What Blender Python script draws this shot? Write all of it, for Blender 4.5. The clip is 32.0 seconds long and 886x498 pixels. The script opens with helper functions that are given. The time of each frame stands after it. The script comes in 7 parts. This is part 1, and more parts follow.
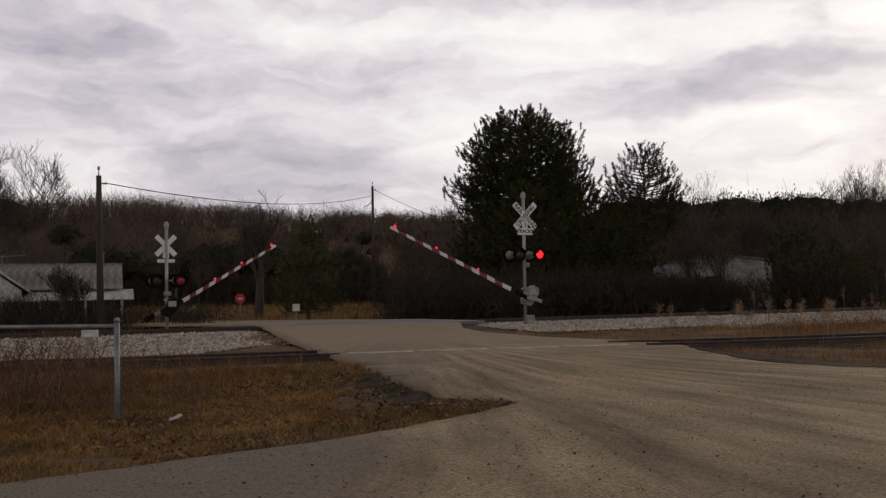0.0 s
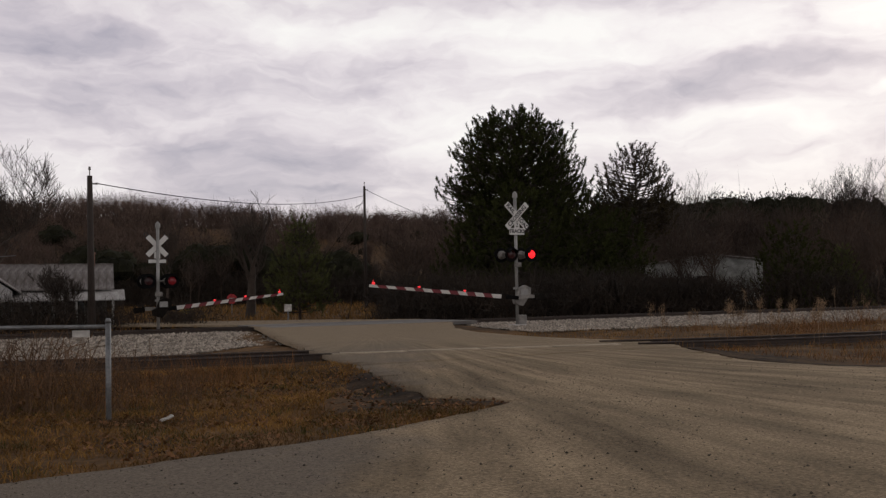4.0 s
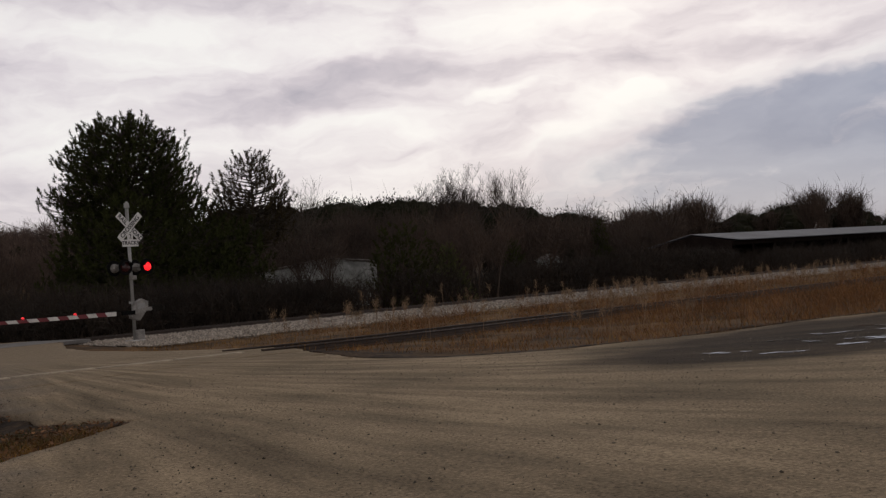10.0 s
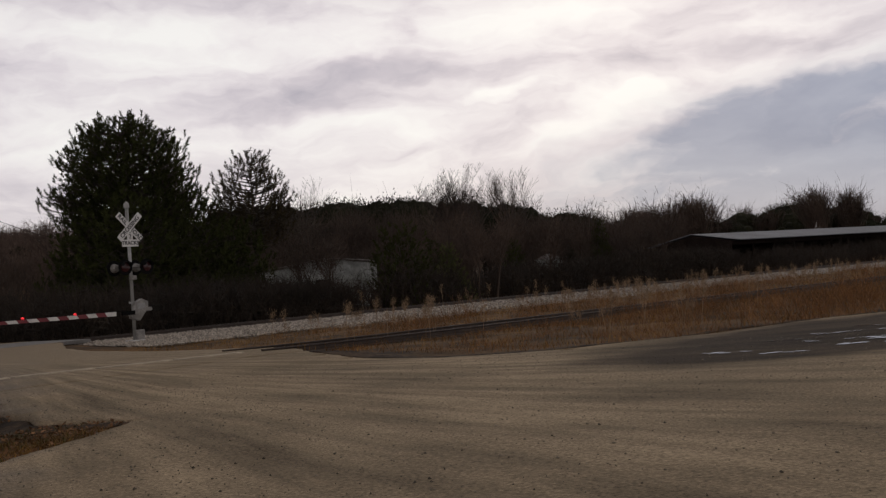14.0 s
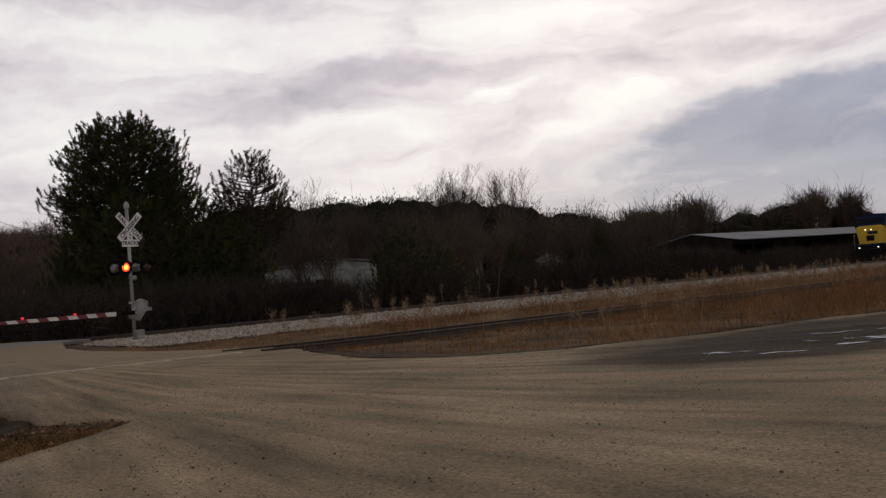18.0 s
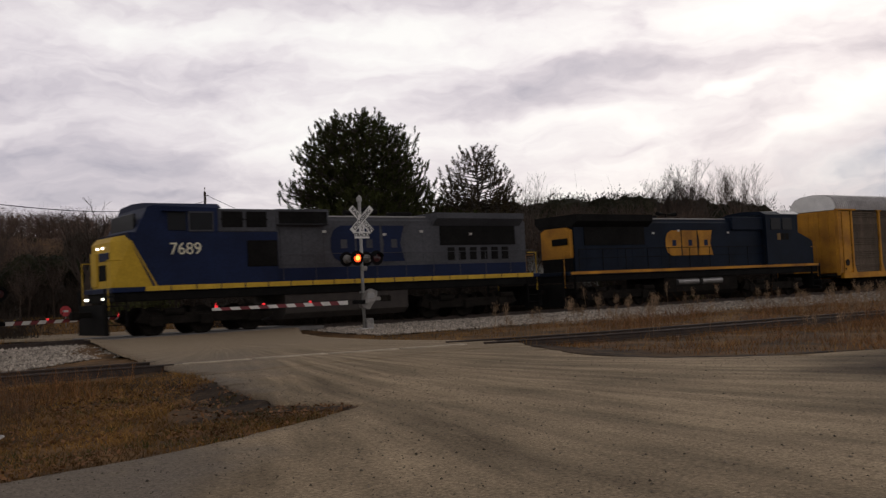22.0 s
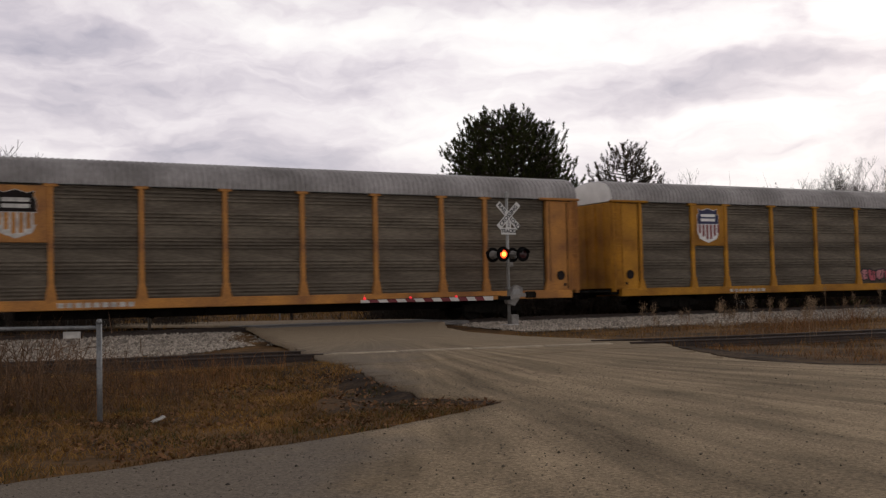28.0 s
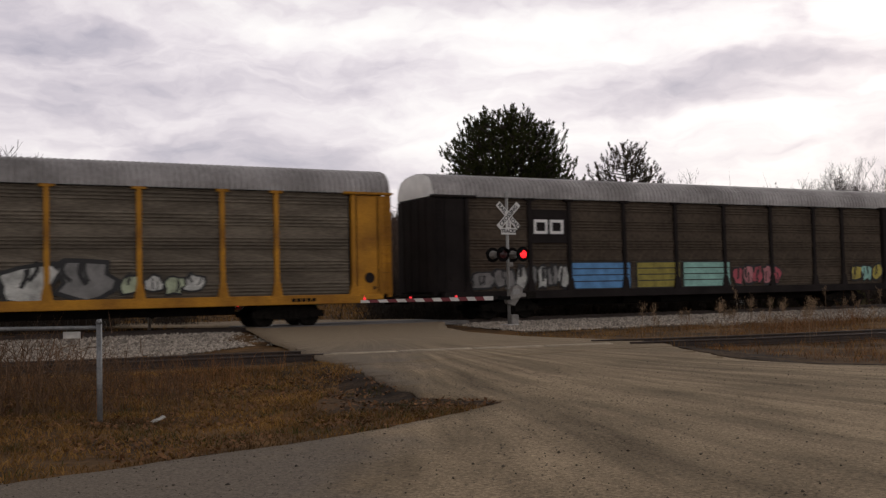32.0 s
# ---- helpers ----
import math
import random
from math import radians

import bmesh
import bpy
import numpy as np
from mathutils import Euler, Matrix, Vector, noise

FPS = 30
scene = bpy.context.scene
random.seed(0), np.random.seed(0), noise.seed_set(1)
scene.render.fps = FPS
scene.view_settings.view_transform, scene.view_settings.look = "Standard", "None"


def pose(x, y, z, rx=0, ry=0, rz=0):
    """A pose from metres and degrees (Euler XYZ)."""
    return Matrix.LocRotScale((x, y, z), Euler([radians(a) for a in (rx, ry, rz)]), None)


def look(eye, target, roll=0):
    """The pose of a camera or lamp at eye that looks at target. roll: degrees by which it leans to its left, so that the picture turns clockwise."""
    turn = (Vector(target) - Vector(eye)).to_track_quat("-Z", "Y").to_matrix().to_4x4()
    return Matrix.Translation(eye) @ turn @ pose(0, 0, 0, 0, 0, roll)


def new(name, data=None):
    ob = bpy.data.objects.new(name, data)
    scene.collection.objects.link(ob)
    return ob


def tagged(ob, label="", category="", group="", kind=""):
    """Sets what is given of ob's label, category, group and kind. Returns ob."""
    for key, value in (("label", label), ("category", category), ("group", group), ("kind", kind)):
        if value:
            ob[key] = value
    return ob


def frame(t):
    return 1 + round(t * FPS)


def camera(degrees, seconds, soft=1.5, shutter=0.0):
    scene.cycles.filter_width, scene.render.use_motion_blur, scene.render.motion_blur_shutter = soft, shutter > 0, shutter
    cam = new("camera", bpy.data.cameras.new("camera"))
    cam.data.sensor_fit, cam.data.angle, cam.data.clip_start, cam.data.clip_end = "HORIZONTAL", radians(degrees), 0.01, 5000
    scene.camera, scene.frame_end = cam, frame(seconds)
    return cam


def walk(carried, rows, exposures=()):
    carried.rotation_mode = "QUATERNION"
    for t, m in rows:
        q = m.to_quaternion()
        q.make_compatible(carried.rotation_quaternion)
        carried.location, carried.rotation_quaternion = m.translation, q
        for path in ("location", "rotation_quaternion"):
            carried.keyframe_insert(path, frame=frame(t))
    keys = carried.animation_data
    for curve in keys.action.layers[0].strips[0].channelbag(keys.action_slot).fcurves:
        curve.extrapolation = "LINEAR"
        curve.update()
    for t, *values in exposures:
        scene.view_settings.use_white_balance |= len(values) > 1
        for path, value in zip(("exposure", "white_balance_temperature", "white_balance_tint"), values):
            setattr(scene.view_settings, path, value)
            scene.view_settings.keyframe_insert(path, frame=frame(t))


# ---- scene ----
# the camera stands at one place and pans; rows: seconds, yaw, pitch, roll
EYE = (0.0, 0.0, 1.09)
PAN = [
    (0.0, 0.85, 2.52, 0.99), (2.5, 0.85, 2.52, 0.99), (3.5, 0.70, 2.52, 1.02), (4.0, 0.40, 2.51, 1.08),
    (4.5, -0.14, 2.50, 1.18), (5.0, -3.12, 2.51, 1.64), (5.5, -7.31, 2.43, 2.17), (6.0, -11.21, 2.34, 2.81),
    (6.5, -14.48, 2.20, 3.33), (7.0, -16.87, 2.10, 3.72), (7.5, -18.90, 1.99, 4.04), (8.0, -19.80, 1.96, 4.21),
    (8.5, -19.85, 1.96, 4.22), (9.0, -20.13, 1.95, 4.25), (9.5, -20.37, 1.93, 4.31), (10.0, -20.69, 1.91, 4.34),
    (10.5, -20.69, 1.91, 4.34), (19.0, -20.70, 1.91, 4.36), (19.5, -20.56, 1.93, 4.36), (20.0, -18.96, 2.03, 4.14),
    (20.5, -16.66, 2.13, 3.83), (21.0, -14.84, 2.21, 3.53), (21.5, -11.81, 2.32, 3.19), (22.0, -8.22, 2.43, 2.68),
    (22.5, -4.65, 2.48, 2.13), (23.0, -2.15, 2.52, 1.58), (23.5, -0.75, 2.52, 1.37), (24.0, -0.05, 2.53, 1.27),
    (24.5, -0.06, 2.50, 1.24), (32.0, -0.06, 2.50, 1.25)]
cam = camera(47.0, 32.0, soft=1.35, shutter=0.15)
EXPOSURE = [(0, 0.0), (4.5, 0.0), (7, -0.11), (19.5, -0.11), (22.0, 0.03), (24.0, 0.14), (26, 0.15), (32, 0.14)]
walk(cam, [(t, pose(*EYE, 90 + p, r, y)) for t, y, p, r in PAN], EXPOSURE)

# ---- light: overcast sky, weak wide sun behind the clouds ----
SUN_AZ, SUN_EL = 33.0, 24.0
SUN_DIR = Vector((math.sin(radians(SUN_AZ)) * math.cos(radians(SUN_EL)),
                  math.cos(radians(SUN_AZ)) * math.cos(radians(SUN_EL)), math.sin(radians(SUN_EL))))
sun = new("sun", bpy.data.lights.new("sun", "SUN"))
sun.data.energy, sun.data.angle, sun.data.color = 0.35, radians(25), (1.0, 0.95, 0.9)
sun.matrix_world = look(SUN_DIR * 50, (0, 0, 0))


def build_world():
    world = bpy.data.worlds.new("overcast_sky")
    scene.world = world
    world.use_nodes = True
    nt = world.node_tree
    nt.nodes.clear()
    N = lambda kind, **kw: node(nt, kind, **kw)
    L = nt.links.new
    out, bg = N("ShaderNodeOutputWorld"), N("ShaderNodeBackground")
    sky = N("ShaderNodeTexSky")
    sky.sky_type, sky.sun_disc = "NISHITA", False
    sky.sun_elevation, sky.sun_rotation = radians(SUN_EL), radians(SUN_AZ)
    skys = N("ShaderNodeVectorMath", operation="SCALE")
    skys.inputs["Scale"].default_value = 0.10
    L(sky.outputs[0], skys.inputs[0])
    tc = N("ShaderNodeTexCoord")
    sep = N("ShaderNodeSeparateXYZ")
    L(tc.outputs["Generated"], sep.inputs[0])
    # azimuth and height over the horizon in degrees, warped so that cloud edges fray
    az = N("ShaderNodeMath", operation="ARCTAN2")
    L(sep.outputs[0], az.inputs[0])
    L(sep.outputs[1], az.inputs[1])
    el = N("ShaderNodeMath", operation="ARCSINE")
    L(sep.outputs[2], el.inputs[0])
    deg = N("ShaderNodeCombineXYZ")
    L(az.outputs[0], deg.inputs[0])
    L(el.outputs[0], deg.inputs[1])
    dg = N("ShaderNodeVectorMath", operation="SCALE")
    dg.inputs["Scale"].default_value = 57.2958
    L(deg.outputs[0], dg.inputs[0])

    def noise_of(src, scale, rot, size, detail, rough, warp=0.0):
        mp = N("ShaderNodeMapping")
        mp.inputs["Location"].default_value = (CLOUD_SHIFT[0], CLOUD_SHIFT[1], 0)
        mp.inputs["Rotation"].default_value = (0, 0, radians(rot))
        mp.inputs["Scale"].default_value = (scale[0], scale[1], 1)
        L(src, mp.inputs[0])
        n = N("ShaderNodeTexNoise")
        n.inputs["Scale"].default_value, n.inputs["Detail"].default_value = size, detail
        n.inputs["Roughness"].default_value, n.inputs["Distortion"].default_value = rough, warp
        L(mp.outputs[0], n.inputs["Vector"])
        return n
    wn = noise_of(dg.outputs[0], (.12, .22), 0, 1.0, 4.0, .6)
    wc = N("ShaderNodeVectorMath", operation="SUBTRACT")
    L(wn.outputs["Color"], wc.inputs[0])
    wc.inputs[1].default_value = (.5, .5, .5)
    wm = N("ShaderNodeVectorMath", operation="MULTIPLY")
    L(wc.outputs[0], wm.inputs[0])
    wm.inputs[1].default_value = (9.0, 3.6, 0)
    q = N("ShaderNodeVectorMath", operation="ADD")
    L(dg.outputs[0], q.inputs[0])
    L(wm.outputs[0], q.inputs[1])

    def blob(a, e, ra, re, rot):
        """A soft cloud patch of half-widths ra, re degrees."""
        mp = N("ShaderNodeMapping")
        mp.vector_type = "TEXTURE"
        mp.inputs["Location"].default_value = (a, e, 0)
        mp.inputs["Rotation"].default_value = (0, 0, radians(rot))
        mp.inputs["Scale"].default_value = (ra, re, 1)
        L(q.outputs[0], mp.inputs[0])
        g_ = N("ShaderNodeTexGradient")
        g_.gradient_type = "SPHERICAL"
        L(mp.outputs[0], g_.inputs[0])
        return g_.outputs["Fac"]
    n1 = noise_of(q.outputs[0], (.085, .30), -4, 1.0, 6.0, .55, .3)
    total = N("ShaderNodeMath", operation="MULTIPLY_ADD")
    L(n1.outputs[0], total.inputs[0])
    total.inputs[1].default_value, total.inputs[2].default_value = 1.0, .0
    n2 = noise_of(q.outputs[0], (.30, .75), -6, 1.0, 6.0, .6, .2)
    mott = N("ShaderNodeMath", operation="MULTIPLY_ADD")
    L(n2.outputs[0], mott.inputs[0])
    mott.inputs[1].default_value = .36
    L(total.outputs[0], mott.inputs[2])
    val = mott.outputs[0]
    for a_, e_, ra, re, rot, w in CLOUDS:
        m_ = N("ShaderNodeMath", operation="MULTIPLY_ADD")
        L(blob(a_, e_, ra, re, rot), m_.inputs[0])
        m_.inputs[1].default_value = w * (.68 if w < 0 else .9)
        L(val, m_.inputs[2])
        val = m_.outputs[0]
    ramp = N("ShaderNodeValToRGB")
    cr = ramp.color_ramp
    cr.elements[0].position, cr.elements[0].color = 0.18, (0.30, 0.29, 0.36, 1)
    cr.elements[1].position, cr.elements[1].color = 0.92, (1.0, 0.985, 0.95, 1)
    for p_, c_ in ((.34, (.47, .44, .50, 1)), (.48, (.63, .58, .625, 1)), (.62, (.79, .735, .76, 1)), (.76, (.92, .88, .875, 1))):
        cr.elements.new(p_).color = c_
    L(val, ramp.inputs[0])
    # the blue-grey bank low to one side
    bank = N("ShaderNodeMix", data_type="RGBA", blend_type="MIX")
    b1 = N("ShaderNodeMath", operation="ADD")
    L(blob(41, 3.0, 22, 8.5, 6), b1.inputs[0])
    L(blob(39, 7.4, 9, 2.2, 6), b1.inputs[1])
    b2 = N("ShaderNodeMath", operation="MULTIPLY")
    b2.use_clamp = True
    b3 = N("ShaderNodeMath", operation="MULTIPLY_ADD")
    L(n2.outputs[0], b3.inputs[0])
    b3.inputs[1].default_value, b3.inputs[2].default_value = 1.5, .15
    b4 = N("ShaderNodeMath", operation="MULTIPLY")
    L(b1.outputs[0], b4.inputs[0])
    L(b3.outputs[0], b4.inputs[1])
    L(b4.outputs[0], b2.inputs[0])
    b2.inputs[1].default_value = 1.05
    soft = N("ShaderNodeMapRange")
    soft.interpolation_type = "SMOOTHSTEP"
    soft.inputs["From Min"].default_value, soft.inputs["From Max"].default_value = .0, .72
    soft.inputs["To Max"].default_value = .95
    L(b2.outputs[0], soft.inputs["Value"])
    L(soft.outputs[0], bank.inputs[0])
    L(ramp.outputs[0], bank.inputs[6])
    shade = N("ShaderNodeMix", data_type="RGBA", blend_type="MIX")
    sr = N("ShaderNodeMapRange")
    sr.inputs["From Min"].default_value, sr.inputs["From Max"].default_value = .35, .65
    L(n1.outputs[0], sr.inputs["Value"])
    L(sr.outputs[0], shade.inputs[0])
    shade.inputs[6].default_value, shade.inputs[7].default_value = (0.21, 0.25, 0.37, 1), (0.33, 0.365, 0.475, 1)
    L(shade.outputs[2], bank.inputs[7])
    # thin cover lets a little of the blue sky through
    cover = N("ShaderNodeMix", data_type="RGBA", blend_type="MIX")
    cover.inputs[0].default_value = 0.92
    L(skys.outputs[0], cover.inputs[6])
    L(bank.outputs[2], cover.inputs[7])
    # unseen overhead sky dimmed to darken the ground; the horizon band stays bright
    over = N("ShaderNodeMapRange")
    over.inputs["From Min"].default_value, over.inputs["From Max"].default_value = 0.25, 0.8
    over.inputs["To Min"].default_value, over.inputs["To Max"].default_value = 1.0, SKY_TOP
    L(sep.outputs[2], over.inputs["Value"])
    mul = N("ShaderNodeVectorMath", operation="SCALE")
    L(cover.outputs[2], mul.inputs[0])
    L(over.outputs[0], mul.inputs["Scale"])
    warm = N("ShaderNodeVectorMath", operation="MULTIPLY")
    L(mul.outputs[0], warm.inputs[0])
    warm.inputs[1].default_value = (1.0, .985, .985)
    L(warm.outputs[0], bg.inputs[0])
    bg.inputs[1].default_value = 1.0
    L(bg.outputs[0], out.inputs[0])


def node(nt, kind, **kw):
    n = nt.nodes.new(kind)
    for k, v in kw.items():
        if k == "operation":
            n.operation = v
        elif k == "data_type":
            n.data_type = v
        elif k == "blend_type":
            n.blend_type = v
    return n


CLOUD_SHIFT = (3.1, 1.7)
# cloud patches: azimuth, height, half-widths, tilt (degrees), weight: dark below zero, bright above
CLOUDS = ((14, 11.0, 9, 1.5, 8, -.40), (27, 11.8, 12, 1.4, -2, -.38), (41, 11.2, 9, 1.3, -4, -.34), (19.5, 12.6, 6, 1.6, 6, -.25),
          (24, 10.2, 2.6, .55, 4, .40), (32.8, 9.7, 2.4, .6, 6, .45), (29, 8.2, 6, 1.8, 20, .40), (17, 9.0, 8, 1.3, 3, .22), (17.8, 7.2, 3.6, .55, 12, -.25),
          (6, 14.3, 7, 1.8, 0, .30), (28, 14.6, 10, 1.6, -3, .32), (-7, 14.5, 6, 1.5, 0, .18), (-22, 13.5, 8, 2.2, 0, -.22), (-20, 7.0, 10, 1.8, 0, .14),
          (-17, 11, 16, 5, 0, -.32), (-15, 6, 18, 4, 0, -.20), (-10, 7.8, 14, 1.6, 2, -.16), (-8, 9.2, 12, 1.2, 3, -.16), (2, 8.4, 8, 2.0, 0, .15), (-12, 11.8, 8, 1.0, -2, -.12))
SKY_TOP = 0.25
build_world()

# ---- materials ----


def mat(name, base, rough=0.8, metal=0.0, vary=0.25, scale=3.0, tint=None, bump=0.0, fine=40.0, rand=0.0, spec=0.5, stretch=(1, 1, 1), island=False):
    """Principled surface with two scales of colour variation and a fine bump, in object space."""
    m = bpy.data.materials.new(name)
    m.use_nodes = True
    nt = m.node_tree
    L = nt.links.new
    b = nt.nodes["Principled BSDF"]
    b.inputs["Roughness"].default_value, b.inputs["Metallic"].default_value = rough, metal
    b.inputs["Specular IOR Level"].default_value = spec
    tc = node(nt, "ShaderNodeTexCoord")
    mp = node(nt, "ShaderNodeMapping")
    mp.inputs["Scale"].default_value = stretch
    L(tc.outputs["Object"], mp.inputs[0])
    n1, n2 = node(nt, "ShaderNodeTexNoise"), node(nt, "ShaderNodeTexNoise")
    n1.inputs["Scale"].default_value, n1.inputs["Detail"].default_value = scale, 4
    n2.inputs["Scale"].default_value, n2.inputs["Detail"].default_value = fine, 3
    L(mp.outputs[0], n1.inputs["Vector"])
    L(mp.outputs[0], n2.inputs["Vector"])
    mix = node(nt, "ShaderNodeMix", data_type="RGBA")
    dark = tint or tuple(c * (1 - vary) for c in base)
    mix.inputs[6].default_value = (*dark, 1)
    mix.inputs[7].default_value = (*[min(1, c * (1 + vary * 0.6)) for c in base], 1)
    r = node(nt, "ShaderNodeMapRange")
    r.inputs["From Min"].default_value, r.inputs["From Max"].default_value = 0.32, 0.68
    L(n1.outputs[0], r.inputs["Value"])
    L(r.outputs[0], mix.inputs[0])
    m2 = node(nt, "ShaderNodeMix", data_type="RGBA", blend_type="MULTIPLY")
    m2.inputs[0].default_value = 1.0
    r2 = node(nt, "ShaderNodeMapRange")
    r2.inputs["From Min"].default_value, r2.inputs["From Max"].default_value = 0.3, 0.7
    r2.inputs["To Min"].default_value, r2.inputs["To Max"].default_value = 1 - vary, 1 + vary * 0.5
    L(n2.outputs[0], r2.inputs["Value"])
    L(mix.outputs[2], m2.inputs[6])
    L(r2.outputs[0], m2.inputs[7])
    col = m2.outputs[2]
    if rand:
        info = node(nt, "ShaderNodeNewGeometry") if island else node(nt, "ShaderNodeObjectInfo")
        m3 = node(nt, "ShaderNodeMix", data_type="RGBA", blend_type="MULTIPLY")
        m3.inputs[0].default_value = 1.0
        r3 = node(nt, "ShaderNodeMapRange")
        r3.inputs["To Min"].default_value, r3.inputs["To Max"].default_value = 1 - rand, 1 + rand * 0.6
        L(info.outputs["Random Per Island" if island else "Random"], r3.inputs["Value"])
        L(col, m3.inputs[6])
        L(r3.outputs[0], m3.inputs[7])
        col = m3.outputs[2]
    L(col, b.inputs["Base Color"])
    if bump:
        bp = node(nt, "ShaderNodeBump")
        bp.inputs["Strength"].default_value = min(1.0, bump)
        bp.inputs["Distance"].default_value = 0.02
        L(n2.outputs[0], bp.inputs["Height"])
        L(bp.outputs[0], b.inputs["Normal"])
    return m


def glow_mat(name, color, strength):
    m = mat(name, color, 0.3, vary=0.05)
    b = m.node_tree.nodes["Principled BSDF"]
    b.inputs["Emission Color"].default_value = (*color, 1)
    b.inputs["Emission Strength"].default_value = strength
    return m


class Mesh:
    """Collects vertices and faces of one mesh."""

    def __init__(self):
        self.v, self.f, self.n = [], [], 0

    def add(self, verts, faces):
        k = self.n
        self.v.extend([tuple(p) for p in verts])
        self.f.extend([tuple(i + k for i in f) for f in faces])
        self.n += len(verts)
        return self

    def box(self, x0, x1, y0, y1, z0, z1, bev=0.0, m=None):
        if bev <= 0:
            v = [(x, y, z) for z in (z0, z1) for y in (y0, y1) for x in (x0, x1)]
            f = [(0, 2, 3, 1), (4, 5, 7, 6), (0, 1, 5, 4), (2, 6, 7, 3), (0, 4, 6, 2), (1, 3, 7, 5)]
        else:
            b = min(bev, (x1 - x0) * 0.45, (y1 - y0) * 0.45, (z1 - z0) * 0.45)
            v = []
            for z, e in ((z0, b), (z0 + b, 0), (z1 - b, 0), (z1, b)):
                a = b
                v += [(x0 + a, y0 + e, z), (x1 - a, y0 + e, z), (x1 - e, y0 + a, z), (x1 - e, y1 - a, z),
                      (x1 - a, y1 - e, z), (x0 + a, y1 - e, z), (x0 + e, y1 - a, z), (x0 + e, y0 + a, z)]
            f = [tuple(range(7, -1, -1)), tuple(range(24, 32))]
            for r in range(3):
                f += [(r * 8 + i, r * 8 + (i + 1) % 8, r * 8 + 8 + (i + 1) % 8, r * 8 + 8 + i) for i in range(8)]
        if m is not None:
            v = [tuple(m @ Vector(p)) for p in v]
        return self.add(v, f)

    def tube(self, p0, p1, r0, r1=None, n=8, caps=True):
        r1 = r0 if r1 is None else r1
        p0, p1 = Vector(p0), Vector(p1)
        w = (p1 - p0).normalized()
        a = w.orthogonal().normalized()
        b = w.cross(a)
        ring = [(math.cos(2 * math.pi * i / n), math.sin(2 * math.pi * i / n)) for i in range(n)]
        v = [p0 + (a * c + b * s) * r0 for c, s in ring] + [p1 + (a * c + b * s) * r1 for c, s in ring]
        f = [(i, (i + 1) % n, n + (i + 1) % n, n + i) for i in range(n)]
        if caps:
            f += [tuple(range(n - 1, -1, -1)), tuple(range(n, 2 * n))]
        return self.add(v, f)

    def path(self, pts, r, n=6):
        for a, b in zip(pts, pts[1:]):
            self.tube(a, b, r, r, n)
        return self

    def prism(self, outline, axis, a, b):
        """Extrudes a closed outline of (u, v) along an axis: 'x': (u,v)=(y,z); 'y': (x,z); 'z': (x,y)."""
        put = {"x": lambda u, v, w: (w, u, v), "y": lambda u, v, w: (u, w, v), "z": lambda u, v, w: (u, v, w)}[axis]
        n = len(outline)
        v = [put(u, q, a) for u, q in outline] + [put(u, q, b) for u, q in outline]
        f = [tuple(range(n - 1, -1, -1)), tuple(range(n, 2 * n))] + [(i, (i + 1) % n, n + (i + 1) % n, n + i) for i in range(n)]
        return self.add(v, f)

    def data(self, name, smooth=False):
        me = bpy.data.meshes.new(name)
        me.from_pydata(self.v, [], self.f)
        bm = bmesh.new()
        bm.from_mesh(me)
        bmesh.ops.recalc_face_normals(bm, faces=bm.faces)
        bm.to_mesh(me)
        bm.free()
        if smooth:
            me.polygons.foreach_set("use_smooth", [True] * len(me.polygons))
        return me


def part(name, mesh, material, parent, label="", smooth=False, at=None):
    me = mesh.data(name, smooth) if isinstance(mesh, Mesh) else mesh
    if not me.materials:
        me.materials.append(material)
    ob = new(name, me)
    ob.parent = parent
    if at is not None:
        ob.matrix_basis = at
    return tagged(ob, label)


def thing(name, label, category, at=None, group="", kind=""):
    ob = new(name)
    if at is not None:
        ob.matrix_basis = at
    return tagged(ob, label, category, group, kind)


def solid(name, mesh, material, label, category, kind="", group="", smooth=False, at=None):
    me = mesh.data(name, smooth) if isinstance(mesh, Mesh) else mesh
    me.materials.append(material)
    ob = new(name, me)
    if at is not None:
        ob.matrix_basis = at
    return tagged(ob, label, category, group, kind)


# ---- plan: the main track runs straight; s along it, d across it from the camera, rail top at z = 0 ----
TH = radians(61)
U, W = Vector((math.sin(TH), math.cos(TH), 0)), Vector((-math.cos(TH), math.sin(TH), 0))
DM = 36.72


def P(s, d, z=0.0):
    return U * s + W * d + Vector((0, 0, z))


def main_d(s):
    """Distance of the main line; it bends slightly towards the camera's side far up the line."""
    return DM - .037 * (math.sqrt((s - 32) ** 2 + 64) + (s - 32)) / 2


def track_pose(s, d, z=0.0, turn=0.0):
    """x along the track, y away from the camera."""
    return Matrix.Translation(P(s, d, z)) @ pose(0, 0, 0, 0, 0, 29 + turn)


def sd(x, y):
    return x * U.x + y * U.y, x * W.x + y * W.y


def azr(az, r, z=0.0):
    return Vector((math.sin(radians(az)) * r, math.cos(radians(az)) * r, z))


# ---- ground ----
def _hash(ix, iy, seed):
    h = (ix.astype(np.int64) * 374761393 + iy.astype(np.int64) * 668265263 + seed * 982451653) & 0x7FFFFFFF
    h = ((h ^ (h >> 13)) * 1274126177) & 0x7FFFFFFF
    return ((h ^ (h >> 16)) & 0xFFFF) / 65535.0


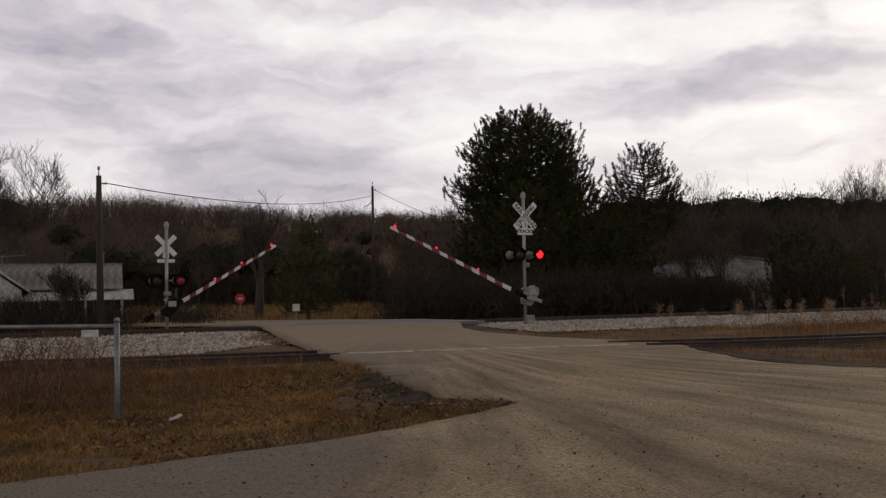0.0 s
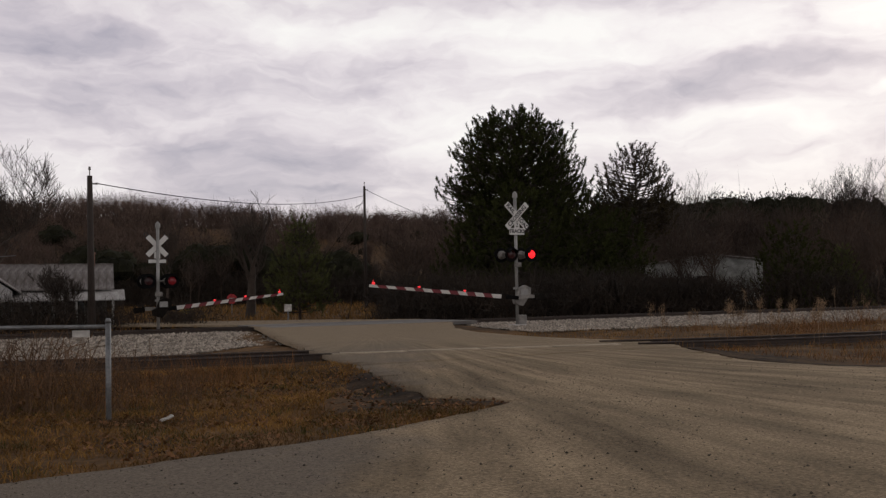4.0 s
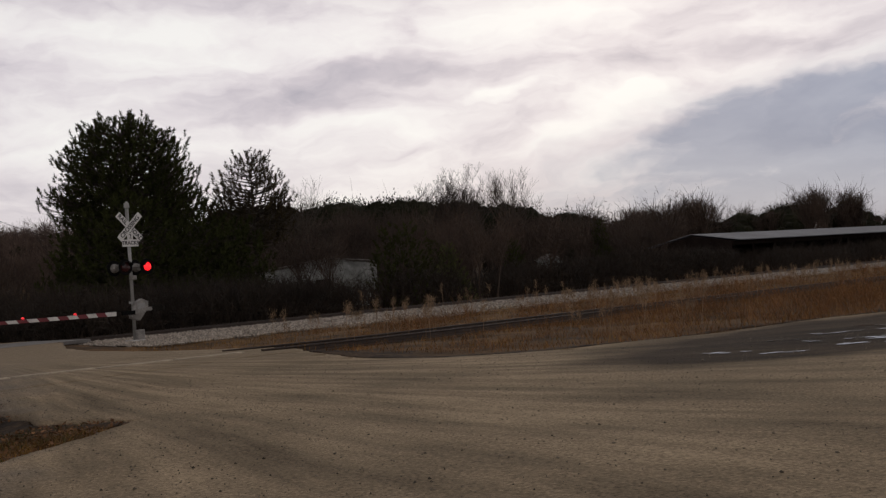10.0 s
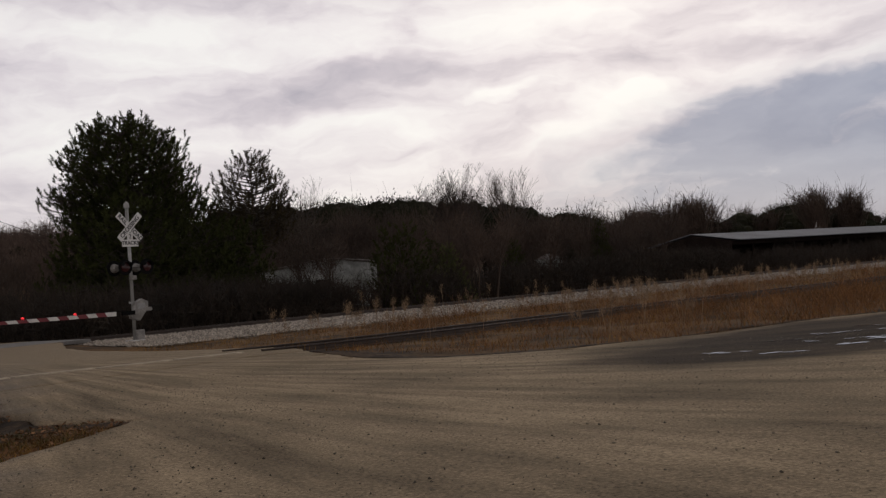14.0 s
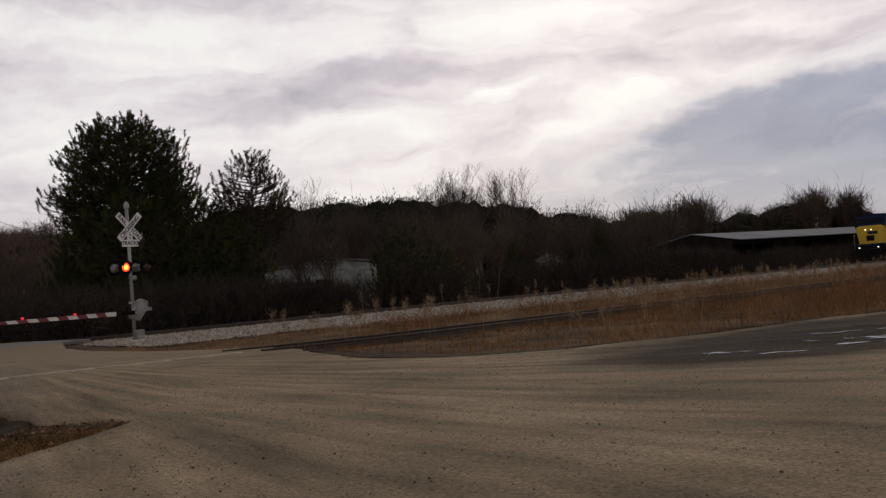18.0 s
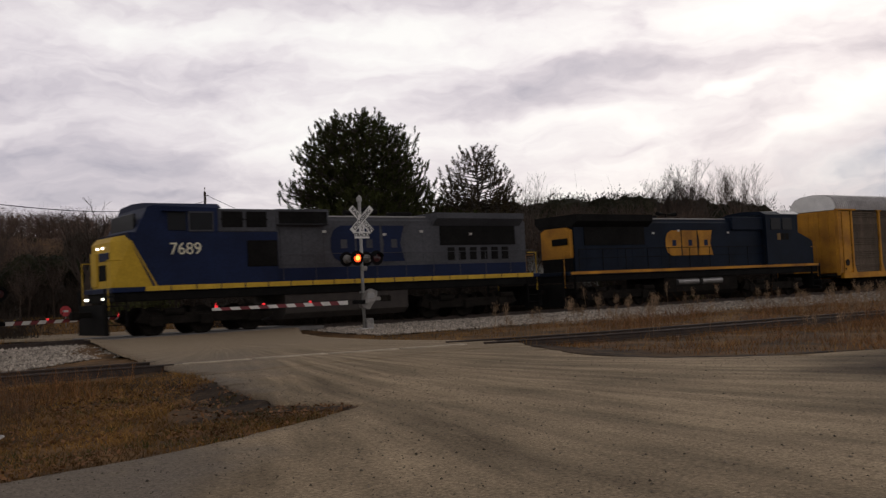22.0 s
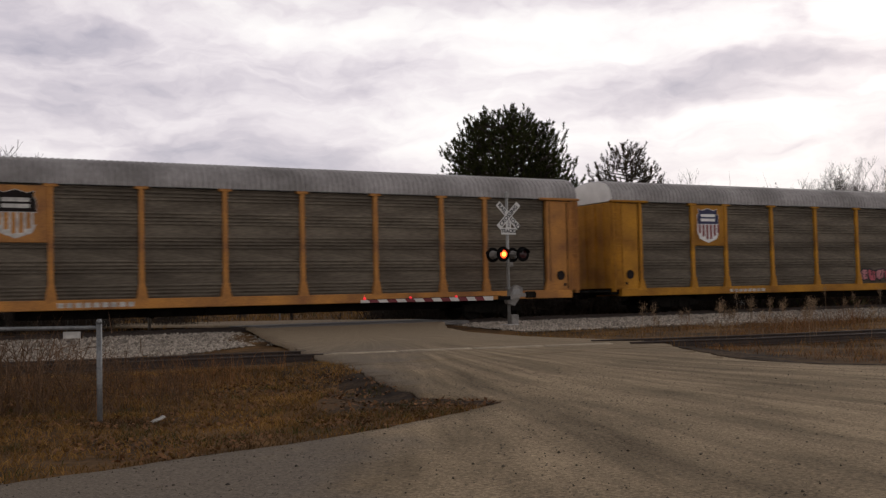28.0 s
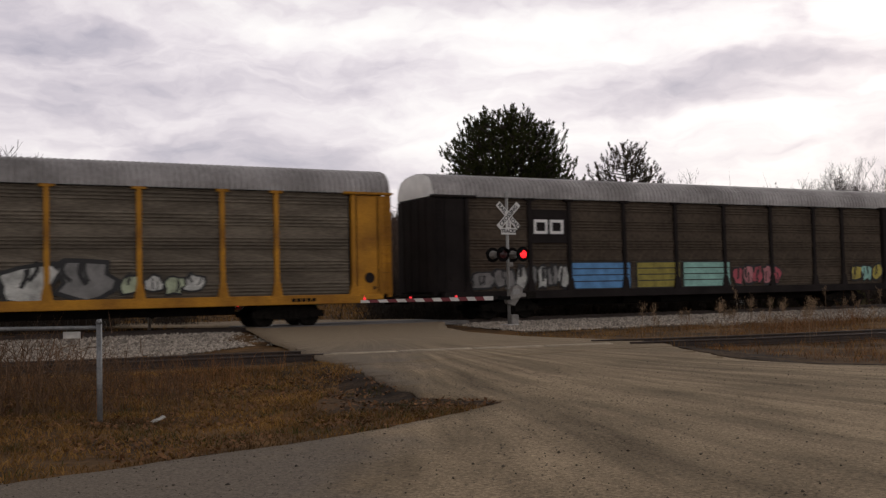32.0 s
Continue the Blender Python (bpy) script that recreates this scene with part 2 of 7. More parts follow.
def vnoise(x, y, scale, seed=0):
    """Value noise of -1 to 1, over arrays."""
    x, y = np.asarray(x, float) / scale, np.asarray(y, float) / scale
    ix, iy = np.floor(x), np.floor(y)
    fx, fy = x - ix, y - iy
    fx, fy = fx * fx * (3 - 2 * fx), fy * fy * (3 - 2 * fy)
    a, b = _hash(ix, iy, seed), _hash(ix + 1, iy, seed)
    c, d = _hash(ix, iy + 1, seed), _hash(ix + 1, iy + 1, seed)
    return 2 * ((a * (1 - fx) + b * fx) * (1 - fy) + (c * (1 - fx) + d * fx) * fy) - 1


ROAD_POLY = [(-24, -14), (-3.52, 7.79), (-2.84, 8.35), (-2.07, 9.03), (-1.18, 9.92), (-0.66, 10.47), (-0.09, 11.43), (0.23, 11.98), (0.56, 12.5), (0.80, 12.95), (0.60, 13.12), (0.2, 13.35),
             (-0.18, 13.76), (-0.52, 14.84), (-1.02, 16.24), (-1.49, 17.64), (-2.08, 19.46), (-2.60, 20.9), (-3.15, 22.55), (-3.97, 25.39), (-4.94, 29.02), (-6.23, 33.85), (-7.4, 38.0), (-9.3, 42.5), (-13.0, 47.5), (-19, 52), (-30, 57),
             (-60, 66), (-60, 74), (-28, 65), (-14, 60), (-6, 54), (-1.6, 46.5), (-0.3, 42.0), (0.05, 38.5), (0.15, 34.0), (0.82, 30.7), (1.4, 28.8), (2.2, 26.95), (3.25, 25.86), (4.8, 24.65),
             (5.05, 23.0), (5.05, 21.5), (5.35, 19.7), (5.85, 18.5), (6.6, 17.6), (7.47, 17.16), (8.48, 16.9), (9.74, 17.0), (10.98, 17.0), (12.27, 17.0), (14.1, 17.6), (15.6, 17.9), (17.8, 17.9), (26, 19.0), (45, 20.5), (70, 20), (70, -40), (-24, -40)]


def in_poly(x, y, poly):
    inside = np.zeros(np.shape(x), bool)
    for (x0, y0), (x1, y1) in zip(poly, poly[1:] + poly[:1]):
        if y0 == y1:
            continue
        hit = ((y0 > y) != (y1 > y)) & (x < (x1 - x0) * (y - y0) / (y1 - y0) + x0)
        inside ^= hit
    return inside


def edge_dist(x, y, poly):
    best, bx, by = np.full(np.shape(x), 1e9), np.array(x, float), np.array(y, float)
    for (x0, y0), (x1, y1) in zip(poly, poly[1:] + poly[:1]):
        ex, ey = x1 - x0, y1 - y0
        k = np.clip(((x - x0) * ex + (y - y0) * ey) / (ex * ex + ey * ey), 0, 1)
        px, py = x0 + k * ex, y0 + k * ey
        q = np.hypot(x - px, y - py)
        m = q < best
        best, bx, by = np.where(m, q, best), np.where(m, px, bx), np.where(m, py, by)
    return best, bx, by


def road_z(x, y):
    s, d = sd(x, y)
    z = np.interp(d, [-50, 9, 14, 18, 22, 28, 34.4, 39, 43, 50, 62, 90], [-.30, -.30, -.27, -.14, -.09, -.08, 0.0, 0.0, -.06, -.16, -.3, -.5])
    return z + 0.012 * vnoise(x, y, 1.7, 3) + 0.02 * vnoise(x, y, 5.0, 4) * (d < 20)


def ground_z(x, y):
    s, d = sd(x, y)
    r, az = np.hypot(x, y), np.degrees(np.arctan2(x, y))
    z = np.interp(d, [-50, 10, 14, 18, 23, 27, 30, 34.4, 39, 42, 55, 90], [-.33, -.33, -.32, -.31, -.31, -.36, -.36, -.24, -.24, -.55, -.65, -.65])
    z = z + 0.05 * vnoise(x, y, 2.3, 5) * np.interp(d, [30, 34], [1, 0.2]) + 0.03 * vnoise(x, y, 0.8, 6)
    amp = np.interp(az, [-60, -40, -5, 10, 24, 34, 60, 120], [33, 32, 29, 24, 18, 9, 6, 4])
    k = np.clip((r - 110) / 330, 0, 1)
    z = z + amp * k * k * (3 - 2 * k) * (d > 40) * (1 + 0.12 * vnoise(x, y, 60, 8))
    z = z + .85 * np.clip((r - 68) / 45, 0, 1) * np.clip((az + 26) / 5, 0, 1) * np.clip((-2 - az) / 3, 0, 1) * (d > 44)
    q, _, _ = edge_dist(x, y, ROAD_POLY)
    inside = in_poly(x, y, ROAD_POLY)
    rz = road_z(x, y)
    z = np.where(inside, np.minimum(z, rz - 0.05), z)
    # verges meet the road; a worn ditch lies along its left side
    near = np.clip(1 - q / 1.6, 0, 1) * (~inside) * (r < 80)
    z = z * (1 - near) + np.minimum(rz - 0.02, z + 0.12) * near
    ditch = np.exp(-(((x + 0.9 + (y - 14.2) * 0.42) / 0.55) ** 2)) * np.clip(1 - ((y - 15.6) / 2.8) ** 2, 0, 1)
    return z - 0.13 * ditch * (~inside)


def graded(lo, hi, step, far):
    mid = np.arange(lo, hi + step / 2, step)
    up, dn, g = [], [], step
    a, b = mid[-1], mid[0]
    while a < far:
        g *= 1.16
        a += g
        up.append(a)
    g = step
    while b > -far:
        g *= 1.16
        b -= g
        dn.append(b)
    return np.concatenate([dn[::-1], mid, up])


def grid_mesh(name, xs, ys, zf):
    X, Y = np.meshgrid(xs, ys)
    Z = zf(X, Y)
    nx, ny = len(xs), len(ys)
    v = np.stack([X, Y, Z], -1).reshape(-1, 3)
    i = np.arange(nx * ny).reshape(ny, nx)
    f = np.stack([i[:-1, :-1], i[:-1, 1:], i[1:, 1:], i[1:, :-1]], -1).reshape(-1, 4)
    return raw_mesh(name, v, f)


def raw_mesh(name, v, f, smooth=True):
    v, f = np.asarray(v, np.float32), np.asarray(f, np.int32)
    k = f.shape[1]
    me = bpy.data.meshes.new(name)
    me.vertices.add(len(v))
    me.vertices.foreach_set("co", v.ravel())
    me.loops.add(f.size)
    me.loops.foreach_set("vertex_index", f.ravel())
    me.polygons.add(len(f))
    me.polygons.foreach_set("loop_start", np.arange(0, f.size, k, dtype=np.int32))
    me.polygons.foreach_set("loop_total", np.full(len(f), k, np.int32))
    me.polygons.foreach_set("use_smooth", np.full(len(f), smooth))
    me.update(calc_edges=True)
    me.validate()
    return me


def sheet(name, poly, box, cell, zf, skirt=0.09):
    xs, ys = np.arange(box[0], box[1], cell), np.arange(box[2], box[3], cell)
    X, Y = np.meshgrid(xs, ys)
    cx, cy = (X[:-1, :-1] + cell / 2), (Y[:-1, :-1] + cell / 2)
    keep = in_poly(cx, cy, poly)
    q, bx, by = edge_dist(X, Y, poly)
    m = q < cell * 0.74
    X, Y = np.where(m, bx + 0.05 * vnoise(X, Y, 0.35, 11), X), np.where(m, by + 0.05 * vnoise(X, Y, 0.35, 12), Y)
    Z = zf(X, Y)
    i = np.arange(X.size).reshape(X.shape)
    f = np.stack([i[:-1, :-1], i[:-1, 1:], i[1:, 1:], i[1:, :-1]], -1)[keep]
    e = np.concatenate([f[:, [0, 1]], f[:, [1, 2]], f[:, [2, 3]], f[:, [3, 0]]])
    key = {}
    for a, b in e.tolist():
        key[(min(a, b), max(a, b))] = None if (min(a, b), max(a, b)) in key else (a, b)
    rim = [k for k in key.values() if k]
    v = np.stack([X, Y, Z], -1).reshape(-1, 3)
    low = sorted({a for k in rim for a in k})
    at = {a: len(v) + n for n, a in enumerate(low)}
    v = np.concatenate([v, v[low] - (0, 0, skirt)])
    f = np.concatenate([f, np.array([(b, a, at[a], at[b]) for a, b in rim])])
    used = np.unique(f)
    back = np.zeros(len(v), int)
    back[used] = np.arange(len(used))
    return raw_mesh(name, v[used], back[f])


def road_material():
    """Dusty worn asphalt and gravel, with wheel streaks that turn off the crossing road."""
    m = mat("dusty_gravel_road", (0.300, 0.230, 0.148), 0.95, vary=0.24, scale=0.35, fine=26.0, bump=0.6, spec=0.06)
    nt = m.node_tree
    L = nt.links.new
    b = nt.nodes["Principled BSDF"]
    base = b.inputs["Base Color"].links[0].from_socket
    tc = node(nt, "ShaderNodeTexCoord")
    # wheel paths leave the crossing on arcs of every curvature: k = 2 * aside / distance squared
    sub = node(nt, "ShaderNodeVectorMath", operation="SUBTRACT")
    L(tc.outputs["Object"], sub.inputs[0])
    sub.inputs[1].default_value = (-3.0, 34.0, 0)

    def dot(other=None, by=None):
        n_ = node(nt, "ShaderNodeVectorMath", operation="DOT_PRODUCT")
        L(sub.outputs[0], n_.inputs[0])
        if other is not None:
            n_.inputs[1].default_value = other
        else:
            L(by, n_.inputs[1])
        return n_.outputs["Value"]
    aside, far2 = dot((.984, .180, 0)), dot(None, sub.outputs[0])
    den = node(nt, "ShaderNodeMath", operation="ADD")
    L(far2, den.inputs[0])
    den.inputs[1].default_value = 4.0
    kk = node(nt, "ShaderNodeMath", operation="DIVIDE")
    L(aside, kk.inputs[0])
    L(den.outputs[0], kk.inputs[1])
    ln = node(nt, "ShaderNodeVectorMath", operation="LENGTH")
    L(sub.outputs[0], ln.inputs[0])
    cb = node(nt, "ShaderNodeCombineXYZ")
    L(kk.outputs[0], cb.inputs[0])
    L(ln.outputs["Value"], cb.inputs[1])
    mp = node(nt, "ShaderNodeMapping")
    mp.inputs["Scale"].default_value = (1000.0, .22, 1)
    L(cb.outputs[0], mp.inputs[0])
    ns = node(nt, "ShaderNodeTexNoise")
    ns.inputs["Scale"].default_value, ns.inputs["Detail"].default_value, ns.inputs["Roughness"].default_value = 1.0, 5.0, 0.6
    L(mp.outputs[0], ns.inputs["Vector"])
    r = node(nt, "ShaderNodeMapRange")
    r.inputs["From Min"].default_value, r.inputs["From Max"].default_value = 0.36, 0.64
    r.inputs["To Min"].default_value, r.inputs["To Max"].default_value = 0.60, 1.34
    L(ns.outputs[0], r.inputs["Value"])
    mx = node(nt, "ShaderNodeMix", data_type="RGBA", blend_type="MULTIPLY")
    mx.inputs[0].default_value = 0.80
    L(base, mx.inputs[6])
    L(r.outputs[0], mx.inputs[7])
    # scattered stones and pits
    vo = node(nt, "ShaderNodeTexVoronoi")
    vo.inputs["Scale"].default_value = 9.0
    L(tc.outputs["Object"], vo.inputs["Vector"])
    rv = node(nt, "ShaderNodeMapRange")
    rv.inputs["From Min"].default_value, rv.inputs["From Max"].default_value = 0.05, 0.22
    rv.inputs["To Min"].default_value, rv.inputs["To Max"].default_value = 0.55, 1.0
    L(vo.outputs["Distance"], rv.inputs["Value"])
    m4 = node(nt, "ShaderNodeMix", data_type="RGBA", blend_type="MULTIPLY")
    m4.inputs[0].default_value = 0.7
    L(mx.outputs[2], m4.inputs[6])
    L(rv.outputs[0], m4.inputs[7])
    # one deep dark rut that runs from the verge's tip past the camera
    ru = node(nt, "ShaderNodeMath", operation="ADD")
    L(kk.outputs[0], ru.inputs[0])
    ru.inputs[1].default_value = -.0003
    ra = node(nt, "ShaderNodeMath", operation="ABSOLUTE")
    L(ru.outputs[0], ra.inputs[0])
    rr = node(nt, "ShaderNodeMapRange")
    rr.inputs["From Min"].default_value, rr.inputs["From Max"].default_value = 0.0001, 0.0008
    rr.inputs["To Min"].default_value, rr.inputs["To Max"].default_value = 0.78, 1.0
    L(ra.outputs[0], rr.inputs["Value"])
    mr = node(nt, "ShaderNodeMix", data_type="RGBA", blend_type="MULTIPLY")
    mr.inputs[0].default_value = 1.0
    L(m4.outputs[2], mr.inputs[6])
    L(rr.outputs[0], mr.inputs[7])
    # bare grey asphalt along the verge
    ax_ = node(nt, "ShaderNodeSeparateXYZ")
    L(tc.outputs["Object"], ax_.inputs[0])
    an_ = node(nt, "ShaderNodeTexNoise")
    an_.inputs["Scale"].default_value, an_.inputs["Detail"].default_value = 0.9, 5
    L(tc.outputs["Object"], an_.inputs["Vector"])
    am = node(nt, "ShaderNodeMath", operation="MULTIPLY_ADD")
    L(an_.outputs[0], am.inputs[0])
    am.inputs[1].default_value = 2.6
    L(ax_.outputs[0], am.inputs[2])
    ar = node(nt, "ShaderNodeMapRange")
    ar.inputs["From Min"].default_value, ar.inputs["From Max"].default_value = 1.15, 0.05
    L(am.outputs[0], ar.inputs["Value"])
    ag = node(nt, "ShaderNodeMix", data_type="RGBA")
    L(ar.outputs[0], ag.inputs[0])
    L(mr.outputs[2], ag.inputs[6])
    ag.inputs[7].default_value = (0.172, 0.143, 0.112, 1)
    # grey asphalt shows through towards the crossing
    s2 = node(nt, "ShaderNodeVectorMath", operation="DOT_PRODUCT")
    L(tc.outputs["Object"], s2.inputs[0])
    s2.inputs[1].default_value = (W.x, W.y, 0)
    n3 = node(nt, "ShaderNodeTexNoise")
    n3.inputs["Scale"].default_value, n3.inputs["Detail"].default_value = 0.5, 5
    L(tc.outputs["Object"], n3.inputs["Vector"])
    ad = node(nt, "ShaderNodeMath", operation="MULTIPLY_ADD")
    L(n3.outputs[0], ad.inputs[0])
    ad.inputs[1].default_value = 9.0
    L(s2.outputs["Value"], ad.inputs[2])
    r5 = node(nt, "ShaderNodeMapRange")
    r5.inputs["From Min"].default_value, r5.inputs["From Max"].default_value = 19.0, 30.0
    L(ad.outputs[0], r5.inputs["Value"])
    m5 = node(nt, "ShaderNodeMix", data_type="RGBA")
    L(r5.outputs[0], m5.inputs[0])
    L(ag.outputs[2], m5.inputs[6])
    m6 = node(nt, "ShaderNodeMix", data_type="RGBA", blend_type="MULTIPLY")
    m6.inputs[0].default_value = 0.5
    m6.inputs[6].default_value = (0.262, 0.205, 0.138, 1)
    L(r.outputs[0], m6.inputs[7])
    L(m6.outputs[2], m5.inputs[7])
    # rain-soaked stain at the far side of the lot
    wn = node(nt, "ShaderNodeTexNoise")
    wn.inputs["Scale"].default_value, wn.inputs["Detail"].default_value = 0.45, 6
    L(tc.outputs["Object"], wn.inputs["Vector"])
    wob = node(nt, "ShaderNodeVectorMath", operation="MULTIPLY_ADD")
    L(wn.outputs["Color"], wob.inputs[0])
    wob.inputs[1].default_value = (2.4, 2.4, 0)
    L(tc.outputs["Object"], wob.inputs[2])
    wet = None
    for cx_, cy_, rx_, ry_, rot_ in ((17.5, 15.8, 9.0, 3.4, 0), (13.6, 13.6, 6.2, 2.5, -12)):
        wm = node(nt, "ShaderNodeMapping")
        wm.vector_type = "TEXTURE"
        wm.inputs["Location"].default_value, wm.inputs["Rotation"].default_value = (cx_, cy_, 0), (0, 0, radians(rot_))
        wm.inputs["Scale"].default_value = (rx_, ry_, 50)
        L(wob.outputs[0], wm.inputs[0])
        gr = node(nt, "ShaderNodeTexGradient")
        gr.gradient_type = "SPHERICAL"
        L(wm.outputs[0], gr.inputs[0])
        if wet is None:
            wet = gr.outputs["Fac"]
        else:
            mxm = node(nt, "ShaderNodeMath", operation="MAXIMUM")
            L(wet, mxm.inputs[0])
            L(gr.outputs["Fac"], mxm.inputs[1])
            wet = mxm.outputs[0]
    wr = node(nt, "ShaderNodeMapRange")
    wr.inputs["From Min"].default_value, wr.inputs["From Max"].default_value = 0.02, 0.30
    L(wet, wr.inputs["Value"])
    wx = node(nt, "ShaderNodeMix", data_type="RGBA", blend_type="MULTIPLY")
    L(wr.outputs[0], wx.inputs[0])
    L(m5.outputs[2], wx.inputs[6])
    wx.inputs[7].default_value = (.20, .19, .20, 1)
    L(wx.outputs[2], b.inputs["Base Color"])
    # finer grit
    gn = node(nt, "ShaderNodeTexNoise")
    gn.inputs["Scale"].default_value, gn.inputs["Detail"].default_value, gn.inputs["Roughness"].default_value = 34.0, 5, .8
    L(tc.outputs["Object"], gn.inputs["Vector"])
    gr2 = node(nt, "ShaderNodeMapRange")
    gr2.inputs["From Min"].default_value, gr2.inputs["From Max"].default_value = 0.33, 0.67
    gr2.inputs["To Min"].default_value, gr2.inputs["To Max"].default_value = 0.48, 1.50
    L(gn.outputs[0], gr2.inputs["Value"])
    gx = node(nt, "ShaderNodeMix", data_type="RGBA", blend_type="MULTIPLY")
    gx.inputs[0].default_value = 1.0
    L(wx.outputs[2], gx.inputs[6])
    L(gr2.outputs[0], gx.inputs[7])
    L(gx.outputs[2], b.inputs["Base Color"])
    return m


MAT_GROUND = mat("dry_grass_earth", (0.146, 0.080, 0.030), 0.95, vary=0.4, scale=0.8, tint=(0.040, 0.026, 0.015), fine=9.0, bump=0.8, spec=0.1)
MAT_ROAD = road_material()
MAT_BALLAST = mat("grey_ballast", (0.245, 0.21, 0.172), 0.95, vary=0.45, scale=2.0, fine=9.0, bump=1.0, spec=0.2)
MAT_STONE = mat("crushed_stone", (0.385, 0.335, 0.275), 0.95, vary=0.2, scale=3.0, fine=30, rand=0.55, island=True, spec=0.2)
MAT_RAIL = mat("rusty_rail_steel", (0.045, 0.030, 0.022), 0.7, metal=0.15, vary=0.3, scale=4.0)
MAT_TIE = mat("creosoted_wood", (0.065, 0.052, 0.042), 0.95, vary=0.4, scale=6, bump=0.5, rand=0.3)
MAT_PANEL = mat("crossing_timber", (0.16, 0.15, 0.14), 0.85, vary=0.25, scale=3, bump=0.3, rand=0.25)
MAT_DUSTY = mat("dusty_concrete_plank", (0.43, 0.36, 0.27), 0.9, vary=0.3, scale=2, spec=0.1)
MAT_CONCRETE = mat("weathered_concrete", (0.42, 0.40, 0.37), 0.9, vary=0.2, scale=2)

xs, ys = graded(-16, 34, 0.36, 1800), graded(4, 46, 0.36, 1800)
solid("ground", grid_mesh("ground", xs, ys, ground_z), MAT_GROUND, "winter field and verge of dry grass and earth", "ground", kind="structure")
CUT = 17.0


def clip_poly(poly, d0, below):
    out = []
    for a, b in zip(poly, poly[1:] + poly[:1]):
        da, db = sd(*a)[1] - d0, sd(*b)[1] - d0
        if (da <= 0) == below:
            out.append(a)
        if (da <= 0) != (db <= 0):
            k = da / (da - db)
            out.append((a[0] + k * (b[0] - a[0]), a[1] + k * (b[1] - a[1])))
    return out


solid("gravel_lot", sheet("gravel_lot", clip_poly(ROAD_POLY, CUT, True), (-8, 42, 0.5, 30), 0.25, road_z), MAT_ROAD,
      "wide dusty gravel and worn asphalt turning area with wheel streaks", "gravel lot", kind="structure")
solid("road", sheet("road", clip_poly(ROAD_POLY, CUT, False), (-32, 10, 10, 68), 0.30, road_z), MAT_ROAD,
      "grey dusty asphalt road rising over the level crossing", "road", kind="structure")

SOIL = [(-2.62, 20.6), (-2.10, 19.2), (-1.52, 17.5), (-1.05, 16.1), (-.56, 14.75), (-.22, 13.75), (.2, 13.3), (.76, 12.95), (.5, 12.62), (.1, 12.75), (-.5, 13.1), (-1.0, 13.7), (-1.7, 14.8), (-2.3, 16.2), (-3.0, 18.4), (-3.4, 20.4)]
# strip at the sedge's foot: the shadow on the lot's edge, coloured as dark earth
SOIL_EDGE_SHADE = [(4.9, 24.3), (5.15, 23.0), (5.12, 21.5), (5.42, 19.75), (5.92, 18.58), (6.65, 17.7), (7.5, 17.25), (8.5, 17.0), (9.7, 17.1), (11, 17.1), (14.0, 17.75), (17.8, 18.05), (17.8, 18.4), (14, 18.1), (11, 17.45), (9.7, 17.4), (8.5, 17.35), (7.6, 17.7), (6.9, 18.3), (6.3, 19.5), (5.9, 21.5), (5.7, 23.4)]
MAT_SOIL = mat("damp_earth_and_edge_shade", (0.066, 0.043, 0.026), 0.95, vary=0.45, scale=2.0, tint=(0.026, 0.019, 0.014), fine=16, bump=.8, spec=.05)
for outline, box_ in ((SOIL, (-5, 2, 12, 21.5)), (SOIL_EDGE_SHADE, (4, 19, 16, 25))):
    solid("bare_earth", sheet("bare_earth", outline, box_, 0.12, lambda x, y: ground_z(x, y) + .014 + .012 * vnoise(x, y, .3, 19), .05), MAT_SOIL, "dark bare earth washed out along the road's edge", "earth", kind="structure")
# ---- tracks ----


def siding_d(s):
    return np.interp(s, [-40, -20, -8, 1.8, 4, 6, 8, 12, 15.3, 17, 19.6, 22, 25, 32, 44, 60], [27.5, 24.5, 22.4, 21.0, 20.45, 20.15, 19.85, 19.0, 18.2, 17.5, 16.95, 16.65, 16.25, 15.3, 13.8, 12.0]) + 0.72


RAIL = [(-.075, -.17), (.075, -.17), (.075, -.155), (.012, -.13), (.012, -.045), (.036, -.03), (.036, -.004), (.028, 0), (-.028, 0), (-.036, -.004), (-.036, -.03), (-.012, -.045), (-.012, -.13), (-.075, -.155)]


def rail(name, pts, z, label, group, parent):
    n = len(RAIL)
    v, f = [], []
    for i, p in enumerate(pts):
        a, b = pts[max(0, i - 1)], pts[min(len(pts) - 1, i + 1)]
        w = (Vector(b) - Vector(a)).normalized()
        side = Vector((-w.y, w.x, 0))
        v += [tuple(Vector(p) + side * u + Vector((0, 0, z + q))) for u, q in RAIL]
        if i:
            k = (i - 1) * n
            f += [(k + j, k + (j + 1) % n, k + n + (j + 1) % n, k + n + j) for j in range(n)]
    m = Mesh().add(v, f)
    return part(name, m, MAT_RAIL, parent, label)


main_track = thing("railway_track", "straight main line of rusty rails on wooden ties in grey ballast", "railway track", kind="structure")
for o in (-.7175, .7175):
    rail("rail", [P(s, main_d(s) + o) for s in [-320, -20, 0, 10] + list(range(16, 120, 4)) + [140, 200, 500, 900]], 0.0, "rusty steel rail with a worn head", "", main_track)
siding = thing("siding_track", "rusty little-used siding track sunk in dry grass", "railway track", kind="structure")
for o in (-.7175, .7175):
    for s0, s1 in ((-30, 8.3), (15.0, 56)):
        rail("rail", [P(s, float(siding_d(s)) + o) for s in np.linspace(s0, s1, 30)], -0.10, "dark rusty siding rail", "", siding)

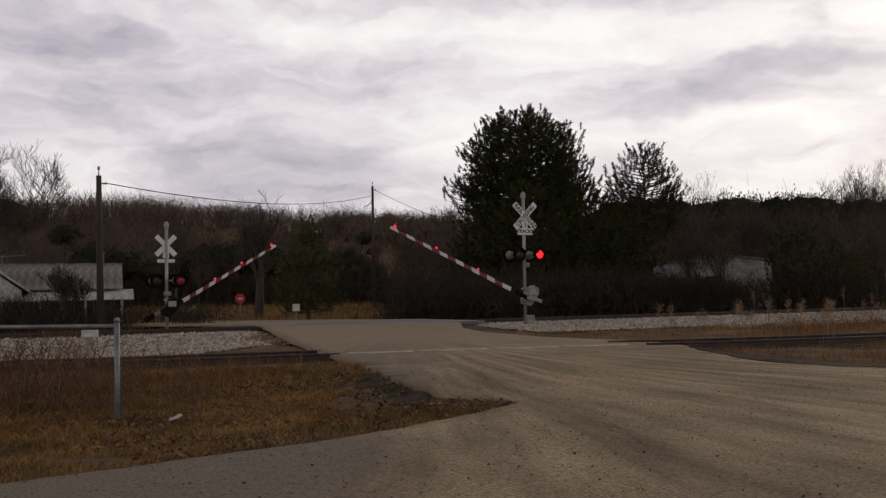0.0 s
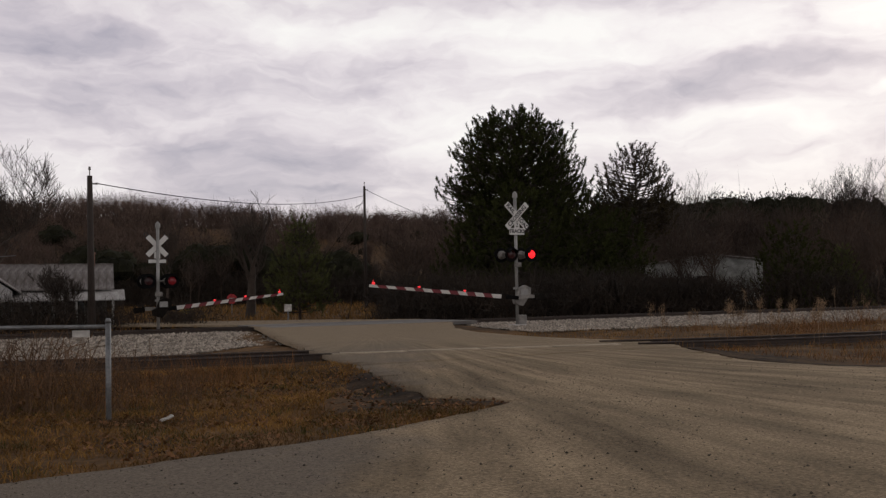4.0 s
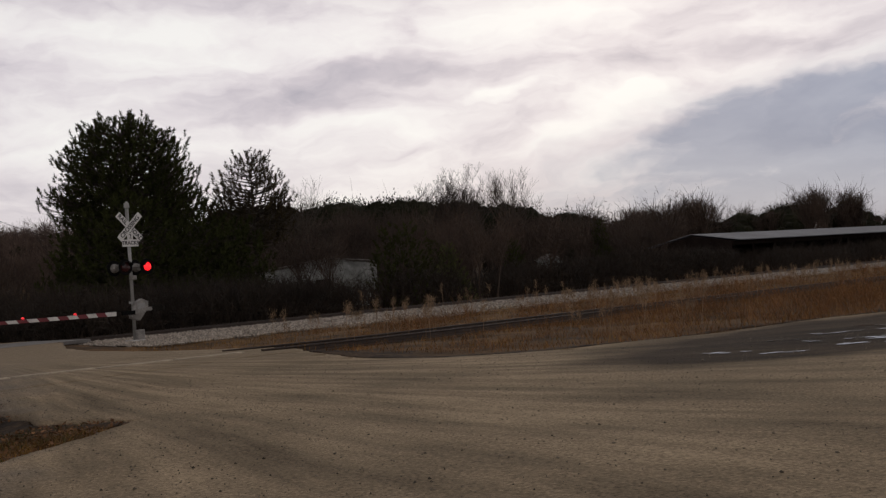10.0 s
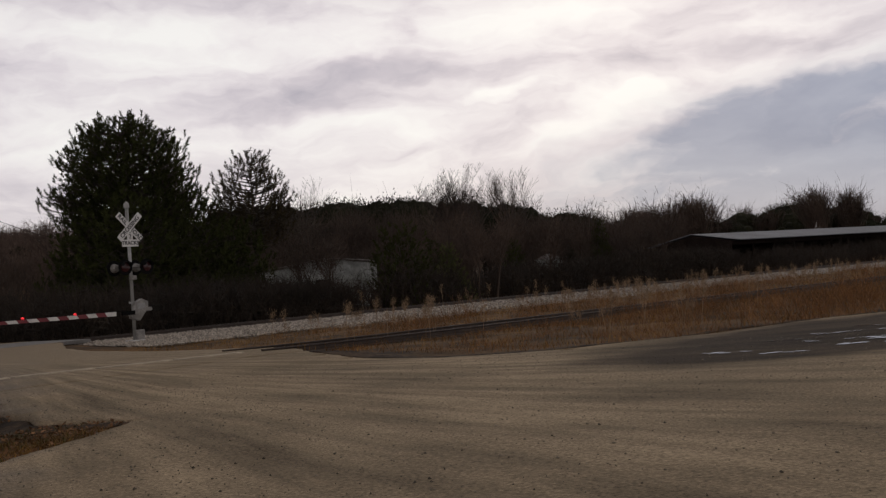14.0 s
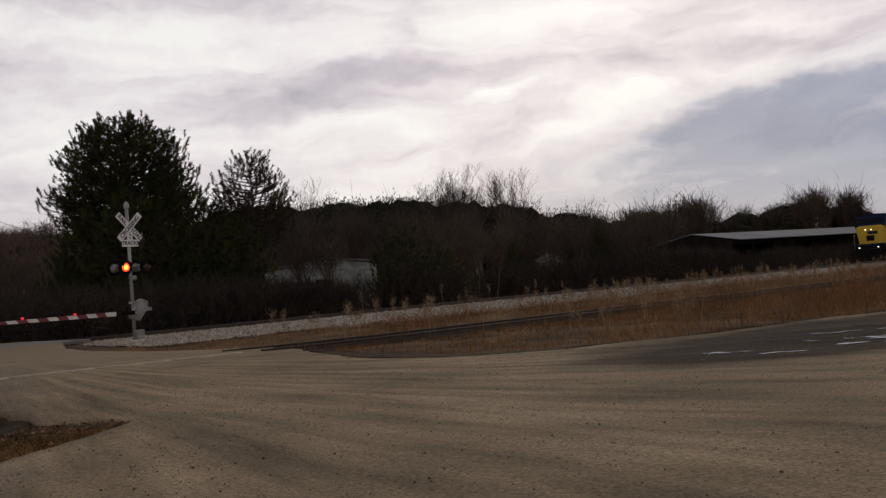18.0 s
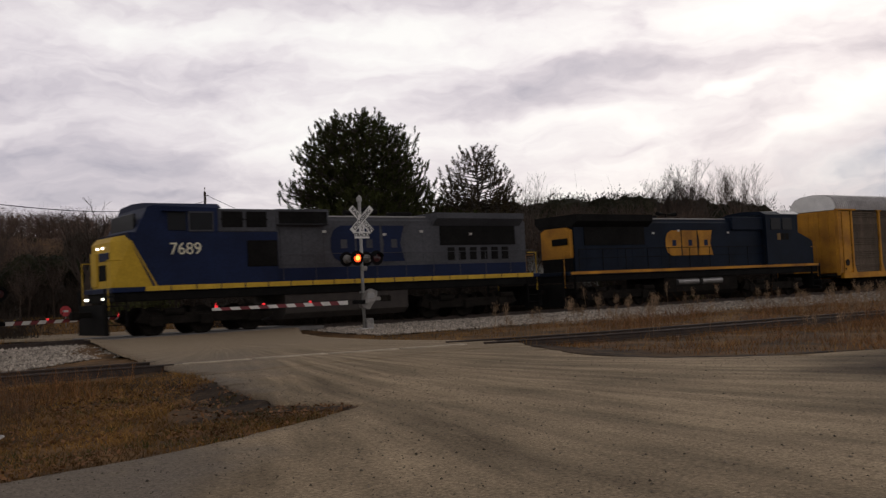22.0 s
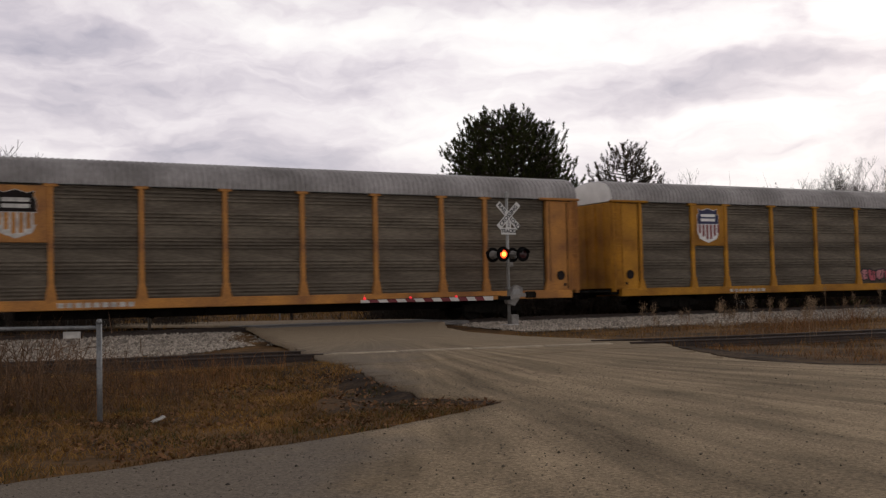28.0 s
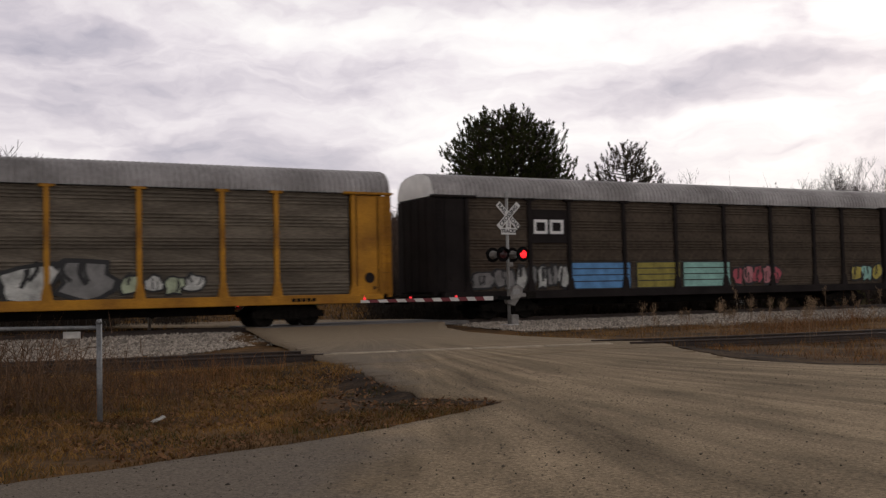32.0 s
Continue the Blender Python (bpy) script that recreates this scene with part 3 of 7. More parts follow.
rng = np.random.default_rng(4)
tie = Mesh().box(-.115, .115, -1.3, 1.3, -.36, -.165, 0.012).data("tie")
tie.materials.append(MAT_TIE)
for i in range(150):
    s = -12 + i * 0.53
    if 11.6 < s < 20.6:
        continue
    ob = new("tie", tie)
    ob.parent = main_track
    ob.matrix_basis = track_pose(s, main_d(s), rng.uniform(-.01, .012), rng.normal(0, 0.5))
far_ties = Mesh()
for s in list(np.arange(-120, -12.2, 0.55)) + list(np.arange(68, 330, 0.55)):
    m = track_pose(s, main_d(s))
    far_ties.box(-.115, .115, -1.3, 1.3, -.36, -.165, 0, m)
tagged(part("ties", far_ties, MAT_TIE, main_track), kind="stuff")
for i in range(110):
    s = -8 + i * 0.56
    if 7.9 < s < 15.6:
        continue
    ob = new("tie", tie)
    ob.parent = siding
    ob.matrix_basis = track_pose(s, float(siding_d(s)), -0.19 + rng.uniform(-.03, .02), rng.normal(-9, 1.0))


def ballast_sheet():
    """Loose ballast bed of the main line, open where the road crosses."""
    v, f = [], []
    for run in ((-300, 11.3, 0.6), (19.7, 140, 0.6), (140, 900, 12.0)):
        ss = np.arange(run[0], run[1] + 1e-6, run[2])
        dd = np.concatenate([np.linspace(0, 1, 34)])
        S, K = np.meshgrid(ss, dd, indexing="ij")
        near = np.interp(S, [-300, 4, 6, 9, 20, 24, 60, 900], [22.6, 22.6, 24.6, 28.0, 30.9, 29.0, 27.5, 30]) + 0.5 * vnoise(S, S * 0, 1.5, 21)
        D = near + K * (41.2 - near)
        off = .037 * (np.sqrt((S - 32) ** 2 + 64) + (S - 32)) / 2
        Z = np.interp(D, [24, 27, 30.5, 34.8, 35.3, 38.2, 38.8, 41.5], [-.30, -.31, -.30, -.175, -.165, -.165, -.2, -.62])
        Z = Z + 0.035 * vnoise(S, D, 0.45, 22) + 0.03 * vnoise(S, D, 1.4, 23)
        Z = np.where(K < 0.04, Z - 0.12, Z)
        k = sum(len(q) for q in v)
        X, Y = S * U.x + (D - off) * W.x, S * U.y + (D - off) * W.y
        v.append(np.stack([X, Y, Z], -1).reshape(-1, 3))
        i = k + np.arange(S.size).reshape(S.shape)
        f.append(np.stack([i[:-1, :-1], i[1:, :-1], i[1:, 1:], i[:-1, 1:]], -1).reshape(-1, 4))
    return raw_mesh("ballast", np.concatenate(v), np.concatenate(f))


solid("ballast_bed", ballast_sheet(), MAT_BALLAST, "bed of pale grey crushed stone under the main line", "ballast", kind="structure")


def scatter_stones(name, x, y, z, size, material, label, category, seed):
    """Many small rough stones in one mesh."""
    g = np.random.default_rng(seed)
    o = np.array([(1, 0, 0), (-1, 0, 0), (0, 1, 0), (0, -1, 0), (0, 0, 1), (0, 0, -1)], float)
    fa = np.array([(0, 2, 4), (2, 1, 4), (1, 3, 4), (3, 0, 4), (2, 0, 5), (1, 2, 5), (3, 1, 5), (0, 3, 5)])
    n = len(x)
    v = o[None] * g.uniform(0.6, 1.25, (n, 6, 1)) * np.stack([g.uniform(.7, 1.2, n), g.uniform(.7, 1.2, n), g.uniform(.5, .9, n)], -1)[:, None]
    a = g.uniform(0, 6.28, n)
    c, s = np.cos(a)[:, None], np.sin(a)[:, None]
    vx, vy = v[..., 0] * c - v[..., 1] * s, v[..., 0] * s + v[..., 1] * c + 0.3 * v[..., 2]
    v = np.stack([vx, vy, v[..., 2]], -1) * np.asarray(size)[:, None, None] + np.stack([x, y, z], -1)[:, None]
    f = (fa[None] + (np.arange(n) * 6)[:, None, None]).reshape(-1, 3)
    return solid(name, raw_mesh(name, v.reshape(-1, 3), f, False), material, label, category, kind="stuff")


n = 22000
s = np.concatenate([rng.uniform(-8, 11.2, n // 2), 19.8 + rng.exponential(16, n // 2)])
d = np.where(s < 12, rng.uniform(0, 1, n) * (36 - np.interp(s, [4, 6, 9], [22.8, 24.6, 28.0])) + np.interp(s, [4, 6, 9], [22.8, 24.6, 28.0]), rng.uniform(29.4, 36, n))
z = np.interp(d, [24, 27, 30.5, 34.8, 35.3, 38.2], [-.30, -.31, -.30, -.175, -.165, -.165]) + 0.02
keep = s < 90
s, d, z = s[keep], d[keep], z[keep]
d = d - .037 * (np.sqrt((s - 32) ** 2 + 64) + (s - 32)) / 2
scatter_stones("ballast_stones", s * U.x + d * W.x, s * U.y + d * W.y, z, rng.uniform(.035, .085, len(s)), MAT_STONE,
               "loose pale crushed stones of the track bed", "ballast", 5)


def road_z_at(s, d):
    p = P(s, d)
    return float(road_z(np.array([p.x]), np.array([p.y]))[0])


# timber and rubber crossing panels of both tracks
crossing = thing("crossing_surface", "worn grey planked crossing deck between the rails", "crossing deck", kind="structure")
for k, (o0, o1) in enumerate(((-2.1, -.80), (-.62, .62), (.80, 2.1))):
    for j in range(4):
        m = Mesh().box(-1.04, 1.04, o0, o1, -.12, 0.012, 0.01)
        part("plank", m, MAT_PANEL, crossing, at=track_pose(13.05 + j * 2.1, DM))
# the siding's rails are buried in the road; only one dusty edge plank shows
for j in range(4):
    s0 = 8.9 + j * 1.62
    part("plank", Mesh().box(-.79, .79, -.13, .13, -.1, 0.0, 0.008), MAT_DUSTY, crossing, at=track_pose(s0, float(siding_d(s0)) - .72, road_z_at(s0, float(siding_d(s0)) - .72) + .022, -12))


# ---- words and plain marks ----
def words(text, size, depth=0.012, bold=0.0):
    cu = bpy.data.curves.new("words", "FONT")
    cu.offset = bold * size
    cu.body, cu.size, cu.extrude, cu.align_x, cu.align_y = text, size, depth / 2, "CENTER", "CENTER"
    ob = bpy.data.objects.new("words", cu)
    scene.collection.objects.link(ob)
    bpy.context.view_layer.update()
    me = bpy.data.meshes.new_from_object(ob.evaluated_get(bpy.context.evaluated_depsgraph_get()))
    bpy.data.objects.remove(ob)
    return me


def on_side(x, y, z):
    """A flat mark on the camera's side of a car, reading left to right."""
    return pose(x, y, z, 90, 0, 0)


# ---- train ----
YEL = mat("rail_yellow_paint", (0.46, 0.215, 0.020), 0.65, spec=.2, vary=0.26, scale=0.8, tint=(0.25, 0.11, 0.018), fine=18, rand=0.12)
YEL_LOCO = mat("loco_yellow_paint", (0.50, 0.32, 0.030), 0.6, spec=.2, vary=0.15, scale=1.2, fine=12)
ORANGE = mat("faded_orange_paint", (0.46, 0.20, 0.035), 0.7, vary=0.3, scale=0.9, tint=(0.24, 0.10, 0.03), fine=18)
BLUE = mat("loco_blue_paint", (0.007, 0.014, 0.046), 0.55, spec=0.12, vary=0.25, scale=0.8, fine=15)
DKBLUE = mat("dark_blue_paint", (0.005, 0.010, 0.021), 0.6, spec=0.10, vary=0.3, scale=0.7, fine=15)
GREY = mat("loco_grey_paint", (0.066, 0.067, 0.074), 0.7, spec=.15, vary=0.25, scale=0.6, fine=12)
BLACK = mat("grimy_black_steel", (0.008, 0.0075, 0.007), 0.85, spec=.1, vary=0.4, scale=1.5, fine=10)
UNDER = mat("dusty_running_gear", (0.013, 0.011, 0.009), 0.95, spec=.1, vary=0.4, scale=2.0, fine=12)
ROOF = mat("galvanised_roof", (0.42, 0.40, 0.39), 0.6, metal=0.2, vary=0.16, scale=0.5, tint=(0.25, 0.235, 0.225), fine=6, rand=0.12)
# one galvanised metal: sky light on ribs, shade in valleys put into two colours
SILVER = mat("sky_lit_galvanised_panel", (0.90, 0.90, 0.88), 0.5, metal=0.2, vary=0.12, scale=0.7, fine=9)
SILVER_SHADE = mat("shaded_galvanised_panel", (0.28, 0.30, 0.31), 0.6, metal=0.2, vary=0.12, scale=0.7, fine=9)
WORN = mat("weathered_galvanised_panel", (0.155, 0.130, 0.098), 0.8, metal=0.0, spec=.2, vary=0.3, scale=0.45, tint=(0.072, 0.058, 0.043), fine=7, stretch=(.6, 1, 3.2), rand=0.1)
BROWN = mat("brown_grimed_panel", (0.108, 0.082, 0.060), 0.85, spec=.15, vary=0.3, scale=0.6, fine=6, stretch=(2.5, 1, 0.7), rand=0.1)
CNBROWN = mat("oxide_brown_panel", (0.088, 0.068, 0.050), 0.85, spec=.1, vary=0.3, scale=0.6, fine=6, rand=0.1)
CNPOST = mat("dark_oxide_steel", (0.022, 0.018, 0.017), 0.85, spec=.1, vary=0.3, scale=1)
WHITE = mat("white_paint", (0.78, 0.77, 0.74), 0.6, vary=0.12, scale=2)
OFFWHITE = mat("faded_white_paint", (0.52, 0.50, 0.46), 0.7, vary=0.3, scale=2.5, fine=9)
SHIELD_B = mat("shield_blue", (0.018, 0.022, 0.075), 0.6, vary=0.2)
SHIELD_R = mat("shield_red", (0.20, 0.022, 0.026), 0.6, vary=0.2)
GLASS = mat("dark_cab_glass", (0.008, 0.009, 0.011), 0.3, vary=0.1, spec=0.10)
STEEL = mat("worn_steel", (0.28, 0.27, 0.26), 0.4, metal=0.8, vary=0.2)
LAMP_ON = glow_mat("headlight_glow", (1.0, 0.93, 0.78), 4.0)
SPRAY = {"white": mat("white_spray", (0.50, 0.50, 0.46), 0.7, vary=0.4, scale=3), "black": mat("black_spray", (0.02, 0.02, 0.02), 0.7, vary=0.3),
         "pink": mat("pink_spray", (0.42, 0.16, 0.17), 0.7, vary=0.3, scale=3), "blue": mat("blue_spray", (0.10, 0.27, 0.52), 0.7, vary=0.25, scale=3),
         "olive": mat("olive_spray", (0.30, 0.25, 0.04), 0.7, vary=0.3, scale=3), "mint": mat("mint_spray", (0.27, 0.50, 0.43), 0.7, vary=0.25, scale=3),
         "red": mat("red_spray", (0.40, 0.07, 0.09), 0.7, vary=0.3, scale=3), "yellow": mat("yellow_spray", (0.45, 0.37, 0.06), 0.7, vary=0.3, scale=3),
         "magenta": mat("mauve_spray", (0.42, 0.30, 0.36), 0.7, vary=0.3, scale=3), "grey": mat("grey_spray", (0.20, 0.195, 0.185), 0.7, vary=0.3, scale=3),
         "green": mat("pale_green_spray", (0.40, 0.45, 0.30), 0.7, vary=0.3, scale=3)}


def wheel_mesh(r, n=28):
    m = Mesh()
    prof = [(r + .03, -.02), (r + .03, .012), (r, .03), (r - .005, .11), (r - .06, .115), (r - .08, .075), (.16, .055), (.13, .10), (0.001, .10)]
    back = [(0.001, -.05), (.13, -.05), (r - .06, -.02)]
    ring = prof + back
    v, f = [], []
    for i in range(n):
        a = 2 * math.pi * i / n
        v += [(q * math.cos(a), -w, q * math.sin(a)) for q, w in ring]
    k = len(ring)
    for i in range(n):
        j = (i + 1) % n
        f += [(i * k + q, j * k + q, j * k + (q + 1) % k, i * k + (q + 1) % k) for q in range(k)]
    return m.add(v, f)


WHEEL_L = wheel_mesh(0.51)
WHEEL_S = wheel_mesh(0.42)
WHEELS = []


def truck(parent, cx, axles, r, mesh, heavy):
    half = max(abs(a) for a in axles) + (0.75 if heavy else 0.5)
    for side in (-1, 1):
        y = side * (1.02 if heavy else 0.98)
        m = Mesh()
        if heavy:
            m.prism([(cx - half, .55), (cx - half + .2, .80), (cx + half - .2, .80), (cx + half, .55), (cx + half - .5, .42), (cx - half + .5, .42)], "y", y - .1, y + .1)
            for a in axles:
                m.box(cx + a - .24, cx + a + .24, y - .2, y + .2, .34, .74, .03)
                for q in (-.45, .45):
                    m.tube((cx + a + q, y, .45), (cx + a + q, y, .98), .10, .10, 10)
            for q in np.linspace(-half * .62, half * .62, 2):
                m.tube((cx + q, y + side * .12, .85), (cx + q + .75, y + side * .12, .85), .13, .13, 10)
        else:
            m.prism([(cx - half, .36), (cx - half, .56), (cx - .55, .74), (cx + .55, .74), (cx + half, .56), (cx + half, .36), (cx + .4, .26), (cx - .4, .26)], "y", y - .08, y + .08)
            for a in axles:
                m.tube((cx + a, y - side * .02, .42), (cx + a, y + side * .17, .42), .13, .11, 10)
            for q in (-.2, 0, .2):
                m.tube((cx + q, y + side * .1, .30), (cx + q, y + side * .1, .60), .075, .075, 8)
        part("truck_frame", m, UNDER, parent)
    bol = Mesh().box(cx - .35, cx + .35, -1.0, 1.0, .45, .80, .03)
    part("bolster", bol, UNDER, parent)
    for a in axles:
        me = mesh
        for side in (-1, 1):
            w = part("wheel", me.data("wheel") if not hasattr(me, "made") else me.made, UNDER, parent,
                     at=pose(cx + a, side * .72, r, 0, 0, 0 if side < 0 else 180))
            me.made = w.data
            WHEELS.append((w, cx + a, side, r))
        part("axle", Mesh().tube((cx + a, -.7, r), (cx + a, .7, r), .08, .08, 8), UNDER, parent)


def coupler(parent, x, way):
    m = Mesh().box(min(x, x - way * .7), max(x, x - way * .7), -.1, .1, .76, .96, .02)
    m.box(x - .16, x + .16, -.18, .16, .70, 1.0, .04)
    part("coupler", m, UNDER, parent)


def railing(parent, x0, x1, y, z0, z1, step, material, r=0.018):
    m = Mesh()
    n = max(2, int(round((x1 - x0) / step)) + 1)
    for x in np.linspace(x0, x1, n):
        m.tube((x, y, z0), (x, y, z1), r, r, 5)
    m.tube((x0, y, z1), (x1, y, z1), r, r, 5)
    m.tube((x0, y, (z0 + z1) / 2 + .1), (x1, y, (z0 + z1) / 2 + .1), r * .7, r * .7, 5)
    part("handrail", m, material, parent)


def steps(parent, x, y, material=None):
    side = -1 if y < 0 else 1
    for z in (.45, .78, 1.12, 1.45):
        part("step", Mesh().box(x - .36, x + .36, y - .02 if side > 0 else y - .10, y + .10 if side > 0 else y + .02, z, z + .035), material or BLACK, parent)
    for q in (-.38, .38):
        part("step_side", Mesh().box(x + q - .02, x + q + .02, y - .06, y + .06, .4, 1.75), material or BLACK, parent)


def block_logo(parent, x, y, z, w, h, material, label):
    """Three plain bold slabs side by side with small notches, in place of a lettered mark."""
    u = w / 3
    b = .16 * h
    for k in range(3):
        x0, x1 = x + k * u + .02 * w, x + (k + 1) * u - .005 * w
        if k == 0:
            edge = [(x0 + b * 2, z - h / 2), (x1, z - h / 2), (x1, z + h / 2), (x0 + b * 2, z + h / 2), (x0 + b * .6, z + h * .38), (x0, z + h * .16), (x0, z - h * .16), (x0 + b * .6, z - h * .38)]
        elif k == 1:
            edge = [(x0, z - h / 2), (x1, z - h / 2), (x1, z + h / 2), (x0, z + h / 2)]
        else:
            edge = [(x0, z - h / 2), (x1, z - h / 2), (x1 - b * .9, z), (x1, z + h / 2), (x0, z + h / 2), (x0 + b * .5, z)]
        part("logo_mark", Mesh().prism(edge, "y", y - .012, y + .012), material, parent, label)
        part("logo_slot", Mesh().box(x0 + u * .38, x0 + u * .62, y - .016, y - .0125, z - h * .12, z + h * .12, .001), BLUE if material == YEL else GREY, parent)


def locomotive(kind):
    """Road diesel, front end at x = 0, long hood towards +x; the camera's side is -y."""
    wide = kind == "wide"
    lead = thing("diesel_locomotive", "blue and grey diesel locomotive with yellow nose leading the train" if wide
                 else "dark blue diesel locomotive with yellow marks, running backwards", "locomotive", group="locomotives of the train")
    Lh = 20.6
    sill = Mesh().box(.5, Lh - .3, -1.42, 1.42, 1.28, 1.60, .02)
    part("underframe", sill, BLACK, lead)
    deck = Mesh().box(.4, Lh - .2, -1.53, 1.53, 1.60, 1.78, .02)
    part("walkway", deck, BLUE if wide else DKBLUE, lead)
    yel = YEL_LOCO if wide else YEL
    if wide:
        for k in range(19):
            x = 1.6 + k * (Lh - 2.2) / 19
            part("sill_stripe", Mesh().box(x, x + (Lh - 2.2) / 19 - .05, -1.552, -1.528, 1.62, 1.80, .004), yel, lead)
            part("sill_stripe", Mesh().box(x, x + (Lh - 2.2) / 19 - .05, 1.528, 1.552, 1.62, 1.80, .004), yel, lead)
    else:
        for y in (-1.54, 1.54):
            part("sill_stripe", Mesh().box(.6, Lh - .4, y - .012, y + .012, 1.64, 1.78, .004), yel, lead)
    for cx in (4.1, Lh - 4.1):
        truck(lead, cx, (-2.0, -.1, 1.85), .51, WHEEL_L, True)
    tank = Mesh().prism([(-1.35, .55), (-1.35, 1.28), (1.35, 1.28), (1.35, .55), (1.05, .32), (-1.05, .32)], "x", 7.2, Lh - 7.6)
    part("fuel_tank", tank, UNDER if not wide else mat("dusty_tank", (0.034, 0.027, 0.022), 0.85, vary=0.3), lead)
    for q in (8.1, 10.0):
        if not wide:
            part("air_reservoir", Mesh().tube((q, -1.38, 1.05), (q + 1.6, -1.38, 1.05), .16, .16, 14), STEEL, lead, "shiny steel air reservoir")
    part("plow", Mesh().prism([(-1.45, .12), (1.45, .12), (1.35, 1.2), (-1.35, 1.2)], "x", .12, .3), BLACK, lead)
    part("rear_pilot", Mesh().prism([(-1.45, .30), (1.45, .30), (1.35, 1.2), (-1.35, 1.2)], "x", Lh - .25, Lh - .08), BLACK, lead)
    coupler(lead, -.45, -1)
    coupler(lead, Lh + .45, 1)
    for x in (.55, Lh - .55):
        for y in (-1.42, 1.42):
            steps(lead, x, y)
    grab = YEL_LOCO if wide else YEL
    if wide:
        # wedge nose and full-width cab
        # the nose narrows towards its front face
        v = [(.55, -.98, 1.79), (.55, .98, 1.79), (.55, .98, 3.40), (.55, -.98, 3.40), (2.05, -1.52, 1.79), (2.05, 1.52, 1.79), (1.14, 1.52, 3.44), (1.14, -1.52, 3.44), (.72, -.86, 3.60), (.72, .86, 3.60), (1.14, 1.2, 3.66), (1.14, -1.2, 3.66)]
        f = [(0, 1, 2, 3), (0, 3, 7, 4), (1, 5, 6, 2), (3, 2, 9, 8), (3, 8, 11, 7), (2, 6, 10, 9), (8, 9, 10, 11), (0, 4, 5, 1), (4, 7, 11, 10, 6, 5)]
        part("nose", Mesh().add(v, f), yel, lead, "bright yellow tapered nose")
        # black plate on the face stands in for the shadow of the nose's recess
        part("nose_shadow_gap", Mesh().box(.53, .56, -.55, .25, 2.05, 2.62, .01), BLACK, lead, "dark opening in the nose")
        cab = Mesh().prism([(1.9, 1.78), (6.9, 1.78), (6.9, 3.72), (1.02, 3.72), (1.10, 3.42)], "y", -1.50, 1.50)
        part("cab_lower", cab, BLUE, lead, "dark blue cab side")
        up = Mesh().prism([(1.30, 3.72), (4.45, 3.72), (4.45, 4.62), (2.0, 4.70), (1.75, 4.62)], "y", -1.49, 1.49)
        part("cab_upper", up, BLUE, lead, "dark blue cab top")
        part("cab_roof", Mesh().prism([(-1.5, 4.62), (1.5, 4.62), (1.2, 4.80), (0, 4.86), (-1.2, 4.80)], "x", 1.75, 4.6), BLUE, lead, "dark cab roof")
        for x0, x1 in ((2.5, 3.2), (3.35, 4.2)):
            for y in (-1.50, 1.50):
                part("cab_window", Mesh().box(x0, x1, y - .02, y + .02, 3.78, 4.45, .015), GLASS, lead)
        part("window_frame", Mesh().box(3.28, 4.27, -1.535, -1.505, 3.74, 3.80).box(3.28, 4.27, -1.535, -1.505, 4.43, 4.48).box(3.28, 3.34, -1.534, -1.504, 3.78, 4.44).box(4.21, 4.27, -1.534, -1.504, 3.78, 4.44), GREY, lead)
        part("sunshade", Mesh().box(2.3, 3.25, -1.78, -1.5, 4.46, 4.50), BLUE, lead)
        part("cab_window", Mesh().box(1.36, 1.44, -1.2, 1.2, 3.85, 4.42, .01), GLASS, lead)
        for y in (-.28, .28):
            part("headlight", Mesh().tube((.50, y, 3.22), (.56, y, 3.22), .045, .045, 14), LAMP_ON, lead, "lit headlight")
        for y in (-.95, .95):
            part("ditch_light", Mesh().tube((.24, y, 1.40), (.34, y, 1.40), .042, .042, 14), LAMP_ON, lead, "lit ditch light")
        part("nose_door", Mesh().box(.49, .56, .35, 1.0, 1.85, 3.1, .02), yel, lead)
        part("nose_plate", Mesh().box(.50, .56, -.9, .1, 2.75, 3.05, .01), BLUE, lead)
        part("road_number", words("7689", 0.62), mat("cream_lettering", (0.62, 0.58, 0.42), 0.6, vary=0.1), lead, "cream painted number", at=on_side(3.15, -1.512, 3.10))
        # machinery behind the cab
        part("equipment_cabinet", Mesh().box(4.45, 6.9, -1.47, 1.47, 3.722, 4.60, .03), GREY, lead, "grey equipment cabinet")
        for x0 in (4.62, 5.62):
            part("grille", Mesh().box(x0, x0 + .85, -1.49, -1.45, 3.9, 4.5, .01).box(x0 - .05, x0 + .9, -1.5, -1.46, 4.17, 4.23), BLACK, lead)
        part("dynamic_brake", Mesh().box(6.9, 9.25, -1.46, 1.46, 4.0, 4.62, .03), GREY, lead)
        part("brake_grille", Mesh().box(7.0, 9.15, -1.485, -1.455, 4.05, 4.52, .01), BLACK, lead)
        part("hood_step", Mesh().box(5.6, 6.88, -1.53, -1.40, 2.4, 3.4, .02), BLACK, lead)
        hood_lo, hood_hi, hb, hm = 6.9, 19.9, 4.42, GREY
        part("hood", Mesh().prism([(-1.12, 2.32), (1.12, 2.32), (1.12, 4.2), (.85, hb), (-.85, hb), (-1.12, 4.2)], "x", hood_lo, hood_hi), hm, lead, "grey engine hood")
        part("hood_stripe", Mesh().box(hood_lo, hood_hi, -1.14, 1.14, 1.78, 2.318, .01), BLUE, lead, "blue stripe along the hood")
        block_logo(lead, 9.4, -1.135, 3.25, 3.7, 1.5, BLUE, "large blue plain-shaped company mark")
        for k in range(8):
            x = 7.2 + k * .98
            part("hood_door", Mesh().box(x, x + .9, -1.132, -1.116, 2.45, 3.95, .01), GREY, lead)
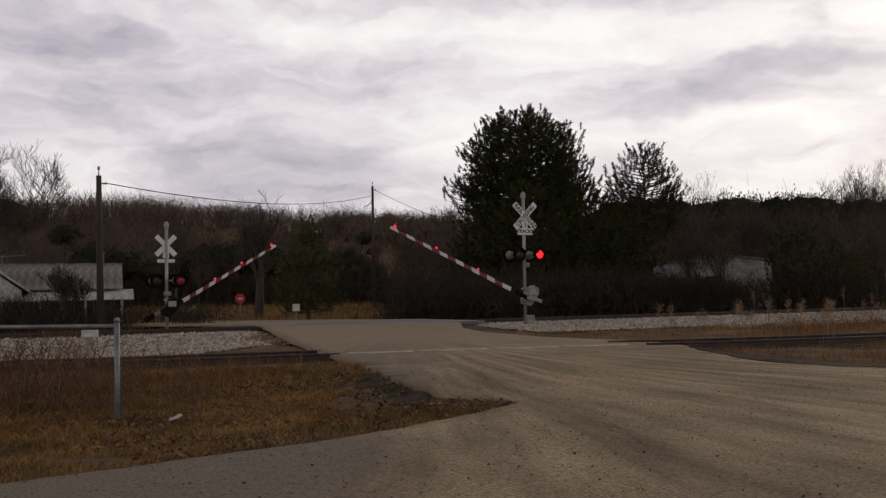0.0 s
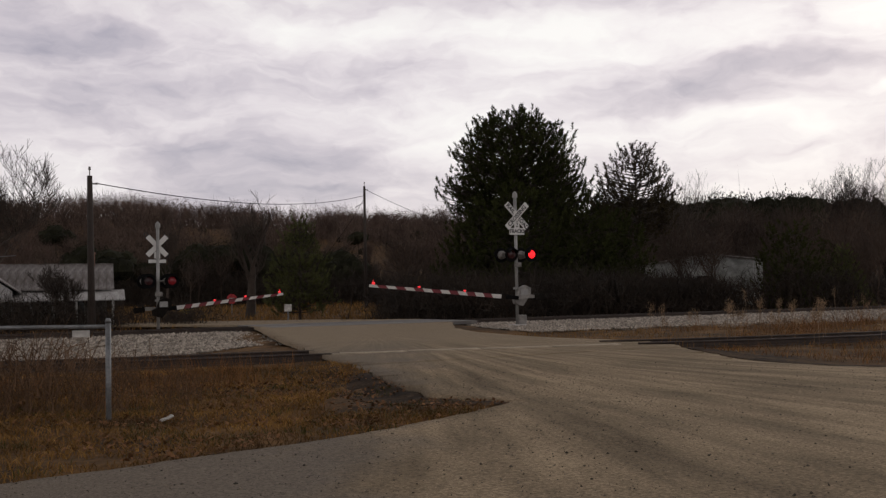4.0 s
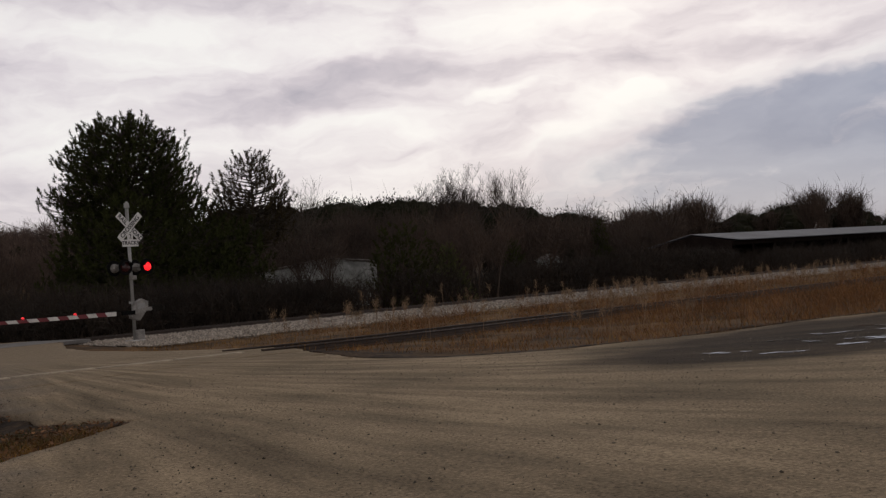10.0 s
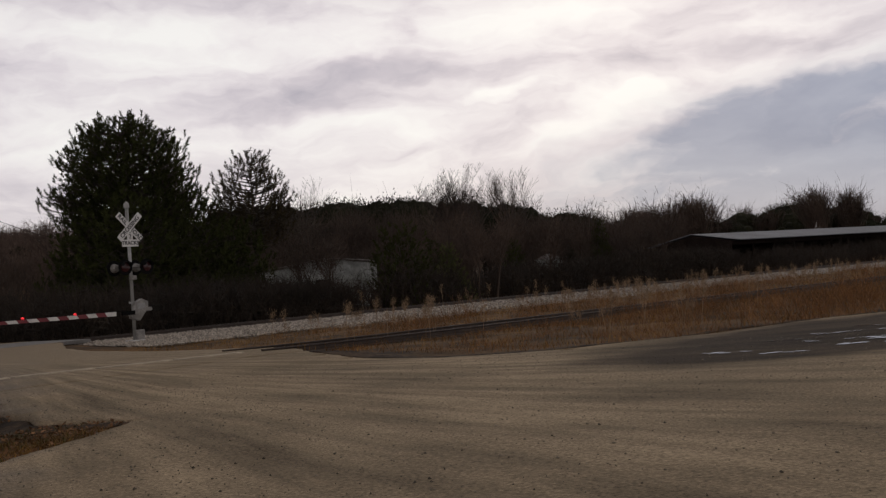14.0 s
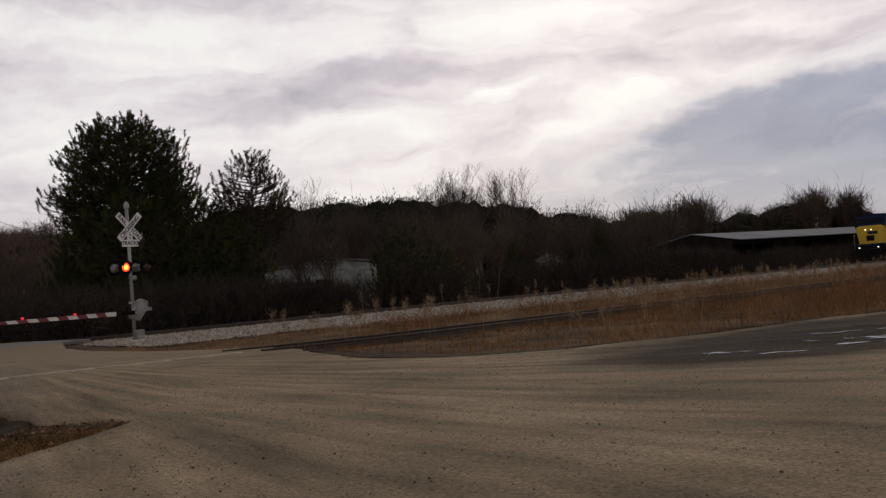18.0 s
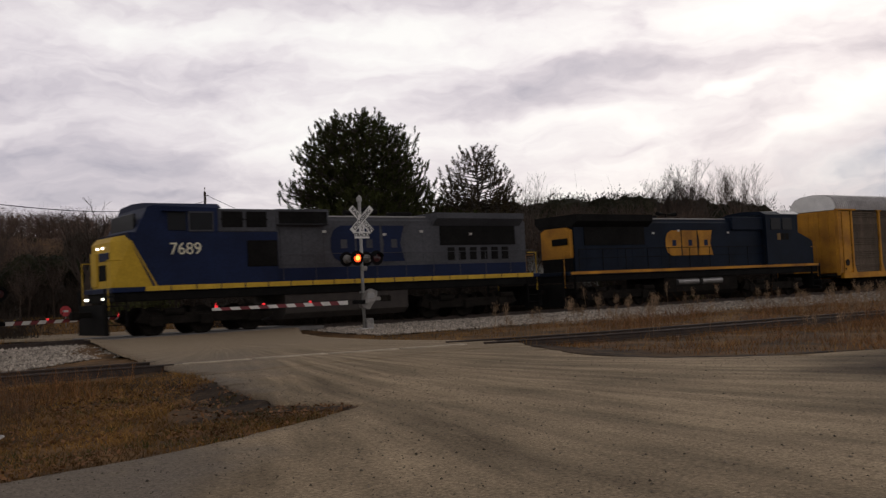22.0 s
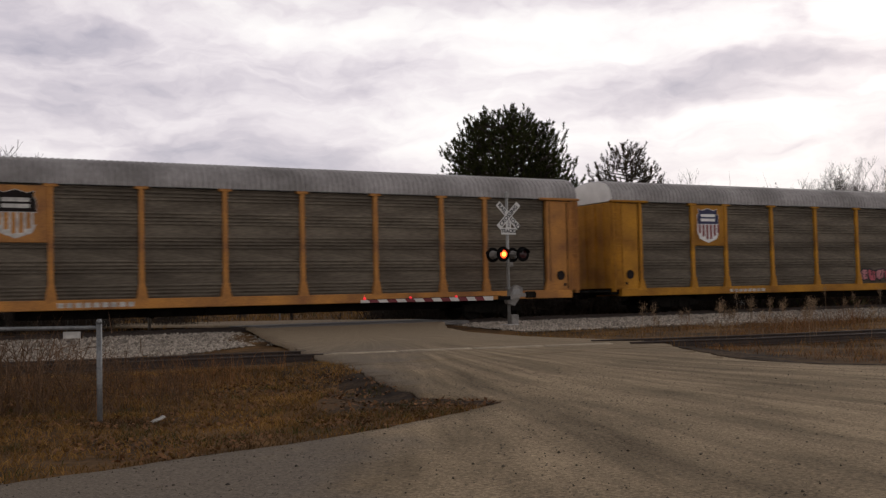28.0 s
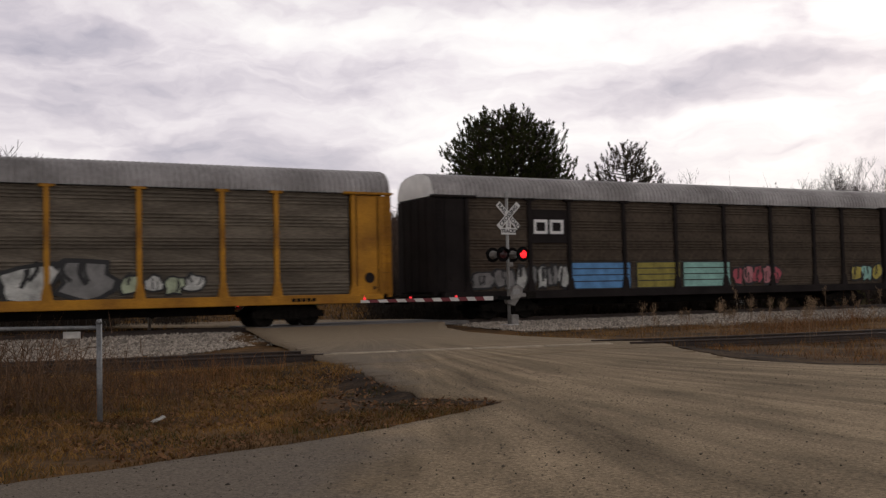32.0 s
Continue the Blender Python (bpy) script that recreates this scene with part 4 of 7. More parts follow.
        part("radiator", Mesh().prism([(-1.12, 4.0), (-1.5, 4.3), (-1.5, 4.55), (1.5, 4.55), (1.5, 4.3), (1.12, 4.0)], "x", 14.6, 19.6), GREY, lead, "overhanging grey radiator section")
        part("radiator_grille", Mesh().box(15.0, 19.3, -1.16, -1.10, 3.15, 4.0, .01), BLACK, lead)
        for k in range(6):
            part("vent", Mesh().box(15.4 + k * .62, 15.75 + k * .62, -1.17, -1.11, 2.5, 3.05, .01), BLACK, lead)
        part("exhaust_stack", Mesh().box(13.2, 14.1, -.4, .4, 4.42, 4.66, .04), BLACK, lead)
        part("horn", Mesh().tube((11.6, -.25, 4.62), (12.3, -.25, 4.66), .05, .13, 10).tube((11.6, 0, 4.75), (12.3, 0, 4.8), .05, .13, 10).tube((11.6, .25, 4.62), (11.0, .25, 4.66), .05, .13, 10).tube((11.75, 0, 4.4), (11.75, 0, 4.72), .05, .05, 6), BLACK, lead)
        part("rear_face", Mesh().box(19.9, 19.98, -1.1, 1.1, 1.78, 4.2, .02), GREY, lead)
        railing(lead, 7.1, Lh - .5, -1.5, 1.78, 2.85, 1.5, GREY, .014)
        railing(lead, 7.1, Lh - .5, 1.5, 1.78, 2.85, 1.5, GREY, .014)
    else:
        # long hood leads: built with the cab at +x
        part("hood", Mesh().prism([(-1.15, 1.78), (1.15, 1.78), (1.15, 4.15), (.85, 4.42), (-.85, 4.42), (-1.15, 4.15)], "x", 1.25, 15.6), DKBLUE, lead, "dark blue engine hood")
        part("hood_end", Mesh().prism([(-1.05, 2.45), (1.05, 2.45), (1.05, 3.80), (.75, 3.95), (-.75, 3.95), (-1.05, 3.80)], "x", 1.05, 1.25), YEL, lead, "yellow end of the hood")
        part("hood_end_base", Mesh().box(1.08, 1.25, -1.04, 1.04, 1.79, 2.44, .02), BLACK, lead)
        part("number_board", Mesh().box(1.0, 1.06, -.9, .2, 3.1, 3.42, .01), BLACK, lead, "dark number board on the hood end")
        part("radiator", Mesh().prism([(-1.15, 3.95), (-1.52, 4.22), (-1.52, 4.55), (1.52, 4.55), (1.52, 4.22), (1.15, 3.95)], "x", 1.1, 6.4), BLACK, lead, "black overhanging radiator section")
        part("radiator_grille", Mesh().box(1.9, 6.1, -1.19, -1.13, 3.05, 3.95, .01), BLACK, lead)
        part("exhaust_stack", Mesh().box(7.0, 7.9, -.45, .45, 4.42, 4.60, .04), BLACK, lead)
        part("horn", Mesh().tube((9.0, -.2, 4.66), (9.6, -.2, 4.7), .05, .12, 10).tube((9.0, .1, 4.72), (8.5, .1, 4.76), .05, .12, 10).tube((9.05, 0, 4.4), (9.05, 0, 4.75), .05, .05, 6), BLACK, lead)
        block_logo(lead, 7.6, -1.165, 3.1, 3.75, 1.32, YEL, "large yellow plain-shaped company mark")
        part("blower_duct", Mesh().box(12.9, 15.6, -1.3, 1.3, 3.75, 4.5, .04), DKBLUE, lead)
        part("cab", Mesh().prism([(15.6, 1.78), (18.5, 1.78), (18.5, 4.62), (15.6, 4.62)], "y", -1.48, 1.48), DKBLUE, lead, "dark blue cab")
        part("cab_roof", Mesh().prism([(-1.52, 4.62), (1.52, 4.62), (1.2, 4.80), (0, 4.88), (-1.2, 4.80)], "x", 15.5, 18.6), DKBLUE, lead)
        part("roof_hatch", Mesh().prism([(-1.45, 4.66), (1.45, 4.66), (1.15, 4.84), (0, 4.92), (-1.15, 4.84)], "x", 17.0, 18.7), WHITE, lead, "pale rear part of the cab roof")
        for x0, x1 in ((16.0, 16.9), (17.05, 17.95)):
            for y in (-1.49, 1.49):
                part("cab_window", Mesh().box(x0, x1, y - .02, y + .02, 3.75, 4.42, .015), GLASS, lead)
        part("nose", Mesh().prism([(18.5, 1.78), (20.1, 1.78), (20.1, 3.05), (19.9, 3.2), (18.5, 3.7)], "y", -1.3, 1.3), DKBLUE, lead, "short dark blue nose")
        for k in range(3):
            part("number_bar", Mesh().box(16.55 + k * .38, 16.85 + k * .38, -1.492, -1.478, 3.18, 3.55, .005), mat("dull_yellow_mark", (0.16, 0.09, 0.02), 0.7) if k == 0 else lead.children[-1].data.materials[0], lead)
        for k in range(9):
            x = 2.0 + k * 1.06
            part("hood_door", Mesh().box(x, x + .98, -1.163, -1.148, 1.95, 2.98, .01), DKBLUE, lead)
        railing(lead, 1.2, 15.4, -1.5, 1.78, 2.85, 1.6, BLACK)
        railing(lead, 1.2, 15.4, 1.5, 1.78, 2.85, 1.6, BLACK)
    for k, x in enumerate((9.1, 12.0, 13.9, 16.6) if wide else (4.9, 6.7, 8.6, 12.6)):
        part("latch_plate", Mesh().box(x, x + .16, -1.18, -1.14, 3.70 - .12 * (k % 2), 3.80 - .12 * (k % 2), .005), OFFWHITE, lead, "small pale door plate")
    part("hood_coping", Mesh().box(9.3 if wide else 6.5, 14.4 if wide else 12.7, -.95, -.80, 4.36, 4.42, .01), STEEL, lead, "pale edge along the hood top")
    for x in (.3, Lh - .3):
        for y in (-1.4, 1.4):
            m = Mesh().tube((x, y, 1.0), (x, y, 2.75), .02, .02, 6).tube((x, y, 2.75), (x + (.5 if x < 5 else -.5), y, 2.75), .02, .02, 6)
            part("grab_rail", m, grab, lead)
    return lead


POSTS = (2.14, 5.12, 7.11, 10.02, 12.93, 15.83, 18.79, 21.68, 23.68, 26.55)
ROOF_OUT = [(-1.60, 4.95), (-1.60, 5.16), (-1.50, 5.46), (-1.24, 5.72), (-.8, 5.86), (0, 5.92), (.8, 5.86), (1.24, 5.72), (1.50, 5.46), (1.60, 5.16), (1.60, 4.95)]


def shared(key, make, store={}):
    if key not in store:
        store[key] = make().data(key)
    return store[key]


def corrugated(x0, x1, y, z0, z1, rows, deep):
    """A panel of horizontal corrugations in bands, as one folded sheet."""
    m = Mesh()
    side = -1 if y < 0 else 1
    zs = [(z0, 0)]
    flat = .34
    h = (z1 - z0 - 4 * flat) / 20
    a = z0
    for i in range(5):
        for j in range(4):
            zs += [(a + .40 * h, 0), (a + .44 * h, deep), (a + .54 * h, deep), (a + .98 * h, 0)]
            a += h
        a += flat
    zs.append((z1, 0))
    v = [(x, y + side * e, z) for z, e in zs for x in (x0, x1)]
    n = len(zs)
    v += [(x, y - side * .05, z) for z in (z0, z1) for x in (x0, x1)]
    f = [(2 * i, 2 * i + 1, 2 * i + 3, 2 * i + 2) for i in range(n - 1)]
    k = 2 * n
    f += [(k, k + 1, k + 3, k + 2), (0, 1, k + 1, k), (2 * n - 2, 2 * n - 1, k + 3, k + 2)]
    return m.add(v, f)


def autorack(label, paint, panel, panel_low=None, posts=None, roof=ROOF, end_paint=None):
    car = thing("autorack_car", label, "rail car", group="autorack cars of the train")
    posts = posts or paint
    end_paint = end_paint or paint
    part("side_sill", shared("side_sill", lambda: Mesh().box(1.0, 27.9, -1.62, -1.38, .80, 1.14, .02).box(1.0, 27.9, 1.38, 1.62, .80, 1.14, .02)), paint, car)
    for me in (car.children[-1].data,):
        if me.materials[0] != paint:
            me = me.copy()
            me.materials[0] = paint
            car.children[-1].data = me
    def put(name, key, make, material, label="", at=None):
        me = shared(key, make)
        if not me.materials:
            me.materials.append(material)
        if me.materials[0] != material:
            k2 = key + material.name
            me2 = SHARED_COPIES.get(k2)
            if me2 is None:
                me2 = me.copy()
                me2.materials[0] = material
                SHARED_COPIES[k2] = me2
            me = me2
        ob = new(name, me)
        ob.parent = car
        if at is not None:
            ob.matrix_basis = at
        return tagged(ob, label)
    put("floor_frame", "floor_frame", lambda: Mesh().box(.6, 28.25, -1.36, 1.36, .88, 1.10, .02).box(6.2, 22.5, -.42, .42, .48, .87, .03), UNDER)
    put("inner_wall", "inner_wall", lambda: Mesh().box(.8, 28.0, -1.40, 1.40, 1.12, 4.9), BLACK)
    edges = POSTS
    for i in range(len(edges) - 1):
        w = edges[i + 1] - edges[i]
        for y in (-1.47, 1.47):
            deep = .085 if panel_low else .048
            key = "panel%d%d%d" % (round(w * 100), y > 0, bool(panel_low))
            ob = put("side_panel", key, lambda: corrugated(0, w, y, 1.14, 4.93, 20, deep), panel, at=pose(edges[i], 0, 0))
            # recessed faces take the darker copy, so the valleys' shade is coloured in
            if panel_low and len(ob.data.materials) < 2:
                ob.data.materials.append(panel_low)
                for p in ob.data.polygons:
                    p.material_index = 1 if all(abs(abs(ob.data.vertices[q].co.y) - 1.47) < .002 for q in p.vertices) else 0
    def post():
        m = Mesh().box(-.085, .085, -1.60, -1.44, 1.10, 4.88, .01)
        m.prism([(-.20, 1.10), (.20, 1.10), (.10, 1.62), (-.10, 1.62)], "y", -1.625, -1.45)
        m.box(-.24, .24, -1.61, -1.45, 4.86, 4.96, .01)
        return m
    for x in edges[1:-1]:
        put("side_post", "side_post", post, posts, at=pose(x, 0, 0))
        put("side_post", "side_post", post, posts, at=pose(x, 0, 0, 0, 0, 180))
    for x, w in ((1.25, 1), (27.6, -1)):
        def door():
            m = Mesh().box(-.62, .92, -1.56, -1.44, 1.12, 4.88, .03).box(-.66, -.52, -1.62, -1.40, 1.0, 4.92, .02).box(.80, .96, -1.625, -1.42, 1.06, 4.94, .02)
            m.prism([(.68, 1.06), (1.10, 1.06), (.98, 1.5), (.80, 1.5)], "y", -1.63, -1.45)
            return m
        put("end_post", "end_panel", door, end_paint, at=pose(x, 0, 0) if w > 0 else Matrix.Translation((x, 0, 0)) @ Matrix.Diagonal((-1, 1, 1, 1)))
        put("end_post", "end_panel", door, end_paint, at=pose(x, 0, 0, 0, 0, 180) if w < 0 else Matrix.Translation((x, 0, 0)) @ Matrix.Diagonal((1, -1, 1, 1)))
        flip = pose(x, 0, 0) if w > 0 else Matrix.Translation((x, 0, 0)) @ Matrix.Diagonal((-1, 1, 1, 1))
        put("door_seam", "door_seam", lambda: Mesh().box(-.14, -.10, -1.566, -1.558, 1.2, 4.84).box(.74, .78, -1.566, -1.558, 1.2, 4.84), BLACK, at=flip)
        put("door_frame", "door_frame", lambda: Mesh().box(-.50, -.42, -1.60, -1.55, 1.1, 4.9, .01).box(.06, .50, -1.572, -1.558, 3.2, 3.24).box(.06, .50, -1.572, -1.558, 2.78, 2.82).box(.06, .10, -1.572, -1.558, 2.82, 3.2).box(.46, .50, -1.572, -1.558, 2.82, 3.2), end_paint, at=flip)
        put("hand_wheel", "hand_wheel", lambda: Mesh().tube((.25, -1.60, 1.75), (.25, -1.565, 1.75), .20, .20, 14).box(.0, .1, -1.60, -1.565, 1.3, 1.42), CNPOST, at=flip)
        put("rain_gutter", "rain_gutter", lambda: Mesh().box(-.75, 1.3, -1.68, -1.5, 4.90, 5.0, .02), end_paint, at=pose(x, 0, 0) if w > 0 else Matrix.Translation((x, 0, 0)) @ Matrix.Diagonal((-1, 1, 1, 1)))
        for y in (-1, 1):
            put("end_door", "end_door%d" % y, lambda: Mesh().box(-.06, .06, min(0, y * 1.44), max(0, y * 1.44), 1.14, 4.92, .02).box(-.10, .10, y * .35 - .03, y * .35 + .03, 1.2, 4.9).box(-.10, .10, y * 1.0 - .03, y * 1.0 + .03, 1.2, 4.9), end_paint, at=pose(x - w * .62, 0, 0))
        put("end_gable", "end_gable", lambda: Mesh().prism([(y * .98, max(z, 4.96)) for y, z in ROOF_OUT], "x", -.05, .05), WHITE, at=pose(x - w * .62, 0, 0))
        put("ladder", "ladder", lambda: ladder(), end_paint, at=pose(x - w * .42, -1.66, 0))
        put("platform", "platform", lambda: Mesh().box(-.42, .42, -1.3, 1.3, .98, 1.06, .01), UNDER, at=pose(x - w * 1.0, 0, 0))
    def roof_mesh():
        m = Mesh()
        pitch = .213
        ring = ROOF_OUT
        pts = []
        x = .62
        while x < 28.1:
            pts += [(x, 0), (x + .03, .045), (x + .105, .045), (x + .135, 0)]
            x += pitch
        v, f = [], []
        n = len(ring)
        for x, e in pts:
            v += [(x, y * (1 + e / 1.6), z + (e if z > 5.1 else 0)) for y, z in ring]
        for i in range(len(pts) - 1):
            f += [(i * n + j, i * n + j + 1, (i + 1) * n + j + 1, (i + 1) * n + j) for j in range(n - 1)]
        return m.add(v, f)
    put("roof", "rack_roof", roof_mesh, roof, "corrugated grey metal roof")
    for cx, key in ((4.4, 0), (24.3, 1)):
        truck(car, cx, (-.88, .88), .42, WHEEL_S, False)
    coupler(car, .05, -1)
    coupler(car, 28.95, 1)
    put("drawbar", "drawbar", lambda: Mesh().box(28.2, 29.2, -.09, .09, .78, .94, .02), UNDER)
    put("air_hose", "brake_gear", lambda: Mesh().tube((8, -.6, .78), (20, -.6, .78), .05, .05, 6).box(12.5, 13.6, -.9, -.4, .5, .85, .05).tube((10.4, -.7, .7), (11.2, -.7, .7), .2, .2, 12), UNDER)
    return car, put


SHARED_COPIES = {}


def ladder():
    m = Mesh()
    for z in np.arange(1.2, 4.8, .36):
        m.box(-.2, .2, -.02, .02, z, z + .03)
    m.box(-.22, -.19, -.025, .025, 1.1, 4.85).box(.19, .22, -.025, .025, 1.1, 4.85)
    return m


def shield(car, x, z, faded, plate):
    """Plain shield in the carrier's colours on a square plate."""
    part("logo_plate", Mesh().box(x - 1.0, x + 1.0, -1.56, -1.50, 3.02, 4.88, .01), plate, car, "painted logo plate")
    y = -1.566
    w, h = (.62, .78) if faded != "small" else (.36, .42)
    out = [(-1, .55), (-.86, .72), (-.9, .95), (-.55, .86), (0, 1.0), (.55, .86), (.9, .95), (.86, .72), (1, .55), (1, -.35), (.75, -.78), (0, -1), (-.75, -.78), (-1, -.35)]
    part("shield_border", Mesh().prism([(x + a * w * 1.03, z + b * h * 1.03) for a, b in out], "y", y + .004, y + .012), WHITE if faded != "worn" else OFFWHITE, car)
    lo = [(x + a * w, z + b * h) for a, b in ((-1, .06), (1, .06), (1, -.45), (.8, -.8), (0, -1), (-.8, -.8), (-1, -.45))]
    part("shield_field", Mesh().prism(lo, "y", y - .002, y + .003), WHITE if faded != "worn" else OFFWHITE, car)
    top = [(x + a * w, z + b * h) for a, b in ((-1, .08), (-1, .55), (-.86, .72), (-.9, .95), (-.55, .86), (0, 1.0), (.55, .86), (.9, .95), (.86, .72), (1, .55), (1, .08))]
    part("shield_top", Mesh().prism(top, "y", y - .006, y + .003), SHIELD_B if faded != "worn" else CNPOST, car, "blue field of the shield")
    for q in (.58, .32):
        part("lettering_bar", Mesh().box(x - .68 * w, x + .68 * w, y - .010, y - .005, z + h * q - .065 * h / .78, z + h * q + .065 * h / .78), WHITE if faded != "worn" else OFFWHITE, car)
    for k in range(6):
        a = -.92 + k * .36
        low = -.92 + .5 * abs(a + .05)
        part("stripe", Mesh().prism([(x + a * w, z + h * .05), (x + (a + .21) * w, z + h * .05), (x + (a + .21) * w, z + h * low * .95), (x + a * w, z + h * low)], "y", y - .006, y - .001),
             SHIELD_R if faded != "worn" else ORANGE, car)


def stroke(m, pts, w, y0, y1):
    """A sprayed stroke of even width along a bent line, as a thin strip."""
    n = len(pts)
    v, f = [], []
    for i, (x, z) in enumerate(pts):
        a, b = pts[max(0, i - 1)], pts[min(n - 1, i + 1)]
        dx, dz = b[0] - a[0], b[1] - a[1]
        q = math.hypot(dx, dz) + 1e-6
        ox, oz = -dz / q * w / 2, dx / q * w / 2
        v += [(x + ox, y0, z + oz), (x - ox, y0, z - oz), (x + ox, y1, z + oz), (x - ox, y1, z - oz)]
    for i in range(n - 1):
        k = 4 * i
        f += [(k, k + 1, k + 5, k + 4), (k, k + 4, k + 6, k + 2), (k + 1, k + 3, k + 7, k + 5)]
    e = 4 * n - 4
    f += [(0, 2, 3, 1), (e, e + 1, e + 3, e + 2)]
    return m.add(v, f)


def graffiti(car, x0, x1, z0, z1, colors, seed, blocks=5):
    """Sprayed row of jagged leaning blocks with dark edges and cuts; no letters."""
    g = random.Random(seed)
    w, h = (x1 - x0) / blocks, z1 - z0
    for k in range(blocks):
        cx, cz = x0 + (k + .5) * w, (z0 + z1) / 2 + g.uniform(-.04, .04) * h
        lean = g.uniform(-.15, .25) * w
        edge = []
        for i in range(12):
            a = 2 * math.pi * (i + g.uniform(-.3, .3)) / 12
            c, q = math.cos(a), math.sin(a)
            k_ = 1 / max(abs(c), abs(q)) * g.uniform(.62, 1.08)
            edge.append((c * k_ * w * .62, q * k_ * h * .48))
        put_ = lambda e, r: [(cx + u * r + lean * v / h, cz + v * r) for u, v in e]
        y = -1.556 - .0015 * k
        part("graffiti_outline", Mesh().prism(put_(edge, 1.0), "y", y, y + .006), SPRAY["black"], car)
        part("graffiti_fill", Mesh().prism(put_(edge, .80), "y", y - .004, y), SPRAY[colors[k % len(colors)]], car, colors[k % len(colors)] + " sprayed graffiti")
        cuts = Mesh()
        for j in range(g.choice((2, 3))):
            u0, v0 = g.uniform(-.3, .3) * w, g.uniform(-.38, .1) * h
            bend = g.uniform(-.18, .18) * w
            run = [(cx + u0 + bend * math.sin(2.6 * i / 6) + lean * (v0 / h + i * .07), cz + v0 + i / 6 * h * g.uniform(.38, .5)) for i in range(7)]
            stroke(cuts, run, h * g.uniform(.05, .10), y - .008 - .0006 * j, y - .004)
        part("graffiti_line", cuts, SPRAY["black"], car)


def bars(car, x, z, n, w, h, material, gap=1.4, y=-1.635):
    for k in range(n):
        part("lettering_bar", Mesh().box(x + k * w * gap, x + k * w * gap + w, y - .004, y + .004, z, z + h), material, car)


def build_train():
    cars = []
    cars.append((locomotive("wide"), -43.45))
    cars.append((locomotive("narrow"), -21.6))
    c, put = autorack("yellow autorack car with grimy dark brown side panels and pale roof", YEL, BROWN)
    bars(c, 6.4, 4.0, 3, .5, .06, BLACK, 1.1, -1.53)
    bars(c, 16.6, 1.5, 1, .45, .5, OFFWHITE, 1, -1.53)
    cars.append((c, 0))
    c, put = autorack("clean yellow autorack car with bright silver corrugated panels and shield logo", YEL, SILVER, SILVER_SHADE)
    shield(c, 6.05, 3.95, "", YEL)
    dark = mat("dark_lettering", (0.05, 0.05, 0.055), 0.7, vary=0.2)
    part("lettering", words("BUILDING", .42), dark, c, "dark painted word", at=on_side(8.6, -1.588, 4.42))
    part("lettering", words("AMERICA", .42), dark, c, "dark painted word", at=on_side(11.4, -1.588, 4.42))
    bars(c, 7.0, .88, 7, .22, .13, OFFWHITE)
    cars.append((c, 1))
    c, put = autorack("yellow autorack car with grey panels, small faded shield and purple graffiti", YEL, WORN)
    shield(c, 6.05, 3.95, "small", YEL)
    graffiti(c, 3.0, 7.8, 1.2, 2.2, ("red", "magenta", "grey"), 3, 4)
    graffiti(c, 11.8, 15.0, 1.3, 2.5, ("white", "grey"), 4, 3)
    graffiti(c, 18.6, 25.4, 1.1, 2.5, ("magenta", "white", "pink"), 5, 7)
    cars.append((c, 2))
    c, put = autorack("rust-stained orange autorack car with weathered grey panels and worn shield", ORANGE, WORN)
    shield(c, 6.05, 3.95, "worn", ORANGE)
    bars(c, 7.3, .88, 9, .2, .16, OFFWHITE)
    cars.append((c, 3))
    c, put = autorack("yellow autorack car with grey panels, shield logo and faint pink graffiti", YEL, WORN)
    shield(c, 6.05, 3.95, "", YEL)
    graffiti(c, 15.9, 18.3, 1.2, 1.9, ("pink", "red"), 6, 4)
    graffiti(c, 19.0, 23.4, 1.2, 2.0, ("grey", "grey", "olive"), 7, 4)
    bars(c, 7.2, .88, 8, .2, .13, OFFWHITE)
    cars.append((c, 4))
    c, put = autorack("yellow autorack car with grey panels, shield and white and grey graffiti", YEL, WORN)
    shield(c, 6.05, 3.95, "", YEL)
    graffiti(c, 5.6, 7.4, 1.5, 2.1, ("grey",), 8, 3)
    graffiti(c, 9.0, 17.6, 1.1, 2.4, ("grey", "white", "white", "grey"), 9, 6)
    graffiti(c, 20.6, 25.2, 1.3, 2.1, ("grey",), 10, 5)
    cars.append((c, 5))
    c, put = autorack("yellow autorack car with grey panels, shield and large white graffiti", YEL, WORN)
    shield(c, 6.05, 3.95, "", YEL)
    graffiti(c, 7.2, 18.0, .95, 2.45, ("white", "white", "grey"), 11, 6)
    graffiti(c, 18.2, 21.0, 1.2, 2.0, ("green", "white"), 12, 4)
    bars(c, 24.2, .9, 5, .14, .13, BLACK)
    cars.append((c, 6))
    c, put = autorack("dark brown autorack car with bright multicoloured graffiti panels", CNPOST, CNBROWN, end_paint=CNPOST)
    m = Mesh().box(5.1, 7.0, -1.56, -1.50, 3.1, 4.5, .01)
    part("logo_plate", m, CNPOST, c, "dark logo plate")
    for x0, x1 in ((5.32, 6.0), (6.12, 6.8)):
        loop = Mesh().box(x0, x1, -1.575, -1.562, 3.96, 4.08, .01).box(x0, x1, -1.575, -1.562, 3.48, 3.60, .01).box(x0, x0 + .12, -1.574, -1.562, 3.59, 3.97).box(x1 - .12, x1, -1.574, -1.562, 3.59, 3.97)
        part("logo_mark", loop, WHITE, c, "plain white frame of a company mark")
    graffiti(c, 2.3, 4.4, 1.2, 2.1, ("grey",), 13, 2)
    graffiti(c, 4.4, 7.0, 1.1, 2.3, ("white", "grey"), 14, 5)
